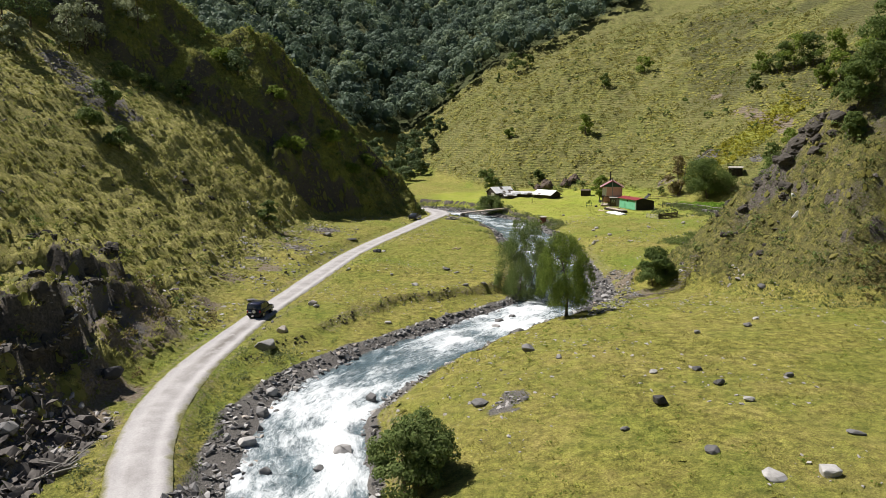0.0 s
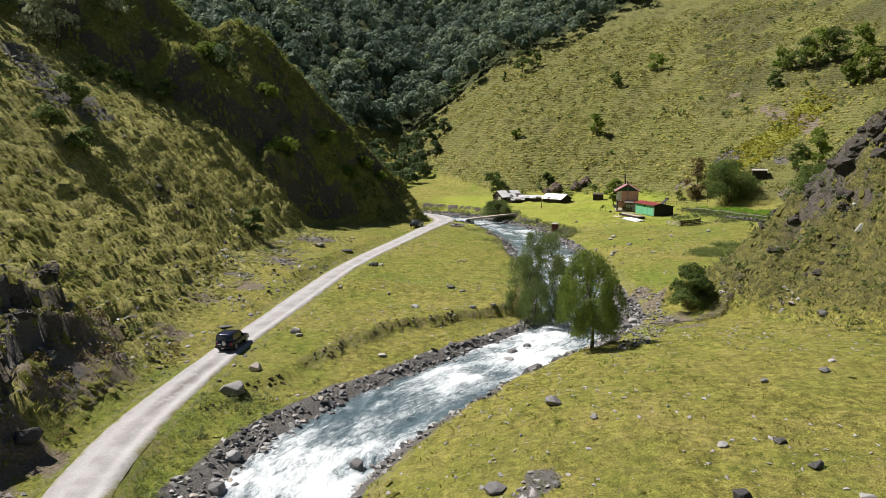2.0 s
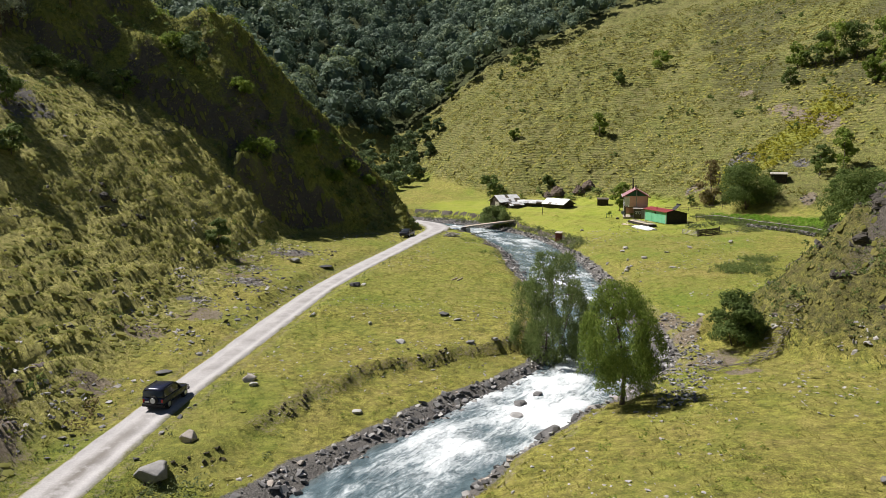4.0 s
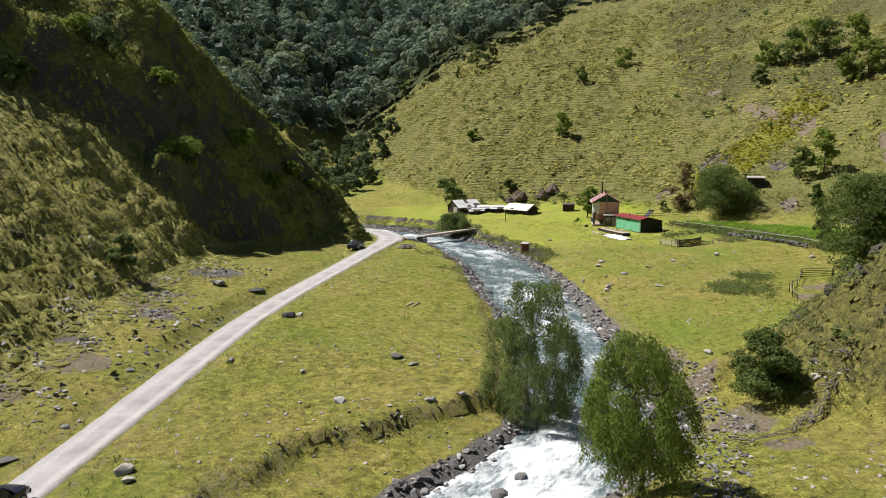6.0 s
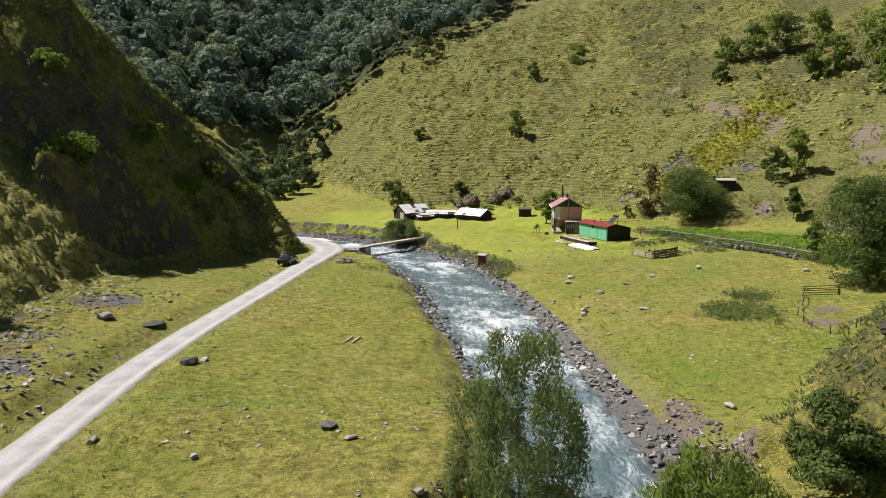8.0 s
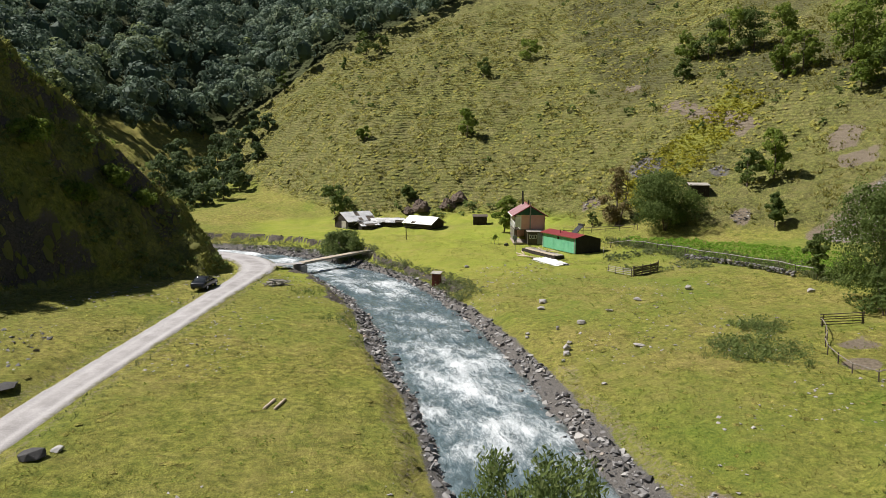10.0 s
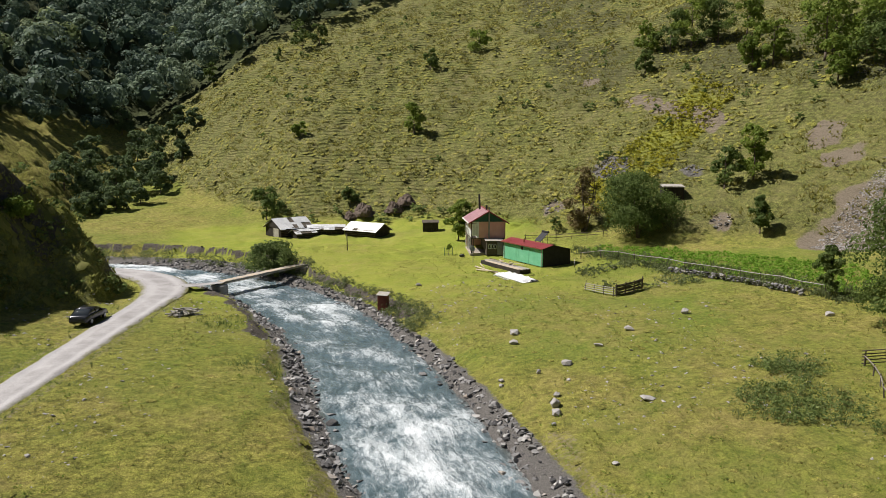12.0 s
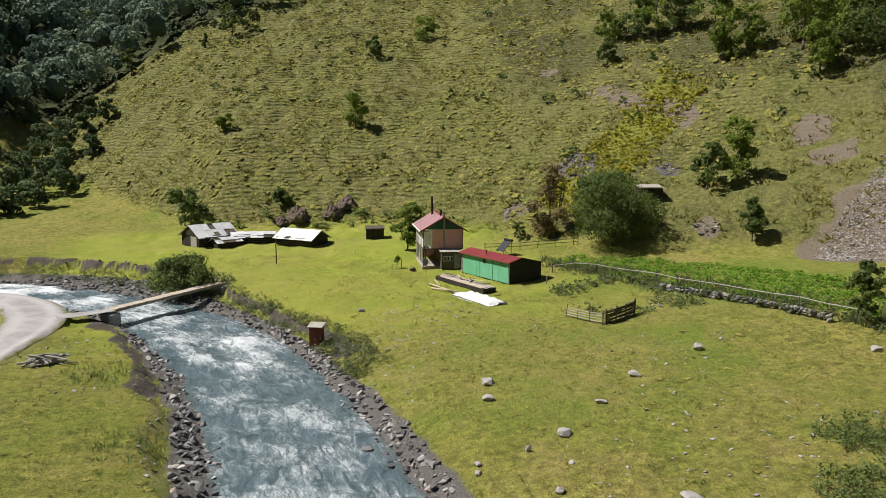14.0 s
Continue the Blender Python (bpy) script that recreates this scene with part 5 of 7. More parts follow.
shrubs("outcrop_scrub", field(260, -36, -23, 40, 72, np.random.default_rng(91), lambda x, y, z, mk: (mk["rd"] > 2.6) & (mk["up"] > -4) & (fbm(x, y, 5, 2, 457) > -0.05)), 0.9, MAT_DRY, "brownish dry scrub among the broken slate", "scrub", 50, 0.11, 92)
shrubs("dry_bracken", field(120, 32, 44, 64, 72, np.random.default_rng(47), lambda x, y, z, mk: ((x - 37.5) / 3.0) ** 2 + ((y - 67.5) / 2.0) ** 2 < 1), 0.7, MAT_DRY, "brown dry bracken at the edge of the meadow", "bracken", 60, 0.12, 48)
shrubs("yellow_leaf_patch", field(2000, 58, 94, 184, 218, np.random.default_rng(49), lambda x, y, z, mk: (np.abs((x - 75) * 0.45 - (y - 201) * 0.9) < 5.5)), 0.8, MAT_LEAF_YELLOW, "patch of yellow-green broad-leaved plants on the slope", "plants", 16, 0.34, 50, 0.45)
tussocks("verge_grass", field(4500, -30, 0, 32, 180, np.random.default_rng(51), lambda x, y, z, mk: (mk["rd"] > 1.75) & (mk["rd"] < 3.4)), 0.26, 5, 0.035, 1.0, MAT_WEED, "longer grey-green grass along the track verges", 52)


# ---- rocks ----
def rock_shape(rng, flat=0.6, n=15):
    """A broken angular stone about 1 m long."""
    bm = bmesh.new()
    for p in unit(n, rng):
        q = Vector(p)
        q = Vector((q.x * 0.5, q.y * (0.34 + 0.1 * rng.random()), q.z * 0.5 * flat))
        bm.verts.new(q)
    res = bmesh.ops.convex_hull(bm, input=bm.verts)
    junk = list({e for e in res["geom_interior"] + res["geom_unused"] if isinstance(e, bmesh.types.BMVert)})
    if junk:
        bmesh.ops.delete(bm, geom=junk, context="VERTS")
    bmesh.ops.triangulate(bm, faces=bm.faces)
    return bm


def rock_arrays(rng, flat, n=12):
    bm = rock_shape(rng, flat, n)
    bm.verts.index_update()
    v = np.array([p.co[:] for p in bm.verts])
    t = np.array([[p.index for p in fc.verts] for fc in bm.faces])
    bm.free()
    return v, t


def stones(name, pts, lo, hi, label, seed=1, flat=0.5, power=2.5, tilt=0.35, sink=0.25, mat=MAT_SLATE):
    rng = np.random.default_rng(seed)
    protos = [rock_arrays(rng, flat * (0.6 + 0.8 * rng.random()), 9) for _ in range(10)]
    vs, ts, off = [], [], 0
    for p in pts:
        v, t = protos[rng.integers(10)]
        s = lo + (hi - lo) * rng.random() ** power
        m = Euler((rng.normal() * tilt, rng.normal() * tilt, rng.random() * 6.283)).to_matrix()
        w = v @ np.array(m).T * s + np.array([p[0], p[1], p[2] + s * flat * (0.5 - sink)])
        vs.append(w)
        ts.append(t + off)
        off += len(w)
    tagged(new(name, fast_mesh(name, np.concatenate(vs), None, np.concatenate(ts), [mat])), label, "stones", "", "stuff")


MAT_DEBRIS = simple("dark_slate_debris", (0.035, 0.031, 0.029), (0.17, 0.15, 0.135), 0.9, 0.85, 0, 0.6, 5, 0.08)
MAT_CLOD = simple("dark_turf_and_soil", (0.028, 0.024, 0.016), (0.105, 0.090, 0.050), 2.5, 0.98, 0, 0.8, 14, 0.06)
MAT_WHITESTONE = simple("white_limestone", (0.55, 0.54, 0.52), (0.80, 0.79, 0.77), 2.0, 0.9, 0, 0.4, 14, 0.02)
MAT_SHALE = simple("purple_brown_shale", (0.075, 0.058, 0.056), (0.25, 0.205, 0.20), 1.4, 0.85, 0, 0.6, 8, 0.05)
MAT_PALE = simple("pale_slate_stone", (0.20, 0.185, 0.175), (0.44, 0.415, 0.40), 1.6, 0.85, 0, 0.5, 9, 0.03)
stones("bank_stones", field(105000, -24, 24, 30, 200, np.random.default_rng(61), lambda x, y, z, mk: (mk["e"] > -0.5) & (mk["e"] < mk["margin"] + 0.25) & (np.random.default_rng(2).random(len(x)) < np.where(mk["e"] < 0, 0.35, 1.0))),
       0.08, 0.85, "grey slate stones heaped along the stream margins", 62, 0.42, 3.6)
stones("scree_stones", np.concatenate([field(int(26 * r * r), sx - r, sx + r, sy - r, sy + r, np.random.default_rng(int(sy)), lambda x, y, z, mk: (np.hypot(x - sx, y - sy) < r * (0.75 + 0.8 * fbm(x, y, 2.5, 2, 409))) & (mk["rd"] > 2.2))
                                       for sx, sy, r in ((-26.8, 128, 3.2), (-28, 113, 2.4), (-26.6, 105, 1.9), (-29, 97, 2.0), (-31, 57, 3.0), (-26.5, 42, 4.4), (-24.8, 35, 4.0), (-28.5, 50, 2.5), (2.2, 43.0, 1.8), (-25.5, 75, 1.6), (-26.5, 87, 1.6), (29.5, 79, 1.8), (26, 84, 1.6), (-30.5, 120, 2.6), (-32, 92, 2.6), (-31.5, 82, 2.2), (-33, 104, 2.0), (-28.6, 70, 2.4), (-35, 115, 1.8))]),
       0.10, 0.8, "broken pale slate slabs lying in loose scree patches", 63, 0.32, 2.6, 0.5, 0.25, MAT_PALE)
stones("shale_heap", np.concatenate([field(int(60 * r * r), sx - r, sx + r, sy - r * 1.5, sy + r * 1.5, np.random.default_rng(int(sy) + 9), lambda x, y, z, mk: (np.hypot(x - sx, (y - sy) / 1.4) < r * (0.75 + 0.8 * fbm(x, y, 2.0, 2, 443))) & (mk["rd"] > 2.4))
                                     for sx, sy, r in ((-26.4, 124.5, 3.3), (-25.2, 114.0, 1.6), (-25.2, 106.0, 1.9), (-24.2, 101.5, 1.3), (-31.0, 100.5, 1.4), (-29.8, 57, 2.6), (-28.8, 63, 2.2), (-27.6, 48, 2.0), (-31.5, 71, 1.5), (-30.2, 88, 1.6))]),
       0.10, 0.6, "heaps of broken purple-brown shale at the slope foot", 77, 0.25, 2.6, 0.35, 0.25, MAT_SHALE)
stones("bank_clods", np.concatenate([field(5200, -20, 10, 58, 97, np.random.default_rng(88), lambda x, y, z, mk: ~mk["east"] & (np.abs(mk["e"] - mk["bank"] - 0.45 * mk["run"]) < 0.55 + 0.5 * fbm(x, y, 2, 2, 453)) & (fbm(x, y, 4, 2, 455) > -0.2)),
                                     field(2600, -24, 24, 150, 205, np.random.default_rng(89), lambda x, y, z, mk: mk["east"] & (np.abs(mk["e"] - mk["bank"] - 0.4 * mk["run"]) < 0.45))]),
       0.12, 0.5, "dark broken turf and soil clods along the cut bank", 90, 0.5, 2.0, 0.5, 0.35, MAT_CLOD)
stones("verge_stones", field(2600, -34, -19, 62, 135, np.random.default_rng(78), lambda x, y, z, mk: (mk["rd"] > 1.9) & (mk["up"] > -8) & (mk["up"] < 6) & (fbm(x, y, 6, 3, 445) > -0.02)),
       0.08, 0.75, "grey and brown stones strewn between the track and hillside", 79, 0.35, 3.0, 0.4, 0.25, MAT_SLATE)
stones("high_scree", np.concatenate([field(int(16 * r * r), sx - r, sx + r, sy - r, sy + r, np.random.default_rng(int(sx + 200)), lambda x, y, z, mk: np.hypot(x - sx, y - sy) < r * (0.8 + 0.7 * fbm(x, y, 5, 2, 411)))
                                     for sx, sy, r in ((-57, 108, 3.6), (-61, 112, 4.5), (-65, 117, 4.0), (66, 201, 3.0), (75, 190, 2.4), (108, 188, 4), (54, 198.5, 2.4), (69.8, 174.3, 2.0))]),
       0.25, 0.8, "grey loose scree on the steep slopes", 64, 0.45, 2.0)
stones("pale_scree", field(12000, 72, 100, 150, 170, np.random.default_rng(69), lambda x, y, z, mk: (x > 74.5 + 1.6 * fbm(x, y, 3, 2, 435)) & (np.abs(y - 160 - 0.1 * (x - 80)) < 0.38 * (x - 70) + 1.2 * fbm(x, y, 3, 2, 437))),
       0.12, 0.5, "pale grey scree fan spilling down to the garden field", 70, 0.4, 1.6, 0.4, 0.25, MAT_PALE)
stones("gravel_bar", field(3400, 12, 23, 70, 101, np.random.default_rng(73), lambda x, y, z, mk: mk["east"] & (mk["e"] > 0) & (np.abs(x - np.interp(y, [70, 77, 82, 87, 92, 97, 101], [13.2, 16.0, 18.0, 18.6, 19.4, 20.2, 20.6])) < np.interp(y, [70, 80, 95, 101], [1.6, 2.2, 1.6, 0.8]) + fbm(x, y, 2, 2, 439))),
       0.10, 0.6, "flat grey stones of a gravel bar beside the stream", 74, 0.35, 2.6)
stones("rock_debris", field(4200, -34, -21.5, 27, 44, np.random.default_rng(75), lambda x, y, z, mk: (mk["rd"] > 2.4) & (mk["up"] > -3.5) & (fbm(x, y, 5, 2, 441) > -0.25)),
       0.2, 1.7, "heaped dark angular slate blocks below the outcrop", 76, 0.32, 3.2, 0.6, 0.25, MAT_DEBRIS)
stones("meadow_stones", field(13000, -24, 50, 28, 165, np.random.default_rng(65), lambda x, y, z, mk: open_grass(x, y, z, mk) & (mk["hill"] < 0.4) & (fbm(x, y, 9, 3, 413) + 0.12 * (x < 5) > 0.0)),
       0.07, 0.46, "small pale stones strewn over the meadow", 66, 0.32, 3.0, 0.25, 0.2, MAT_PALE)
stones("slope_stones", field(2600, -60, 60, 45, 150, np.random.default_rng(67), lambda x, y, z, mk: open_grass(x, y, z, mk) & (mk["hill"] > 0.6) & ~mk["spur"]),
       0.15, 0.9, "grey stones poking out of the steep grass slopes", 68, 0.5, 2.4, 0.35, 0.25, MAT_DEBRIS)
BOULDERS = [bpy.data.meshes.new("boulder") for _ in range(8)]
for k, me in enumerate(BOULDERS):
    bm = rock_shape(np.random.default_rng(700 + k), 0.75, 18)
    bmesh.ops.bevel(bm, geom=list(bm.edges), offset=0.02, segments=1, affect="EDGES")
    bm.to_mesh(me)
    bm.free()
    me.materials.append(MAT_SLATE)
PALE_BOULDERS = [me.copy() for me in BOULDERS]
for me in PALE_BOULDERS:
    me.materials[0] = MAT_PALE


def boulder(k, x, y, w, h, label, group, z=None, shapes=BOULDERS):
    rng = np.random.default_rng(900 + k)
    ob = new("boulder", shapes[k % 8])
    z = ground_at(x, y) if z is None else z
    ob.matrix_basis = pose(x, y, z + h * 0.28, rng.normal() * 7, rng.normal() * 7, rng.random() * 360) @ Matrix.Diagonal((w, w * 1.1, h * 1.35, 1))
    return tagged(ob, label, "boulder", group)


EAST_ROCKS = [(42.6, 142.1, 1.1, 1.0), (35.2, 139.4, 1.3, 0.7), (25.6, 142.8, 1.4, 0.8), (24.6, 140.3, 1.1, 0.6), (26.5, 133.6, 1.2, 0.7), (23.8, 132.8, 0.5, 0.7), (20.8, 132.8, 0.7, 0.4), (28.5, 125.0, 1.7, 0.4),
              (23.3, 128.3, 0.7, 0.6), (22.0, 165.3, 1.0, 0.7), (53.7, 136.3, 1.2, 0.7), (30.6, 136.3, 1.1, 0.4), (22.5, 126.8, 1.0, 1.1), (21.2, 124.1, 0.5, 0.4), (20.5, 132.0, 0.6, 0.4), (19.3, 123.8, 0.8, 0.4), (22.2, 117.9, 0.6, 0.3),
              (23.8, 98.0, 1.4, 0.6), (22.0, 125.5, 1.0, 0.8)]
NEAR_ROCKS = [(4.7, 54.4, 1.3, 0.7), (6.7, 51.2, 0.7, 0.4), (30.8, 74.5, 1.2, 0.6), (18.1, 55.5, 0.6, 0.4), (11.3, 40.6, 1.1, 0.8), (15.7, 43.5, 0.9, 0.5), (15.2, 46.2, 0.7, 0.4), (22.8, 57.5, 0.9, 0.5), (12.3, 46.1, 0.7, 0.3), (19.8, 35.3, 1.0, 0.3),
              (13.9, 30.9, 1.3, 0.4), (16.4, 31.2, 1.2, 0.6), (12.1, 33.9, 0.9, 0.3), (16.3, 40.2, 0.8, 0.4), (20.3, 44.2, 0.7, 0.4), (0.8, 44.0, 1.3, 0.5), (3.7, 43.5, 0.5, 0.3), (24.2, 59.4, 0.6, 0.3), (8.6, 37.5, 0.6, 0.3)]
WEST_ROCKS = [(-3.0, 96.3, 1.3, 0.5), (-1.6, 94.8, 0.9, 0.3), (-6.6, 86.8, 1.1, 0.4), (-10.2, 92.9, 0.5, 0.4), (-14.1, 108.4, 1.5, 0.7), (-16.4, 95.1, 1.0, 0.4), (-24.0, 119.5, 1.8, 0.8), (-0.3, 86.9, 1.1, 0.45), (1.9, 87.9, 0.9, 0.4),
              (-17.2, 76.6, 1.2, 0.7), (-17.9, 66.3, 1.2, 0.9), (-18.2, 62.1, 2.4, 1.3), (-8.5, 73.5, 0.9, 0.4), (-26.3, 49.9, 1.9, 1.3), (-13.2, 109.4, 0.8, 0.4), (-16.6, 75.6, 0.8, 0.4), (-26.8, 38.5, 1.6, 1.0)]
STREAM_ROCKS = [(-8.0, 42.9, 1.7, 0.9), (-12.2, 40.2, 0.8, 0.6), (3.5, 77.1, 1.3, 0.6), (-7.4, 52.4, 1.1, 1.0), (3.0, 74.6, 1.2, 0.6), (4.8, 71.0, 2.4, 1.0), (13.4, 77.9, 1.5, 0.9), (5.0, 79.2, 1.0, 0.5), (-9.0, 40.6, 0.9, 0.6), (7.9, 130.4, 0.9, 0.6), (15.6, 84.0, 1.6, 0.8), (16.8, 86.5, 1.3, 0.7), (16.2, 139, 0.8, 0.5), (12.5, 166, 0.9, 0.6), (-14.5, 44.0, 1.5, 0.8), (-14.9, 49.0, 1.3, 0.9), (-15.3, 53.0, 1.1, 0.8)]
for k, (x, y, w, h) in enumerate(EAST_ROCKS):
    w, h = 0.82 * w, 0.75 * h
    boulder(k, x, y, w, h, "pale grey boulder half sunk in the eastern meadow", "boulders in the eastern meadow", None, PALE_BOULDERS)
for k, (x, y, w, h) in enumerate(NEAR_ROCKS):
    boulder(k + 40, x, y, w, h, "dark grey rock lying in the sloping meadow", "rocks in the sloping meadow")
for k, (x, y, w, h) in enumerate(WEST_ROCKS):
    boulder(k + 80, x, y, w, h, "dark slate boulder lying near the track", "boulders near the track")
for k, (x, y, w, h) in enumerate(STREAM_ROCKS):
    d_, s_, i_ = nearest(np.array([x]), np.array([y]), RIVER)
    boulder(k + 120, x, y, w, h, "dark wet boulder breaking the rushing stream", "boulders in the stream", max(ground_at(x, y), RIVER[i_[0], 3] - 0.15))


def pale_slab(x, y):
    """A pointed slab of white stone leaning out of the grass."""
    bm = poly([(-0.45, 0, -0.15), (0.4, 0.05, -0.15), (0.34, 0.03, 0.62), (0.12, 0.02, 0.66)], 0.16)
    bmesh.ops.bevel(bm, geom=list(bm.edges), offset=0.03, segments=1, affect="EDGES")
    ob = part("stone_slab", bm, MAT_WHITESTONE, None, "", pose(x, y, ground_at(x, y) + 0.05, -18, 0, -10))
    tagged(ob, "bright white pointed stone standing on the crag", "stone slab")


pale_slab(36.0, 79.5)


# bare rock: broken faces of the crag and of the western outcrop: x, y, width, height
CRAG_ROCKS = [(34.5, 88, 3.0, 2.6), (36, 86.5, 3.4, 3.4), (38, 87.5, 3.6, 4.0), (37.5, 84.5, 3.0, 3.2), (40, 85.5, 3.8, 4.4), (41.5, 83.5, 3.4, 4.2), (42.5, 86, 4.0, 5.0), (39.5, 82.5, 2.6, 2.8), (33.5, 91, 2.6, 2.2), (32.5, 93.5, 2.2, 1.8),
              (35.5, 90.5, 3.0, 2.6), (44, 84.5, 3.6, 4.6), (36.5, 82.5, 2.0, 1.6), (33, 86, 2.0, 1.4), (31, 89, 1.6, 1.2), (30, 84, 1.6, 1.0), (32, 80, 1.8, 1.2), (34.5, 79, 1.6, 1.0)]
OUTCROP_ROCKS = [(-29.6, 46, 2.6, 4.0), (-30.4, 48, 3.0, 5.0), (-31.2, 50, 3.0, 5.0), (-31.6, 52.5, 2.8, 4.0), (-30.6, 44.5, 3.0, 4.0), (-32.8, 47, 3.6, 5.0), (-29.2, 50.5, 1.8, 2.4), (-28.8, 41, 2.6, 2.6), (-29.8, 38.5, 3.0, 3.0), (-27.2, 36.5, 2.6, 2.0),
                 (-33.6, 60, 3.0, 2.6), (-34.8, 63, 3.2, 2.6), (-31.6, 58.5, 2.0, 1.6), (-33.0, 65.5, 2.2, 1.6), (-37.5, 62, 3.0, 2.2), (-41.5, 104, 2.4, 1.6), (-43, 106.5, 2.6, 1.6), (-39.2, 107, 1.8, 1.2)]
MAT_CRAG = simple("dark_fractured_rock", (0.018, 0.016, 0.014), (0.090, 0.078, 0.064), 1.1, 0.9, 0, 0.9, 6, 0.25, (1, 1, 2.2))
CRAGS = []
for k in range(6):
    bm = rock_shape(np.random.default_rng(800 + k), 1.0, 26)
    bmesh.ops.subdivide_edges(bm, edges=list(bm.edges), cuts=2, use_grid_fill=True)
    for v in bm.verts:
        n_ = 1.4 * noise.noise(v.co * 4 + Vector((k, 0, 0))) + 0.6 * noise.noise(v.co * 13)
        v.co *= 1 + 0.22 * n_
    me = bpy.data.meshes.new("rock")
    bm.to_mesh(me)
    bm.free()
    me.materials.append(MAT_CRAG)
    CRAGS.append(me)
for rows, label, group in ((CRAG_ROCKS, "dark fractured rock jutting from the grassy crag", "crag rocks"), (OUTCROP_ROCKS, "dark slate outcrop jutting from the western hillside", "outcrop rocks")):
    for k, (x, y, w, h) in enumerate(rows):
        rng = np.random.default_rng(1200 + k)
        for q in range(3):
            px, py = x + rng.normal() * w * 0.3, y + rng.normal() * w * 0.3
            ob = new("rock", CRAGS[(k + q) % 6])
            sc = w * (0.75, 0.5, 0.38)[q]
            ob.matrix_basis = pose(px, py, ground_at(px, py) - sc * 0.10, rng.normal() * 14, 20 + rng.normal() * 12, 25 * rng.normal() + (200 if x > 0 else 0)) @ Matrix.Diagonal((sc * 0.75, sc * 1.2, sc * 0.62, 1))
            tagged(ob, label, "rock", group)


# ---- building materials ----
MAT_PINK = simple("pink_plaster", (0.58, 0.31, 0.27), (0.70, 0.42, 0.37), 0.9, 0.9, 0, 0.2)
MAT_GREENWALL = simple("pale_green_sheeting", (0.10, 0.36, 0.20), (0.19, 0.48, 0.30), 0.7, 0.6, 0, 0.4, 3.0, 0.05)
MAT_DARKGREEN = simple("dark_green_boards", (0.02, 0.07, 0.05), (0.035, 0.11, 0.08), 2, 0.7)
MAT_REDROOF = simple("dark_red_metal_roof", (0.19, 0.028, 0.032), (0.28, 0.055, 0.06), 0.8, 0.45, 0.2, 0.25)
MAT_PINKROOF = simple("faded_red_metal_roof", (0.34, 0.17, 0.19), (0.50, 0.31, 0.335), 0.7, 0.4, 0.25, 0.25)
MAT_WHITE = simple("white_paint", (0.62, 0.62, 0.60), (0.80, 0.80, 0.78), 1.2, 0.6)
MAT_TARP = simple("white_tarpaulin", (0.55, 0.55, 0.56), (0.80, 0.80, 0.80), 0.8, 0.5, 0, 0.6, 4, 0.08)
MAT_BLACKTARP = simple("black_sheeting", (0.012, 0.012, 0.014), (0.035, 0.035, 0.04), 1.0, 0.5)
MAT_TARPAPER = simple("tarred_felt", (0.012, 0.012, 0.012), (0.032, 0.03, 0.028), 1.5, 0.85)
MAT_OLDWOOD = simple("weathered_timber", (0.045, 0.036, 0.028), (0.14, 0.115, 0.09), 1.4, 0.9, 0, 0.5, 14, 0.03, (1, 1, 0.3))
MAT_DARKWOOD = simple("dark_old_boards", (0.015, 0.012, 0.010), (0.055, 0.045, 0.036), 1.6, 0.9, 0, 0.5, 14, 0.03)
MAT_PLANK = simple("pale_sawn_planks", (0.34, 0.27, 0.20), (0.56, 0.47, 0.37), 1.2, 0.8, 0, 0.3, 12, 0.01)
MAT_GREYWOOD = simple("bleached_grey_wood", (0.22, 0.20, 0.175), (0.46, 0.43, 0.385), 2.0, 0.85, 0, 0.4, 16, 0.02)
MAT_DEADWOOD = simple("grey_dead_branches", (0.10, 0.085, 0.07), (0.30, 0.265, 0.225), 2.0, 0.9, 0, 0.4, 16, 0.02)
MAT_SHEET = simple("weathered_metal_sheet", (0.44, 0.44, 0.45), (0.80, 0.80, 0.80), 0.7, 0.5, 0.15, 0.4, 5, 0.03)
MAT_RUST = simple("rusty_red_sheet", (0.13, 0.035, 0.022), (0.24, 0.075, 0.045), 1.5, 0.75, 0.1)
MAT_HAY = simple("dark_brown_old_hay", (0.050, 0.037, 0.030), (0.19, 0.145, 0.115), 3.0, 0.98, 0, 0.9, 16, 0.12, (1, 1, 0.4))
MAT_GLASS, _nt, _bs = material("window_glass", 0.08, 0.0, 0.5)
setcol(_nt, _bs, (0.03, 0.035, 0.04))
MAT_STEEL = simple("grey_steel", (0.22, 0.22, 0.23), (0.36, 0.36, 0.37), 2, 0.45, 0.6)
MAT_RUBBER = simple("black_rubber", (0.012, 0.012, 0.013), (0.025, 0.025, 0.026), 5, 0.8)
MAT_ALLOY = simple("alloy_rim", (0.36, 0.37, 0.39), (0.55, 0.56, 0.58), 3, 0.35, 0.7)
MAT_DARKBLUE = simple("dark_blue_car_paint", (0.018, 0.020, 0.042), (0.03, 0.034, 0.062), 0.8, 0.22, 0.3, 0.02, spec=0.6)
MAT_CHARCOAL = simple("charcoal_car_paint", (0.02, 0.021, 0.024), (0.035, 0.037, 0.042), 0.8, 0.2, 0.35, 0.02, spec=0.6)
MAT_TAIL, _nt, _bs = material("red_lamp_glass", 0.2)
setcol(_nt, _bs, (0.35, 0.015, 0.015))
MAT_LAMP, _nt, _bs = material("clear_lamp_glass", 0.1)
setcol(_nt, _bs, (0.7, 0.72, 0.74))


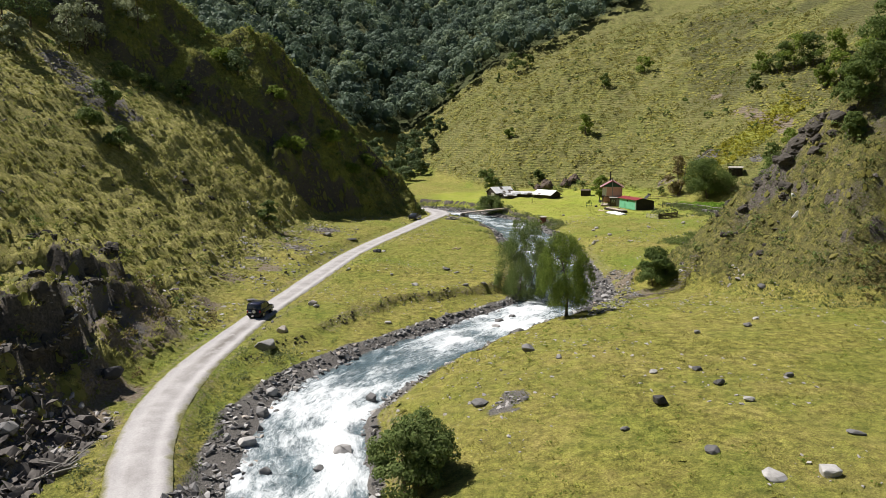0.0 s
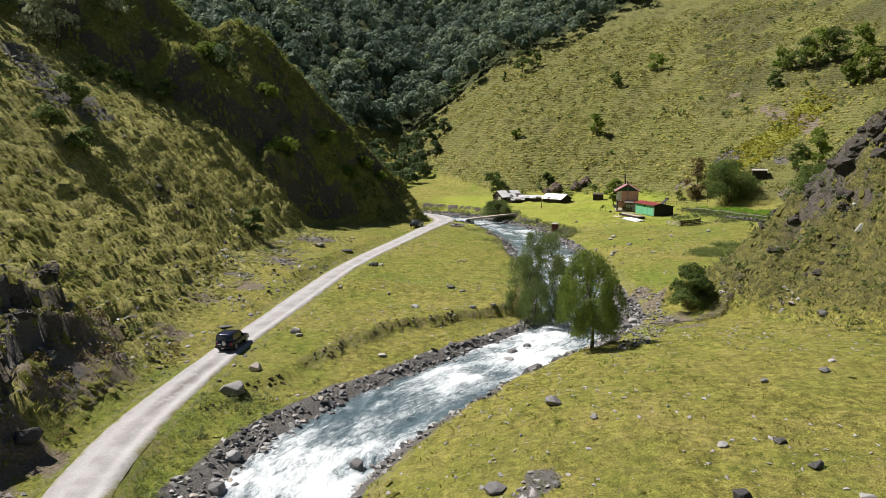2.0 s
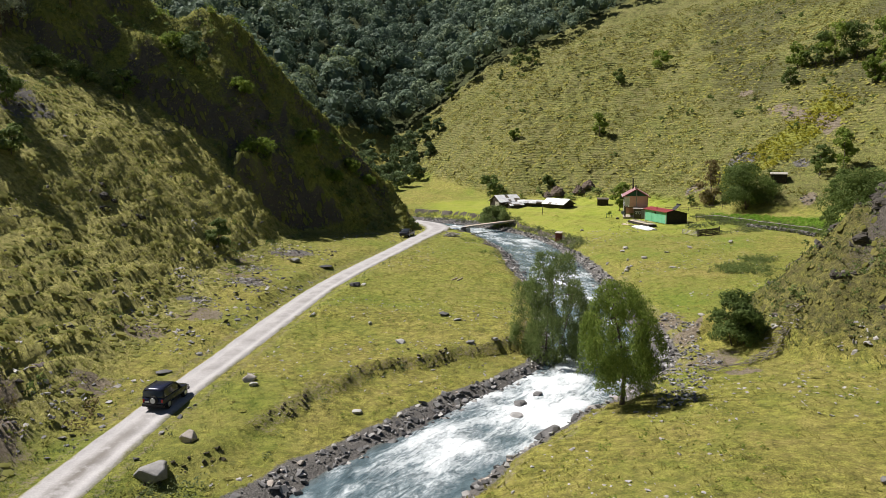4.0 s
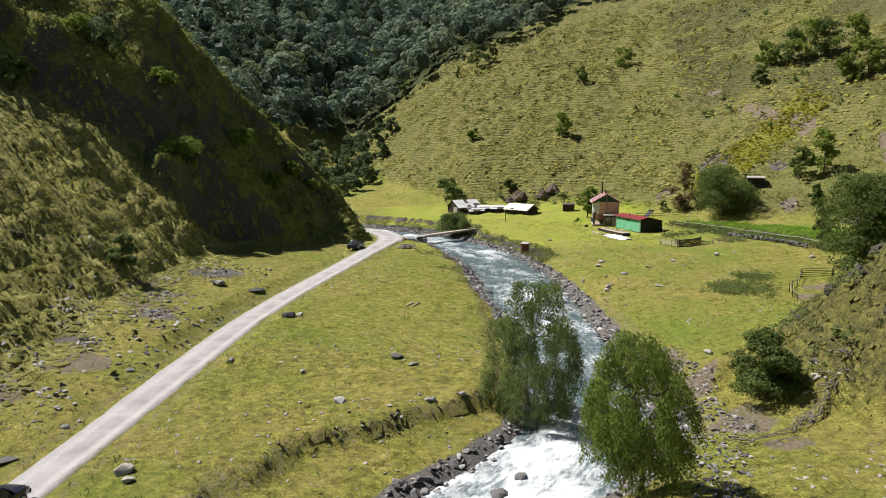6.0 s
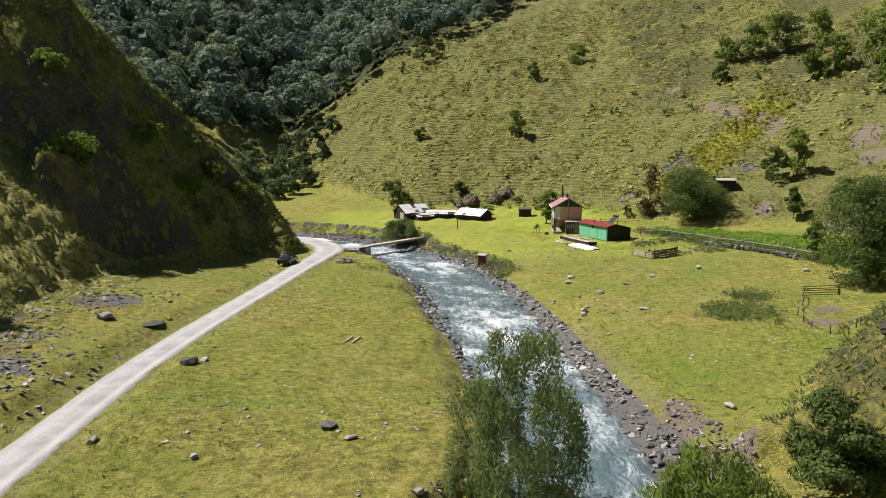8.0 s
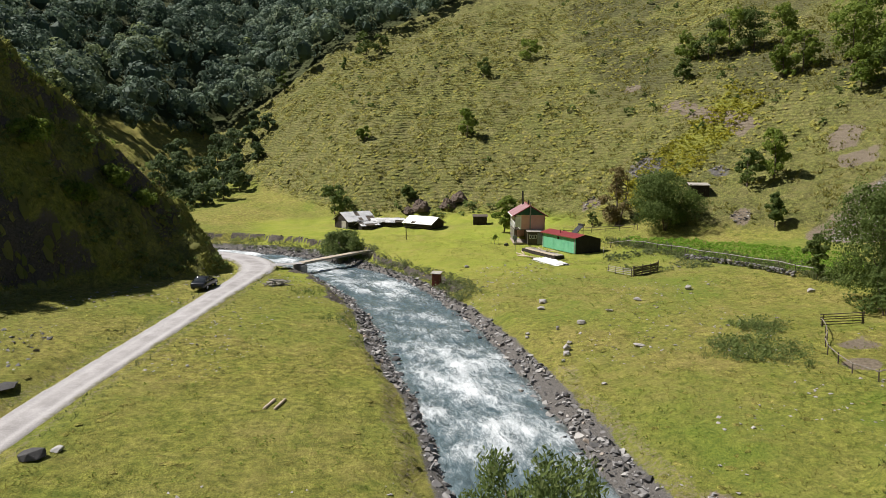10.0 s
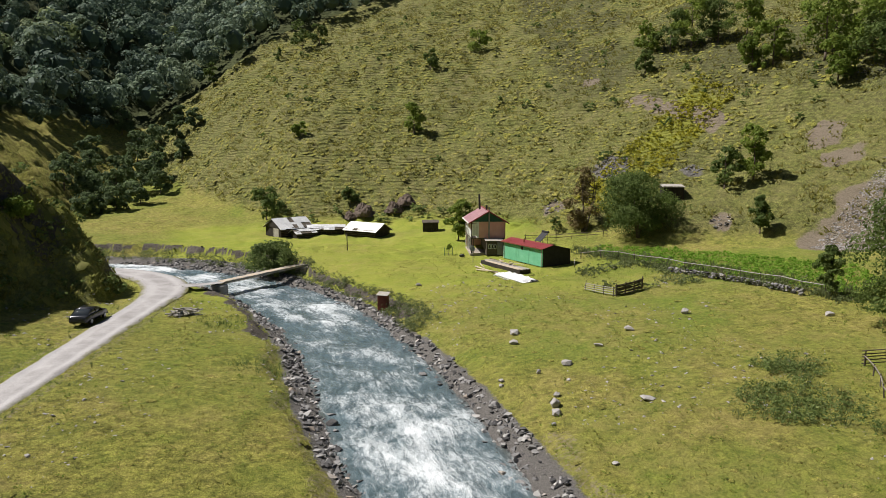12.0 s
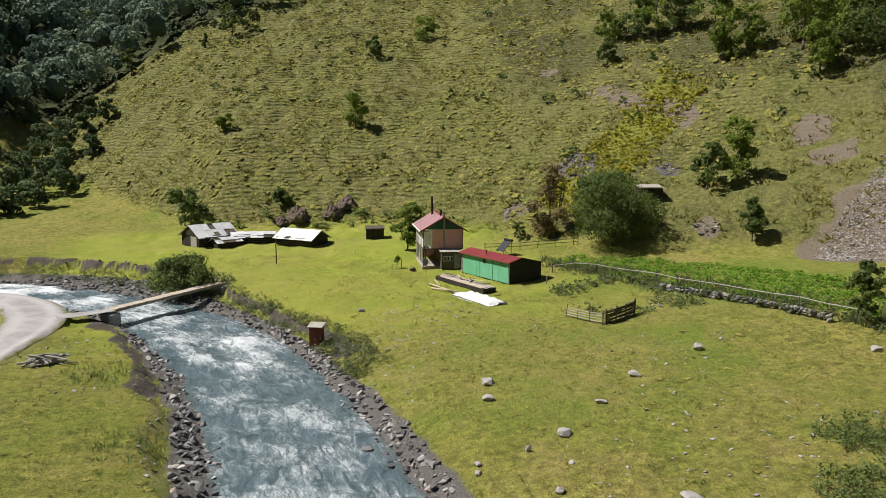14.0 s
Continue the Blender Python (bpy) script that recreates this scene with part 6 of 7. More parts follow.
def roof_sheets(parent, name, w0, w1, y0, y1, z0, z1, mat, n, thick=0.04, jitter=0.0, seed=1):
    """A roof slope between x = w0 (height z0) and x = w1 (height z1), laid in n sheets along y."""
    rng = np.random.default_rng(seed)
    for k in range(n):
        a, b = y0 + (y1 - y0) * k / n, y0 + (y1 - y0) * (k + 1) / n + 0.03
        dz = rng.normal() * jitter + 0.012 * (k % 2)
        ex = rng.normal() * jitter * 3
        pts = [(w0 - ex, a, z0 + dz), (w0 - ex, b, z0 + dz), (w1, b, z1 + dz), (w1, a, z1 + dz)]
        if w0 < w1:
            pts = pts[::-1]
        part("roof_sheet", poly(pts, thick), mat, parent)


def boards(parent, x0, x1, y, z0, z1, mat, n, facing="y", gap=0.012, seed=1, thick=0.04, name="board"):
    """Upright boards side by side, in the plane y (facing y) or x (facing x)."""
    rng = np.random.default_rng(seed)
    w = (x1 - x0) / n
    for k in range(n):
        cx = x0 + (k + 0.5) * w
        h = z1 - z0 + rng.normal() * 0.015
        dim = (w - gap, thick, h) if facing == "y" else (thick, w - gap, h)
        at = (cx, y + rng.normal() * 0.006, z0) if facing == "y" else (y + rng.normal() * 0.006, cx, z0)
        part(name, box(*dim, at, 0.004), mat, parent)


# ---- farmhouse ----
def farmhouse():
    ob = thing("farmhouse", pose(36.3, 182.0, ground_at(36.3, 185.5, False) - 0.05, 0, 0, -11), "two-storey pink farmhouse with a faded red metal roof", "house")
    W, D, E, R = 2.5, 8.0, 4.7, 6.25
    part("wall", box(0.22, D, E - 2.3, (W - 0.11, D / 2, 2.3)), MAT_PINK, ob)
    part("wall", box(0.22, D, E - 2.3, (-W + 1.0, D / 2, 2.3)), MAT_WHITE, ob, "white upper wall behind the gallery")
    part("wall", box(2 * W - 1.1, 0.2, E - 2.3, (0.55, 0.1, 2.3)), MAT_PINK, ob, "pink plastered gable wall")
    part("wall", box(2 * W - 0.2, 0.2, E, (0, D - 0.1, 0)), MAT_PINK, ob)
    part("wall", box(2 * W - 2.4, D - 1.6, 2.2, (1.2, D / 2 + 0.6, 0)), MAT_OLDWOOD, ob, "dark lower storey wall of weathered timber")
    part("gable", poly([(-W, 0.02, E), (W, 0.02, E), (0, 0.02, R - 0.08)], 0.12), MAT_DARKGREEN, ob, "dark green boarded gable")
    part("gable", poly([(-W, D, E), (W, D, E), (0, D, R - 0.08)], 0.12), MAT_DARKGREEN, ob)
    part("floor_deck", box(2 * W, D, 0.12, (0, D / 2, 2.18)), MAT_OLDWOOD, ob)
    roof_sheets(ob, "roof", -W - 0.45, 0.0, -0.5, D + 0.4, E - 0.18, R, MAT_PINKROOF, 9, 0.05, 0.0, 3)
    roof_sheets(ob, "roof", W + 0.45, 0.0, -0.5, D + 0.4, E - 0.18, R, MAT_PINKROOF, 9, 0.05, 0.0, 4)
    part("ridge_cap", box(0.3, D + 0.9, 0.05, (0, D / 2 - 0.05, R + 0.05), 0.02), MAT_REDROOF, ob)
    part("fascia", box(0.06, D + 0.9, 0.2, (-W - 0.47, D / 2 - 0.05, E - 0.30), 0.01), MAT_WHITE, ob, "white eaves board")
    for sgn in (-1, 1):
        a = math.atan2(R - E + 0.18, W + 0.45)
        ln = math.hypot(R - E + 0.18, W + 0.45)
        part("barge_board", box(ln, 0.05, 0.16, (sgn * (W + 0.45) / 2, -0.53, (R + E) / 2 - 0.22), 0.01, None, Matrix.Rotation(sgn * a, 4, "Y")), MAT_REDROOF, ob)
    for y in (0.06, 2.0, 4.0, 6.0, 7.9):
        part("gallery_post", box(0.14, 0.14, E - 0.05, (-W + 0.07, y, 0), 0.01), MAT_WHITE if y > 1 else MAT_DARKWOOD, ob)
    part("gallery_rail", box(0.07, D, 0.08, (-W + 0.07, D / 2, 3.25), 0.01), MAT_WHITE, ob)
    for k in range(22):
        part("baluster", box(0.04, 0.05, 0.9, (-W + 0.07, 0.3 + k * 0.35, 2.32)), MAT_WHITE, ob)
    part("gable_window", box(0.95, 0.06, 1.75, (-W + 0.56, -0.02, 2.65), 0.02), MAT_WHITE, ob, "tall white framed window of the gallery")
    for x in (-W + 0.36, -W + 0.78):
        part("pane", box(0.34, 0.03, 1.5, (x, -0.055, 2.78)), MAT_SHEET, ob)
    for y in (1.4, 3.4, 5.6):
        w = part("window", box(0.06, 0.95, 1.15, (-W + 0.87, y, 2.9), 0.01), MAT_WHITE, ob)
        part("pane", box(0.03, 0.8, 1.0, (-W + 0.835, y, 2.97)), MAT_GLASS, w)
    for y, h, c in ((0.8, 0.85, MAT_WHITE), (2.7, 0.7, MAT_SHEET), (4.6, 0.9, MAT_TARP)):
        part("laundry", box(0.03, 0.8, h, (-W + 0.02, y, 3.22 - h), 0.008), c, ob, "pale washing hung over the gallery rail")
    part("stone_plinth", box(2 * W + 0.3, D + 0.2, 0.35, (0, D / 2, -0.25), 0.04), MAT_SLATE, ob)
    part("porch_roof", box(2.7, 1.9, 0.08, (0.7, -0.9, 2.15), 0.01, None, Matrix.Rotation(radians(6), 4, "X")), MAT_GREYWOOD, ob, "weathered grey lean-to roof")
    part("porch_wall", box(2.4, 0.12, 2.0, (0.75, -1.65, 0), 0.01), MAT_OLDWOOD, ob)
    part("porch_wall", box(0.12, 1.6, 2.0, (-0.4, -0.9, 0), 0.01), MAT_OLDWOOD, ob)
    for k in range(3):
        w = part("window", box(0.34, 0.05, 0.62, (-0.05 + k * 0.42, -1.73, 0.95), 0.01), MAT_WHITE, ob)
        part("pane", box(0.24, 0.02, 0.5, (-0.05 + k * 0.42, -1.76, 1.01)), MAT_GLASS, w)
    d = part("door", box(0.8, 0.06, 1.85, (1.5, -1.74, 0.02), 0.01), MAT_STEEL, ob, "grey-blue plank door")
    part("door_handle", box(0.04, 0.05, 0.14, (1.2, -1.79, 0.95)), MAT_RUBBER, d)
    part("stovepipe", rod((0.05, -0.32, 1.2), (0.05, -0.32, 6.7), 0.11, 0.11, 10), MAT_STEEL, ob, "tall grey metal stovepipe")
    part("pipe_cap", rod((0.05, -0.32, 6.7), (0.05, -0.32, 6.85), 0.19, 0.05, 10), MAT_RUBBER, ob)
    part("flue", rod((-0.1, 1.6, R - 0.2), (-0.1, 1.6, R + 0.75), 0.14, 0.14, 8), MAT_TARPAPER, ob)
    part("flue", rod((-0.5, 6.5, R - 0.6), (-0.6, 6.5, R + 2.1), 0.17, 0.14, 8), MAT_TARPAPER, ob, "tall blackened chimney pipe")
    for x, y in ((-2.2, -0.6), (-2.2, 1.6), (-2.2, 4.0)):
        part("lower_post", box(0.16, 0.16, 2.2, (x, y + 0.7, 0)), MAT_OLDWOOD, ob)
    return ob


farmhouse()


# ---- green shed ----
def green_shed():
    ob = thing("shed", pose(39.5, 169.4, ground_at(41.0, 173.0, False) - 0.03, 0, 0, 103.5), "long low shed with pale green sheeting and red roof", "shed")
    L, W = 9.2, 4.6
    # local x runs along the green front, local y points out of the front
    for k in range(5):
        part("wall_sheet", box(L / 5 - 0.01, 0.08, 2.42, (L * (k + 0.5) / 5, -0.04 + 0.008 * (k % 2), 0), 0.01), MAT_GREENWALL, ob)
    part("wall", box(0.12, W - 0.12, 2.1, (0.06, -W / 2 - 0.02, 0), 0.01), MAT_TARPAPER, ob, "black tarred felt end wall")
    part("wall", box(0.12, W - 0.12, 2.1, (L - 0.06, -W / 2 - 0.02, 0), 0.01), MAT_TARPAPER, ob)
    part("wall", box(L, 0.1, 2.1, (L / 2, -W + 0.05, 0), 0.01), MAT_TARPAPER, ob)
    for x in (0.0, L - 0.12):
        part("gable", poly([(x, -0.08, 2.1), (x, -0.08, 2.42), (x, -1.5, 2.8), (x, -W, 2.1)], 0.12), MAT_TARPAPER, ob)
    for k in range(6):
        a, b = -0.3 + (L + 0.6) * k / 6, -0.3 + (L + 0.6) * (k + 1) / 6 + 0.03
        part("roof_sheet", poly([(a, 0.28, 2.40 + 0.01 * (k % 2)), (b, 0.28, 2.40 + 0.01 * (k % 2)), (b, -1.55, 2.86 + 0.01 * (k % 2)), (a, -1.55, 2.86 + 0.01 * (k % 2))], 0.04), MAT_REDROOF, ob)
        part("roof_sheet", poly([(a, -1.5, 2.85 + 0.01 * (k % 2)), (b, -1.5, 2.85 + 0.01 * (k % 2)), (b, -W - 0.25, 2.08 + 0.01 * (k % 2)), (a, -W - 0.25, 2.08 + 0.01 * (k % 2))], 0.04), MAT_TARPAPER, ob)
    part("eaves_board", box(L + 0.6, 0.05, 0.14, (L / 2, 0.3, 2.30), 0.01), MAT_RUST, ob)
    part("hatch", box(0.5, 0.05, 0.4, (L * 0.5, 0.03, 1.75), 0.01), MAT_TARPAPER, ob, "small dark window hatch")
    part("vent_pipe", rod((L * 0.55, -0.6, 2.7), (L * 0.55, -0.6, 3.15), 0.08, 0.08, 8), MAT_RUST, ob)
    for x in (0.2, L * 0.33, L * 0.66, L - 0.2):
        part("corner_post", box(0.12, 0.05, 2.40, (x, 0.028, 0)), MAT_GREENWALL if 1 < x < L - 1 else MAT_GREYWOOD, ob)
    return ob


green_shed()


# ---- timber platform, tarpaulin and yard clutter ----
def plank_stack():
    z = ground_at(34.8, 170, False)
    ob = thing("timber_platform", pose(35.2, 171.8, z, 0, 0, 103.5), "low dark stone platform stacked with pale planks", "platform")
    part("base", box(9.4, 1.7, 0.55, (0, 0, -0.05), 0.05), MAT_DARKWOOD, ob)
    rng = np.random.default_rng(8)
    for k in range(7):
        part("plank", box(9.0 + rng.normal() * 0.5, 0.22, 0.05, (rng.normal() * 0.2, 0.72 - k * 0.24, 0.51 + 0.012 * (k % 2)), 0.006, None, Matrix.Rotation(rng.normal() * 0.012, 4, "Z")), MAT_PLANK if k < 3 else MAT_GREYWOOD, ob)
    for k in range(9):
        part("offcut", box(1.2 + rng.random() * 1.6, 0.16, 0.05, (-3.6 + rng.random() * 7, -0.2 - 0.6 * rng.random(), 0.60 + 0.03 * k), 0.005, None, Matrix.Rotation(rng.normal() * 0.5, 4, "Z")), MAT_OLDWOOD if k % 2 else MAT_PLANK, ob)


plank_stack()


def tarpaulin():
    n, m = 44, 16
    u, v = np.meshgrid(np.linspace(-3.2, 3.2, n), np.linspace(-1.15, 1.15, m))
    x = 33.9 + u * -0.23 + v * 0.97 + 0.25 * fbm(u, v, 1.3, 3, 501)
    y = 164.4 + u * 0.97 + v * 0.23 + 0.25 * fbm(u, v, 1.4, 3, 502)
    edge = np.minimum(3.2 - np.abs(u), (1.15 - np.abs(v)) * 1.5)
    top = 0.05 + 0.26 * smooth01(edge / 0.5) + 0.22 * np.abs(fbm(u, v, 0.8, 4, 503))
    g = ground(x, y, False)
    ii = np.arange(n * m).reshape(m, n)
    qd = np.stack([ii[:-1, :-1], ii[:-1, 1:], ii[1:, 1:], ii[1:, :-1]], -1).reshape(-1, 4)
    k = n * m
    verts = np.concatenate([np.stack([x, y, g + top], -1).reshape(-1, 3), np.stack([x, y, g - 0.1], -1).reshape(-1, 3)])
    rim = np.concatenate([ii[0], ii[1:, -1], ii[-1, -2::-1], ii[-2:0:-1, 0]])
    side = np.stack([rim, np.roll(rim, -1), np.roll(rim, -1) + k, rim + k], -1)
    ob = tagged(new("tarpaulin", fast_mesh("tarpaulin", verts, np.concatenate([qd, qd[:, ::-1] + k, side]), None, [MAT_TARP], True)), "crumpled white tarpaulin spread over a heap on the grass", "tarpaulin")
    ob2 = part("black_sheet", rock_shape(np.random.default_rng(4), 0.4, 20), MAT_BLACKTARP, None, "", pose(34.9, 161.8, ground_at(34.9, 161.8, False) + 0.12, 0, 0, 20) @ Matrix.Diagonal((1.9, 1.6, 0.7, 1)))
    tagged(ob2, "crumpled black plastic sheet beside the tarpaulin", "plastic sheet")


tarpaulin()


def log(name, a, b, r0, r1, mat, label, category, group=""):
    """A lying bar between two places on the ground: x, y, height above it."""
    pa, pb = [Vector((p[0], p[1], ground_at(p[0], p[1]) + p[2])) for p in (a, b)]
    ob = part(name, rod(pa, pb, r0, r1, 7), mat, None, "", None, True)
    return tagged(ob, label, category, group)


for k, (a, b) in enumerate((((31.6, 173.4, 0.12), (33.2, 166.0, 0.12)), ((31.0, 171.0, 0.1), (32.9, 168.0, 0.3)), ((33.0, 175.5, 0.1), (32.6, 172.6, 0.1)))):
    log("log", a, b, 0.09, 0.07, MAT_PLANK, "pale rough timber lying on the farm yard grass", "log", "timber in the farm yard")
log("boundary_post", (43.4, 168.0, 0.02), (43.45, 168.0, 1.1), 0.05, 0.04, MAT_GREYWOOD, "short grey wooden post beside the shed", "post")
log("pole", (17.1, 192.7, 0), (17.05, 192.7, 2.6), 0.08, 0.07, MAT_DARKWOOD, "dark wooden pole standing in the meadow", "pole")


def dish():
    ob = thing("satellite_dish", pose(32.6, 177.6, ground_at(32.6, 177.6, False), 0, 0, 20), "grey satellite dish on a thin metal pole", "satellite dish")
    part("pole", rod((0, 0, -0.1), (0, 0, 1.75), 0.035, 0.03, 8), MAT_STEEL, ob)
    bm = bmesh.new()
    bmesh.ops.create_uvsphere(bm, u_segments=16, v_segments=10, radius=0.75)
    bmesh.ops.delete(bm, geom=[v for v in bm.verts if v.co.z > -0.56], context="VERTS")
    bmesh.ops.solidify(bm, geom=list(bm.faces), thickness=0.02)
    part("dish", bm, MAT_STEEL, ob, "", Matrix.Translation((0, -0.45, 2.15)) @ Matrix.Rotation(radians(70), 4, "X") @ Matrix.Translation((0, 0, 0.0)), True)
    part("arm", rod((0, 0.05, 1.7), (0, -0.65, 1.95), 0.015, 0.015, 6), MAT_STEEL, ob)


dish()


def wire_cage():
    ob = thing("wire_cage", pose(31.0, 184.5, ground_at(31.0, 184.5, False), 0, 0, -15), "green wire plant cage standing on the lawn", "cage")
    for x in (-0.6, 0.6):
        for y in (-0.6, 0.6):
            part("post", rod((x, y, -0.05), (x, y, 1.15), 0.03, 0.03, 6), MAT_DARKGREEN, ob)
    for z in (0.15, 0.65, 1.12):
        for a, b in (((-0.6, -0.6), (0.6, -0.6)), ((0.6, -0.6), (0.6, 0.6)), ((0.6, 0.6), (-0.6, 0.6)), ((-0.6, 0.6), (-0.6, -0.6))):
            part("wire", rod((*a, z), (*b, z), 0.014, 0.014, 5), MAT_DARKGREEN, ob)
    tree("young_tree", 31.0, 184.5, 1.7, 0.9, MAT_LEAF_BRIGHT, "young sapling growing inside the wire cage", "sapling", n=160, size=0.14, base=0.4, seed=61)


wire_cage()
boulder(300, 32.4, 182.2, 1.0, 0.7, "white sack-covered heap on the lawn by the house", "")


def solar_stand():
    z = ground_at(45.5, 184.0, False)
    ob = thing("solar_heater", pose(45.5, 184.0, z, 0, 0, -78) @ Matrix.Scale(0.85, 4), "dark tilted solar panel on a metal frame", "solar panel")
    for x, y, h in ((-0.8, -0.7, 0.9), (0.8, -0.7, 0.9), (-0.8, 0.8, 2.3), (0.8, 0.8, 2.3)):
        part("leg", rod((x, y, -0.05), (x, y, h), 0.045, 0.045, 6), MAT_OLDWOOD, ob)
    part("panel", box(1.9, 2.2, 0.07, (0, 0, 1.5), 0.01, None, Matrix.Rotation(radians(42), 4, "X")), MAT_BLACKTARP, ob, "black collector panel")
    part("tank", rod((-0.95, 0.85, 2.4), (0.95, 0.85, 2.4), 0.2, 0.2, 12), MAT_RUBBER, ob)


solar_stand()


# ---- barns ----
def barn(x, y, rz, L, W, E, R, label, seed, roofmat, ragged):
    """A low timber barn; local x along the ridge."""
    ob = thing("barn", pose(x, y, ground_at(x, y, False) - 0.05, 0, 0, rz), label, "barn", "old barns by the slope")
    boards(ob, -L / 2, L / 2, -W / 2 + 0.05, 0, E, MAT_DARKWOOD, int(L / 0.42), "y", 0.02, seed)
    boards(ob, -L / 2, L / 2, W / 2 - 0.05, 0, E, MAT_DARKWOOD, int(L / 0.6), "y", 0.02, seed + 1)
    for s in (-1, 1):
        boards(ob, -W / 2 + 0.1, W / 2 - 0.1, s * (L / 2 - 0.05), 0, E, MAT_DARKWOOD, int(W / 0.42), "x", 0.02, seed + 2)
        part("gable", poly([(s * L / 2 - 0.06, -W / 2, E), (s * L / 2 - 0.06, W / 2, E), (s * L / 2 - 0.06, 0, R - 0.05)], 0.05), MAT_DARKWOOD, ob)
    for s in (-1, 1):
        rng = np.random.default_rng(seed + 7 + s)
        n = int(L / 0.85)
        for k in range(n):
            a, b = -L / 2 - 0.35 + (L + 0.7) * k / n, -L / 2 - 0.35 + (L + 0.7) * (k + 1) / n + 0.06
            for lo, hi in ((0.0, 0.56), (0.5, 1.0)):
                if rng.random() < ragged * 3:
                    continue
                dz, ex, skew = 0.02 * (k % 2) + 0.03 * (lo > 0) + abs(rng.normal()) * ragged, rng.normal() * ragged * 4 * (lo == 0), rng.normal() * ragged * 2
                ys = [s * ((W / 2 + 0.4) * (1 - t) + ex * (1 - t)) for t in (lo, hi)]
                zs = [E - 0.12 * (R - E) + (R - E) * 1.12 * t + dz for t in (lo, hi)]
                pts = [(a + skew, ys[0], zs[0]), (b + skew, ys[0], zs[0] - abs(skew) * 0.3), (b, ys[1], zs[1]), (a, ys[1], zs[1])]
                part("roof_sheet", poly(pts[:3] + pts[3:] if s < 0 else pts[::-1], 0.03), roofmat, ob)
        part("roof_decking", poly([(-L / 2 - 0.2, s * (W / 2 + 0.2), E - 0.06), (L / 2 + 0.2, s * (W / 2 + 0.2), E - 0.06), (L / 2 + 0.2, 0, R - 0.08), (-L / 2 - 0.2, 0, R - 0.08)][::1 if s < 0 else -1], 0.04), MAT_OLDWOOD, ob)
    for k in range(4):
        part("rail", rod((-L / 2 + 0.1, -W / 2 - 0.03, 0.3 + 0.3 * k), (L / 2 - 0.1, -W / 2 - 0.03, 0.3 + 0.3 * k), 0.05, 0.05, 6), MAT_OLDWOOD, ob)
    return ob


b1 = barn(9.4, 214.2, 29, 6.4, 5.0, 1.6, 3.1, "old timber barn with ragged white sheet roof", 71, MAT_SHEET, 0.035)
part("door", box(0.05, 1.7, 1.5, (-3.24, -1.1, 0), 0.01), MAT_GREYWOOD, b1, "pale plank door in the gable end")
barn(11.6, 210.9, 26, 3.6, 2.4, 0.9, 1.5, "lean-to of dark boards with patched pale roof", 73, MAT_SHEET, 0.05)
barn(15.9, 212.9, -2, 6.2, 3.2, 1.0, 1.6, "low sagging barn annex under pale roofing sheets", 75, MAT_SHEET, 0.05)
barn(22.6, 207.6, -46, 6.6, 4.2, 1.1, 2.3, "low timber barn with clean white roof", 79, MAT_WHITE, 0.012)


def hut(x, y, rz, sx, sy, h, mat, roofmat, label, seed, cat="shed"):
    ob = thing("hut", pose(x, y, ground_at(x, y, False) - 0.05, 0, 0, rz), label, cat)
    for s in (-1, 1):
        boards(ob, -sx / 2, sx / 2, s * (sy / 2 - 0.03), 0, h, mat, max(4, int(sx / 0.3)), "y", 0.012, seed)
        boards(ob, -sy / 2 + 0.06, sy / 2 - 0.06, s * (sx / 2 - 0.03), 0, h, mat, max(3, int(sy / 0.3)), "x", 0.012, seed + 1)
    part("roof", box(sx + 0.3, sy + 0.3, 0.07, (0, 0, h + 0.02), 0.01, None, Matrix.Rotation(radians(7), 4, "X")), roofmat, ob)
    return ob


hut(33.6, 206.0, -12, 2.7, 2.2, 1.7, MAT_DARKWOOD, MAT_OLDWOOD, "small dark timber hut in the meadow", 83)
hut(67.6, 184.0, -20, 3.2, 2.6, 2.1, MAT_DARKWOOD, MAT_GREYWOOD, "dark timber hut behind the willow", 85)
oh = hut(16.8, 160.2, -25, 1.05, 1.05, 1.75, MAT_RUST, MAT_GREYWOOD, "small rusty red outhouse with a pale roof", 87, "outhouse")
part("door", box(0.7, 0.04, 1.45, (0, -0.54, 0.08), 0.01), MAT_RUST, oh)


def haystack(x, y, w, h, seed):
    """A slumped, uneven heap of weathered hay."""
    bm = bmesh.new()
    bmesh.ops.create_icosphere(bm, subdivisions=4, radius=1.0)
    for v in bm.verts:
        d = v.co.copy()
        lump = 1 + 0.30 * noise.noise(d * 1.4 + Vector((seed, 0, 0))) + 0.16 * noise.noise(d * 4 + Vector((0, seed, 0))) + 0.07 * noise.noise(Vector((d.x * 16, d.y * 16, d.z * 4)))
        up = max(d.z, -0.15)
        k = lump * (1 - 0.35 * max(up, 0))
        v.co = Vector((d.x * w * 0.55 * k, d.y * w * 0.5 * k, up * h * lump * 1.05)) + Vector((noise.noise(d * 23), noise.noise(d * 19 + Vector((5, 0, 0))), noise.noise(d * 21 + Vector((0, 7, 0))))) * 0.14
    ob = part("haystack", bm, MAT_HAY, None, "", pose(x, y, ground_at(x, y, False), 0, 0, 40 * seed))
    tagged(ob, "dark brown slumped haystack behind the barns", "haystack", "haystacks")


haystack(23.8, 219.5, 4.0, 2.0, 3)
haystack(29.5, 218.5, 3.4, 1.7, 9)
haystack(32.2, 219.5, 3.8, 1.8, 15)
haystack(21.3, 219.5, 2.6, 1.1, 19)


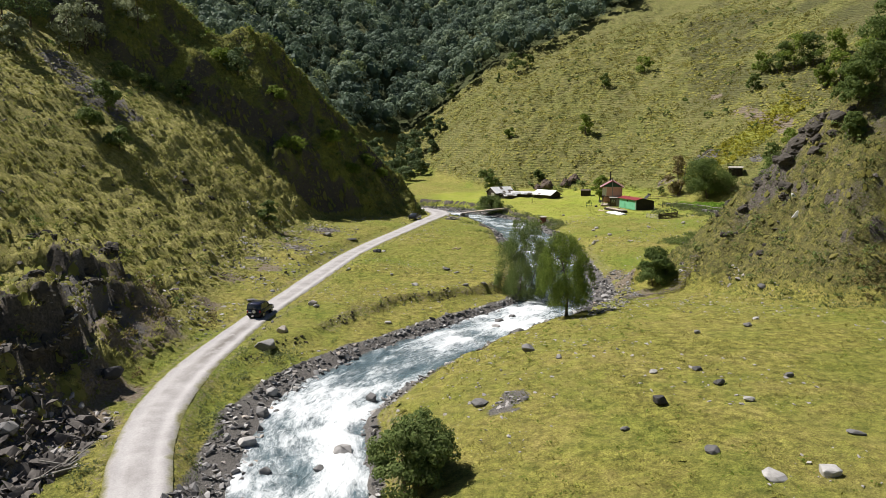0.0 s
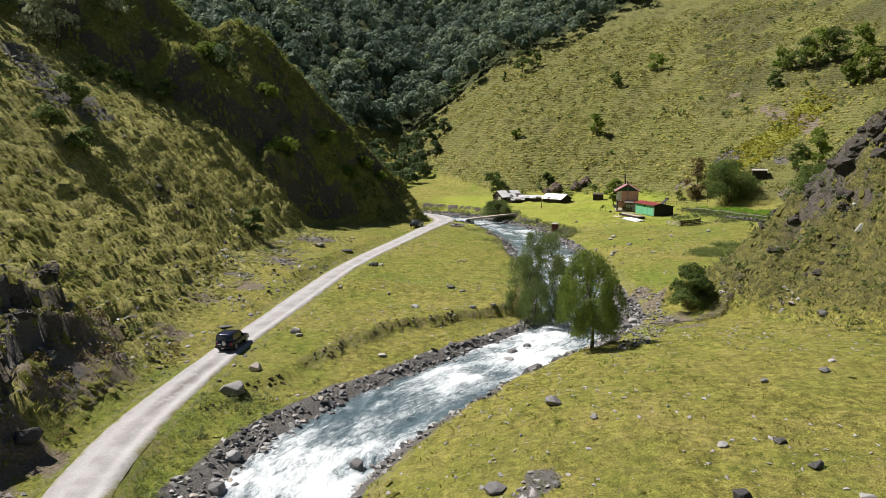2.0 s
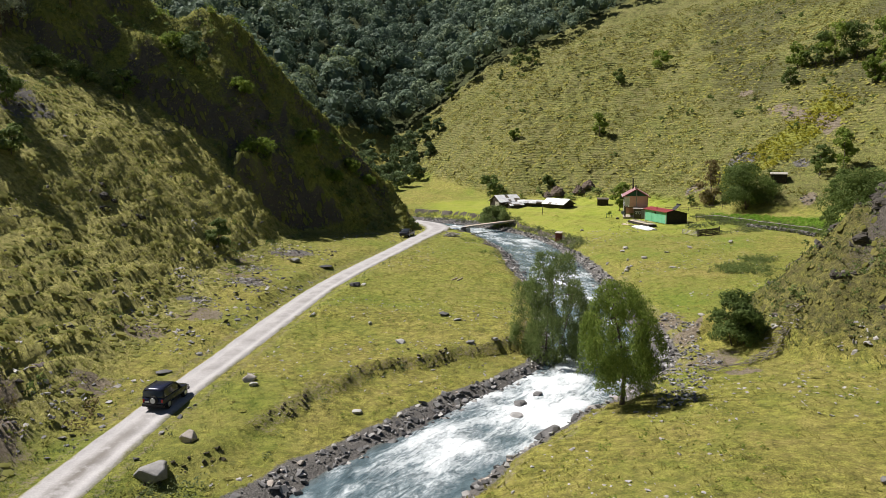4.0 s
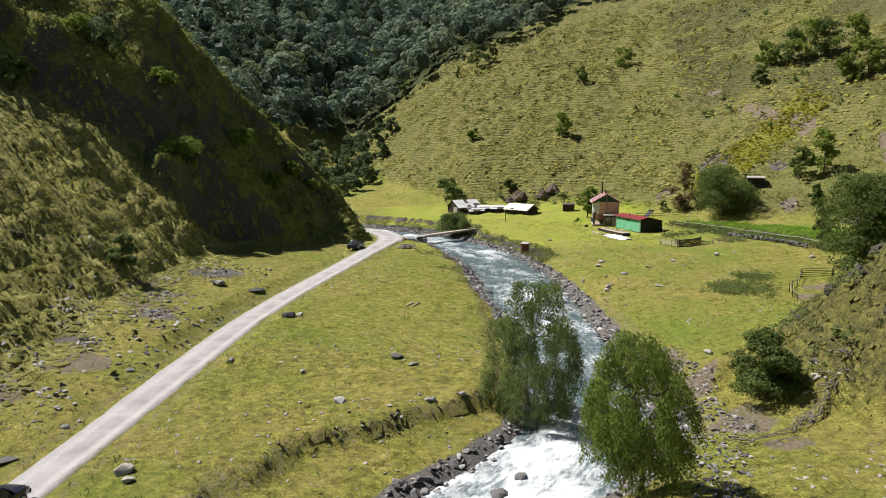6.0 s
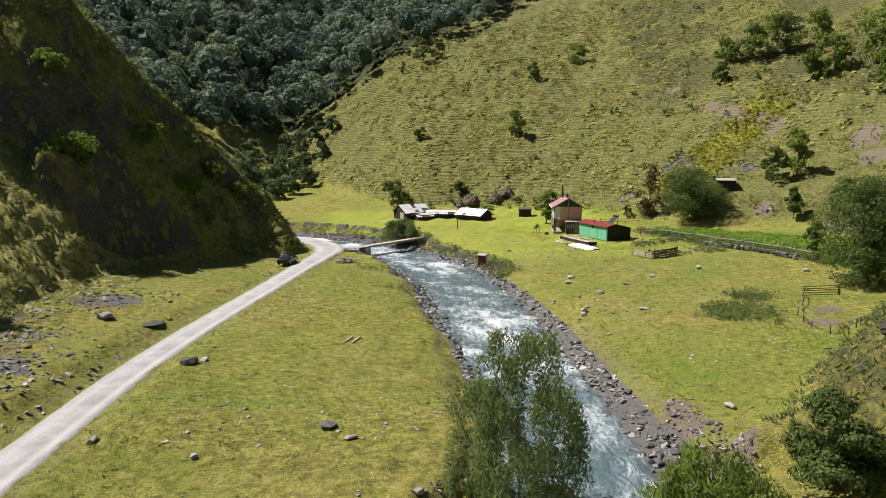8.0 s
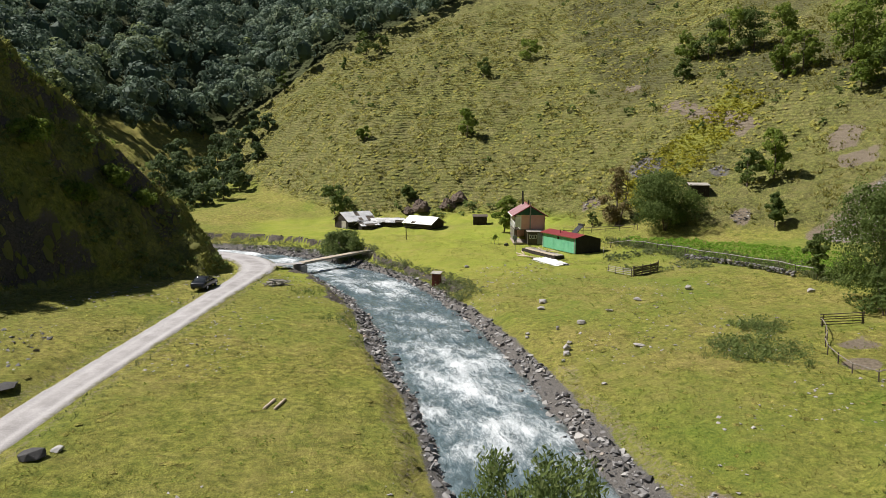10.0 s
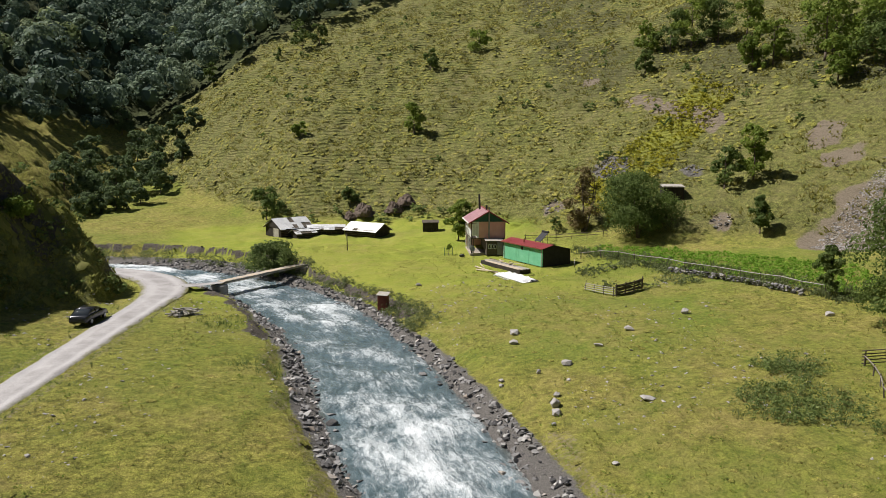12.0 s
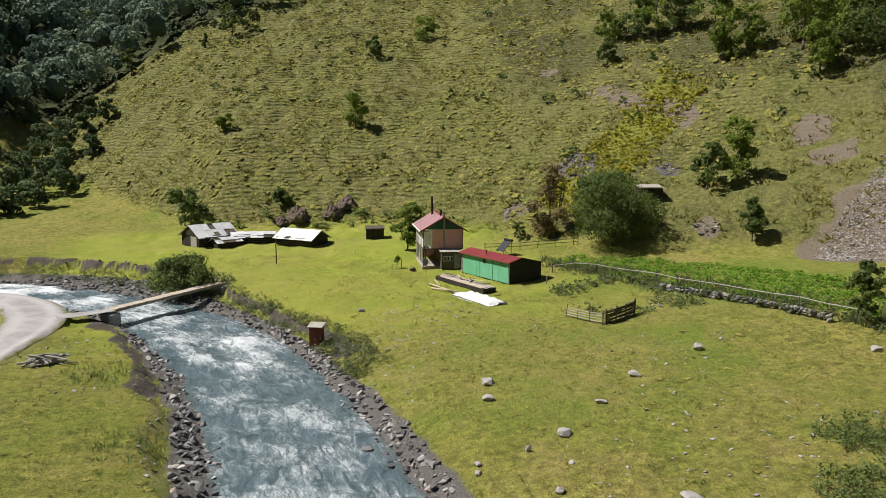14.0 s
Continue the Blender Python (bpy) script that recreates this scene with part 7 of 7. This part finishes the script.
# ---- footbridge ----
def footbridge():
    a, b = Vector((-0.9, 173.9, 1.42)), Vector((9.6, 183.6, 1.72))
    d = b - a
    L = d.length
    ob = thing("footbridge", pose(a.x, a.y, a.z, 0, -math.degrees(math.atan2(d.z, math.hypot(d.x, d.y))), math.degrees(math.atan2(d.y, d.x))), "narrow pale plank footbridge across the stream", "bridge")
    for y in (-0.38, 0.38):
        part("beam", rod((-0.6, y, -0.18), (L + 0.6, y, -0.18), 0.16, 0.14, 9), MAT_GREYWOOD, ob)
    rng = np.random.default_rng(3)
    n = 58
    for k in range(n):
        part("plank", box(L / n - 0.02, 1.15 + rng.normal() * 0.05, 0.05, (L * (k + 0.5) / n, rng.normal() * 0.02, -0.02 + rng.normal() * 0.004), 0.004), MAT_PLANK if rng.random() < 0.7 else MAT_GREYWOOD, ob)
    for x in (-0.2, L + 0.2):
        part("abutment", box(1.3, 1.9, 1.3, (x, 0, -1.62), 0.12), MAT_SLATE, ob)


footbridge()


# ---- fences ----
def rail_fence(pts, h, rails, spacing, label, name="fence", mat=MAT_GREYWOOD, seed=1, r=0.045, wob=0.08):
    rng = np.random.default_rng(seed)
    p0 = pts[0]
    ob = thing(name, pose(p0[0], p0[1], ground_at(*p0)), label, "fence")
    inv = ob.matrix_basis.inverted()
    line = curve_through(pts, spacing)
    line = np.concatenate([line, [pts[-1]]])
    g = ground(line[:, 0], line[:, 1])
    tops = []
    for (x, y), z in zip(line, g):
        lean = rng.normal(size=2) * 0.05
        hh = h * (0.92 + 0.2 * rng.random())
        part("post", rod(inv @ Vector((x, y, z - 0.2)), inv @ Vector((x + lean[0], y + lean[1], z + hh)), r * 1.1, r * 0.9, 6), MAT_OLDWOOD, ob)
        tops.append([inv @ Vector((x + lean[0] * q, y + lean[1] * q, z + h * q + rng.normal() * wob * 0.4)) for q in rails])
    for k in range(len(tops) - 1):
        for a, b in zip(tops[k], tops[k + 1]):
            e = (b - a) * 0.08
            part("rail", rod(a - e, b + e, r, r * 0.8, 6), mat, ob)


rail_fence([(46.5, 172.5), (49.8, 170.0), (53.0, 162.5), (55.6, 154.5), (57.2, 147.5), (58.4, 141.0)], 1.0, (0.92,), 2.6, "garden fence of pale single rails on crooked posts", seed=2, r=0.05)
rail_fence([(38.4, 154.8), (40.0, 151.2)], 1.05, (0.2, 0.42, 0.64, 0.86), 1.3, "short hurdle of bent weathered poles", "hurdle", seed=3)
rail_fence([(40.2, 151.0), (42.2, 152.0), (44.4, 153.0)], 1.25, (0.08, 0.2, 0.32, 0.44, 0.56, 0.68, 0.8, 0.92), 1.6, "dark weathered hurdle of close split rails in the meadow", "hurdle", MAT_OLDWOOD, 4, r=0.075)
rail_fence([(46.0, 124.8), (44.0, 121.6), (41.2, 118.2), (40.2, 115.6), (39.6, 112.5), (41.0, 109.0)], 0.85, (0.9,), 2.2, "corral fence of one weathered rail on short posts", seed=5, r=0.05, mat=MAT_DEADWOOD)
rail_fence([(46.2, 124.9), (49.6, 124.0)], 1.1, (0.15, 0.35, 0.55, 0.75, 0.95), 3.4, "corral gate of dark weathered horizontal poles", "gate", seed=6, mat=MAT_OLDWOOD)
rail_fence([(44.5, 188.0), (48.0, 187.0), (52.0, 185.5), (56.0, 183.0)], 1.0, (0.5, 0.92), 2.4, "simple rail fence behind the farmhouse", seed=7, mat=MAT_OLDWOOD)


def dry_wall():
    ob = thing("stone_wall", pose(54, 152, ground_at(54, 152)), "low tumbled dry stone wall below the garden", "wall")
    inv = ob.matrix_basis.inverted()
    line = curve_through([(52.8, 159.5), (54.4, 155.0), (55.6, 150.8), (56.6, 146.5), (57.2, 142.5)], 0.36)
    g = ground(line[:, 0], line[:, 1])
    rng = np.random.default_rng(14)
    shapes = []
    for k in range(6):
        bm = rock_shape(rng, 0.7, 12)
        me = bpy.data.meshes.new("stone")
        bm.to_mesh(me)
        bm.free()
        me.materials.append(MAT_SLATE)
        shapes.append(me)
    for (x, y), z in zip(line, g):
        for lay in range(3):
            o = new("stone", shapes[rng.integers(6)])
            o.parent = ob
            s = 0.42 + 0.25 * rng.random()
            o.matrix_basis = inv @ pose(x - 0.9 + rng.normal() * 0.12, y - 0.2 + rng.normal() * 0.1, z + 0.08 + 0.2 * lay, rng.normal() * 12, rng.normal() * 12, rng.random() * 360) @ Matrix.Diagonal((s, s, s * 0.75, 1))


dry_wall()


# ---- driftwood and dead branches ----
def branch_heap(x, y, dx, dy, n, ln, r, mat, label, name, seed, h=0.7, w=0.8):
    rng = np.random.default_rng(seed)
    ob = thing(name, pose(x, y, ground_at(x, y)), label, "branches")
    inv = ob.matrix_basis.inverted()
    for k in range(n):
        t = rng.random()
        cx, cy = x + dx * t + rng.normal() * w * 0.5, y + dy * t + rng.normal() * w * 0.5
        z = ground_at(cx, cy, False)
        a = math.atan2(dy, dx) + rng.normal() * 0.45
        l2 = ln * (0.4 + 0.8 * rng.random())
        tilt = rng.normal() * 0.16
        c = Vector((cx, cy, z + 0.1 + h * rng.random() * (1 - abs(2 * t - 1) * 0.5)))
        d = Vector((math.cos(a), math.sin(a), tilt)) * l2 / 2
        rr = r * (0.4 + 0.9 * rng.random())
        bm = rod(inv @ (c - d), inv @ c + Vector((0, 0, 0.06)), rr, rr * 0.8, 6)
        rod(inv @ c + Vector((0, 0, 0.06)), inv @ (c + d), rr * 0.8, rr * 0.35, 6, bm)
        part("branch", bm, mat, ob)


branch_heap(21.4, 79.8, 5.9, 4.2, 100, 1.6, 0.032, MAT_DEADWOOD, "heap of bleached dead branches below the crag", "branch_heap", 21, 0.5, 0.45)
branch_heap(-4.4, 155.8, 2.2, 0.2, 40, 1.7, 0.10, MAT_GREYWOOD, "pile of bleached driftwood logs beside the track", "driftwood_pile", 22, 0.8, 0.5)
branch_heap(-23.3, 35.6, 0.6, 3.0, 6, 3.2, 0.08, MAT_GREYWOOD, "bleached fallen branches lying beside the track", "fallen_branches", 23, 0.2, 0.6)
branch_heap(18.0, 78.6, 2.6, 0.6, 14, 2.0, 0.035, MAT_DEADWOOD, "washed-up grey branches on the stream bank", "washed_branches", 24, 0.4, 0.6)
for a, b in (((-2.6, 115.2, 0.05), (-2.0, 116.9, 0.05)), ((-1.9, 115.1, 0.05), (-1.3, 116.9, 0.05))):
    log("board", a, b, 0.11, 0.11, MAT_PLANK, "pale wooden board lying on the meadow grass", "board", "boards on the meadow")
for k, (x, y, w, d, rz) in enumerate(((-19.8, 119.4, 3.2, 1.0, 70), (-24.4, 78, 1.6, 0.6, 60), (-3.8, 179.2, 2.4, 0.8, 15), (-1.2, 178.0, 1.8, 0.7, 30))):
    ob = part("stone_slab", rock_shape(np.random.default_rng(50 + k), 0.18, 16), MAT_SLATE, None, "", pose(x, y, ground_at(x, y) + 0.12, 4, 3, rz) @ Matrix.Diagonal((w, d * 2, 1.0, 1)))
    tagged(ob, "flat pale stone slab lying on the grass", "stone slab", "flat stone slabs")
ob = part("white_slab", rock_shape(np.random.default_rng(77), 0.8, 9), MAT_WHITE, None, "", pose(36.6, 81.5, ground_at(36.6, 81.5) + 0.35, 0, 60, 20) @ Matrix.Diagonal((1.1, 0.9, 0.5, 1)))
tagged(ob, "pointed white stone standing on the crag", "stone")


# ---- vehicles ----
def loft(sections, mirror=True):
    """A closed body through cross-sections: each a list of (half width, height) from the sill up to the roof's middle, at a station y."""
    bm = bmesh.new()
    rings = []
    for y, sec in sections:
        pts = [(x, y, z) for x, z in sec] + [(-x, y, z) for x, z in reversed(sec)]
        rings.append([bm.verts.new(p) for p in pts])
    n = len(rings[0])
    for r0, r1 in zip(rings, rings[1:]):
        for k in range(n):
            bm.faces.new((r0[k], r0[(k + 1) % n], r1[(k + 1) % n], r1[k]))
    bm.faces.new(rings[0])
    bm.faces.new(rings[-1])
    bmesh.ops.recalc_face_normals(bm, faces=bm.faces)
    return bm


def wheel(ob, x, y, r, w, parent=None):
    bm = bmesh.new()
    bmesh.ops.create_cone(bm, cap_ends=True, segments=22, radius1=r, radius2=r, depth=w, matrix=Matrix.Rotation(radians(90), 4, "Y"))
    bmesh.ops.bevel(bm, geom=[e for e in bm.edges if abs(abs(e.verts[0].co.x) - w / 2) < 1e-4 and abs(abs(e.verts[1].co.x) - w / 2) < 1e-4 and (e.verts[0].co.x * e.verts[1].co.x) > 0], offset=r * 0.12, segments=2, affect="EDGES")
    wh = part("wheel", bm, MAT_RUBBER, ob, "", Matrix.Translation((x, y, r)))
    for s in (-1, 1):
        bm = bmesh.new()
        bmesh.ops.create_cone(bm, cap_ends=True, segments=18, radius1=r * 0.62, radius2=r * 0.55, depth=0.03, matrix=Matrix.Translation((s * (w / 2 + 0.006), 0, 0)) @ Matrix.Rotation(radians(90 * s), 4, "Y"))
        part("rim", bm, MAT_ALLOY, wh)
    return wh


def off_road_car(x, y, rz):
    ob = thing("off_road_car", pose(x, y, ground_at(x, y) + 0.06, 0, 0, rz) @ Matrix.Scale(0.88, 4), "dark blue off-road car on the gravel track", "car")
    low = 0.42

    def sec(w, belt, roof, rw, bot=low):
        return [(w * 0.93, bot), (w, bot + 0.15), (w, belt - 0.08), (w * 0.97, belt), (rw, roof - 0.08), (rw * 0.88, roof - 0.01), (rw * 0.4, roof)]
    body = [(-2.12, sec(0.80, 0.95, 1.02, 0.76)), (-2.02, sec(0.89, 1.05, 1.07, 0.85)), (0.35, sec(0.92, 1.06, 1.09, 0.87)), (0.75, sec(0.92, 1.04, 1.08, 0.84)), (1.55, sec(0.90, 0.98, 1.02, 0.80)), (2.02, sec(0.86, 0.88, 0.92, 0.72)), (2.15, sec(0.76, 0.78, 0.82, 0.66))]
    part("body", loft(body), MAT_DARKBLUE, ob, "", None, True)
    glass = [(-2.0, [(0.86, 1.04), (0.84, 1.12), (0.80, 1.4), (0.77, 1.55), (0.6, 1.60), (0.3, 1.61)]), (-1.80, [(0.87, 1.04), (0.85, 1.12), (0.80, 1.5), (0.77, 1.66), (0.6, 1.70), (0.3, 1.71)]),
             (0.05, [(0.88, 1.04), (0.86, 1.12), (0.80, 1.5), (0.77, 1.66), (0.6, 1.70), (0.3, 1.71)]), (0.85, [(0.86, 1.04), (0.84, 1.06), (0.82, 1.07), (0.80, 1.08), (0.6, 1.09), (0.3, 1.09)])]
    part("glasshouse", loft(glass), MAT_GLASS, ob, "dark tinted windows all round", None, True)
    part("roof", loft([(-2.0, [(0.78, 1.60), (0.76, 1.66), (0.3, 1.68)]), (-1.75, [(0.80, 1.66), (0.78, 1.75), (0.3, 1.78)]), (-0.1, [(0.80, 1.66), (0.78, 1.75), (0.3, 1.78)]), (0.12, [(0.78, 1.62), (0.74, 1.68), (0.3, 1.70)])]), MAT_DARKBLUE, ob, "sunlit dark blue roof", None, True)
    for s in (-1, 1):
        for yy, tilt in ((-1.15, 0), (-0.2, 0)):
            part("pillar", box(0.05, 0.09, 0.66, (s * 0.835, yy, 1.03), 0.01, None, Matrix.Rotation(-s * 0.13, 4, "Y")), MAT_DARKBLUE, ob)
        part("pillar", rod((s * 0.85, 0.80, 1.06), (s * 0.78, 0.06, 1.68), 0.04, 0.04, 6), MAT_DARKBLUE, ob)
        part("pillar", rod((s * 0.86, -1.98, 1.04), (s * 0.79, -1.85, 1.64), 0.06, 0.05, 6), MAT_DARKBLUE, ob)
        part("tail_lamp", box(0.14, 0.05, 0.26, (s * 0.74, -2.10, 0.72), 0.01), MAT_TAIL, ob)
        part("headlamp", box(0.26, 0.08, 0.16, (s * 0.64, 2.08, 0.66), 0.02), MAT_LAMP, ob)
        m = part("wing_mirror", box(0.16, 0.1, 0.13, (s * 0.98, 0.62, 1.06), 0.02), MAT_DARKBLUE, ob)
        part("door_handle", box(0.03, 0.16, 0.04, (s * 0.925, -0.15, 0.9)), MAT_RUBBER, ob)
        part("roof_rail", rod((s * 0.70, -1.7, 1.80), (s * 0.70, -0.1, 1.80), 0.025, 0.025, 6), MAT_RUBBER, ob)
        for yy in (-1.3, 1.32):
            wheel(ob, s * 0.80, yy, 0.37, 0.24)
    part("rear_bumper", box(1.72, 0.16, 0.24, (0, -2.16, 0.40), 0.04), MAT_RUBBER, ob)
    part("front_bumper", box(1.66, 0.16, 0.26, (0, 2.16, 0.38), 0.04), MAT_RUBBER, ob)
    part("grille", box(0.8, 0.05, 0.16, (0, 2.14, 0.66), 0.01), MAT_RUBBER, ob)
    part("number_plate", box(0.5, 0.02, 0.11, (-0.38, -2.15, 0.72)), MAT_WHITE, ob)
    bm = bmesh.new()
    bmesh.ops.create_cone(bm, cap_ends=True, segments=24, radius1=0.35, radius2=0.35, depth=0.2, matrix=Matrix.Rotation(radians(90), 4, "X"))
    bmesh.ops.bevel(bm, geom=[e for e in bm.edges if e.verts[0].co.y * e.verts[1].co.y > 0], offset=0.05, segments=2, affect="EDGES")
    sp = part("spare_wheel", bm, MAT_RUBBER, ob, "spare wheel carried on the tailgate", Matrix.Translation((0.12, -2.22, 0.92)))
    bm = bmesh.new()
    bmesh.ops.create_cone(bm, cap_ends=True, segments=20, radius1=0.22, radius2=0.20, depth=0.04, matrix=Matrix.Translation((0, -0.11, 0)) @ Matrix.Rotation(radians(90), 4, "X"))
    part("rim", bm, MAT_ALLOY, sp)


def saloon_car(x, y, rz):
    ob = thing("saloon_car", pose(x, y, ground_at(x, y) + 0.03, 0, 0, rz), "dark charcoal saloon car parked in the grass", "car")

    def sec(w, belt, top, rw, bot=0.3):
        return [(w * 0.93, bot), (w, bot + 0.14), (w, belt - 0.06), (w * 0.97, belt), (rw, top - 0.04), (rw * 0.5, top)]
    part("body", loft([(-2.2, sec(0.72, 0.80, 0.84, 0.62)), (-2.05, sec(0.83, 0.90, 0.95, 0.74)), (-1.3, sec(0.86, 0.93, 0.98, 0.78)), (0.9, sec(0.87, 0.92, 0.96, 0.78)), (1.7, sec(0.84, 0.82, 0.88, 0.72)), (2.15, sec(0.72, 0.68, 0.72, 0.60))]), MAT_CHARCOAL, ob, "", None, True)
    part("glasshouse", loft([(-1.75, [(0.80, 0.92), (0.76, 0.95), (0.6, 0.96), (0.3, 0.965)]), (-1.05, [(0.82, 0.92), (0.70, 1.22), (0.62, 1.36), (0.3, 1.39)]), (0.15, [(0.83, 0.92), (0.71, 1.22), (0.63, 1.37), (0.3, 1.40)]), (1.05, [(0.80, 0.90), (0.76, 0.93), (0.6, 0.95), (0.3, 0.955)])]), MAT_GLASS, ob, "dark windows", None, True)
    part("roof", loft([(-1.0, [(0.66, 1.36), (0.62, 1.40), (0.3, 1.42)]), (0.1, [(0.67, 1.37), (0.63, 1.41), (0.3, 1.43)])]), MAT_CHARCOAL, ob, "", None, True)
    for s in (-1, 1):
        for a, b in (((s * 0.80, 1.0, 0.93), (s * 0.66, 0.15, 1.38)), ((s * 0.81, -0.35, 0.93), (s * 0.68, -0.35, 1.38)), ((s * 0.79, -1.7, 0.94), (s * 0.64, -1.0, 1.38))):
            part("pillar", rod(a, b, 0.035, 0.03, 6), MAT_CHARCOAL, ob)
        part("headlamp", box(0.3, 0.08, 0.12, (s * 0.55, 2.06, 0.58), 0.02), MAT_LAMP, ob)
        part("tail_lamp", box(0.3, 0.06, 0.13, (s * 0.55, -2.14, 0.68), 0.01), MAT_TAIL, ob)
        part("wing_mirror", box(0.15, 0.1, 0.11, (s * 0.92, 0.75, 0.93), 0.02), MAT_CHARCOAL, ob)
        for yy in (-1.3, 1.32):
            wheel(ob, s * 0.76, yy, 0.31, 0.2)
    part("front_bumper", box(1.5, 0.14, 0.22, (0, 2.12, 0.28), 0.04), MAT_CHARCOAL, ob)
    part("rear_bumper", box(1.5, 0.14, 0.22, (0, -2.16, 0.32), 0.04), MAT_CHARCOAL, ob)


off_road_car(-21.75, 72.2, -5)
saloon_car(-11.7, 154.6, -14)
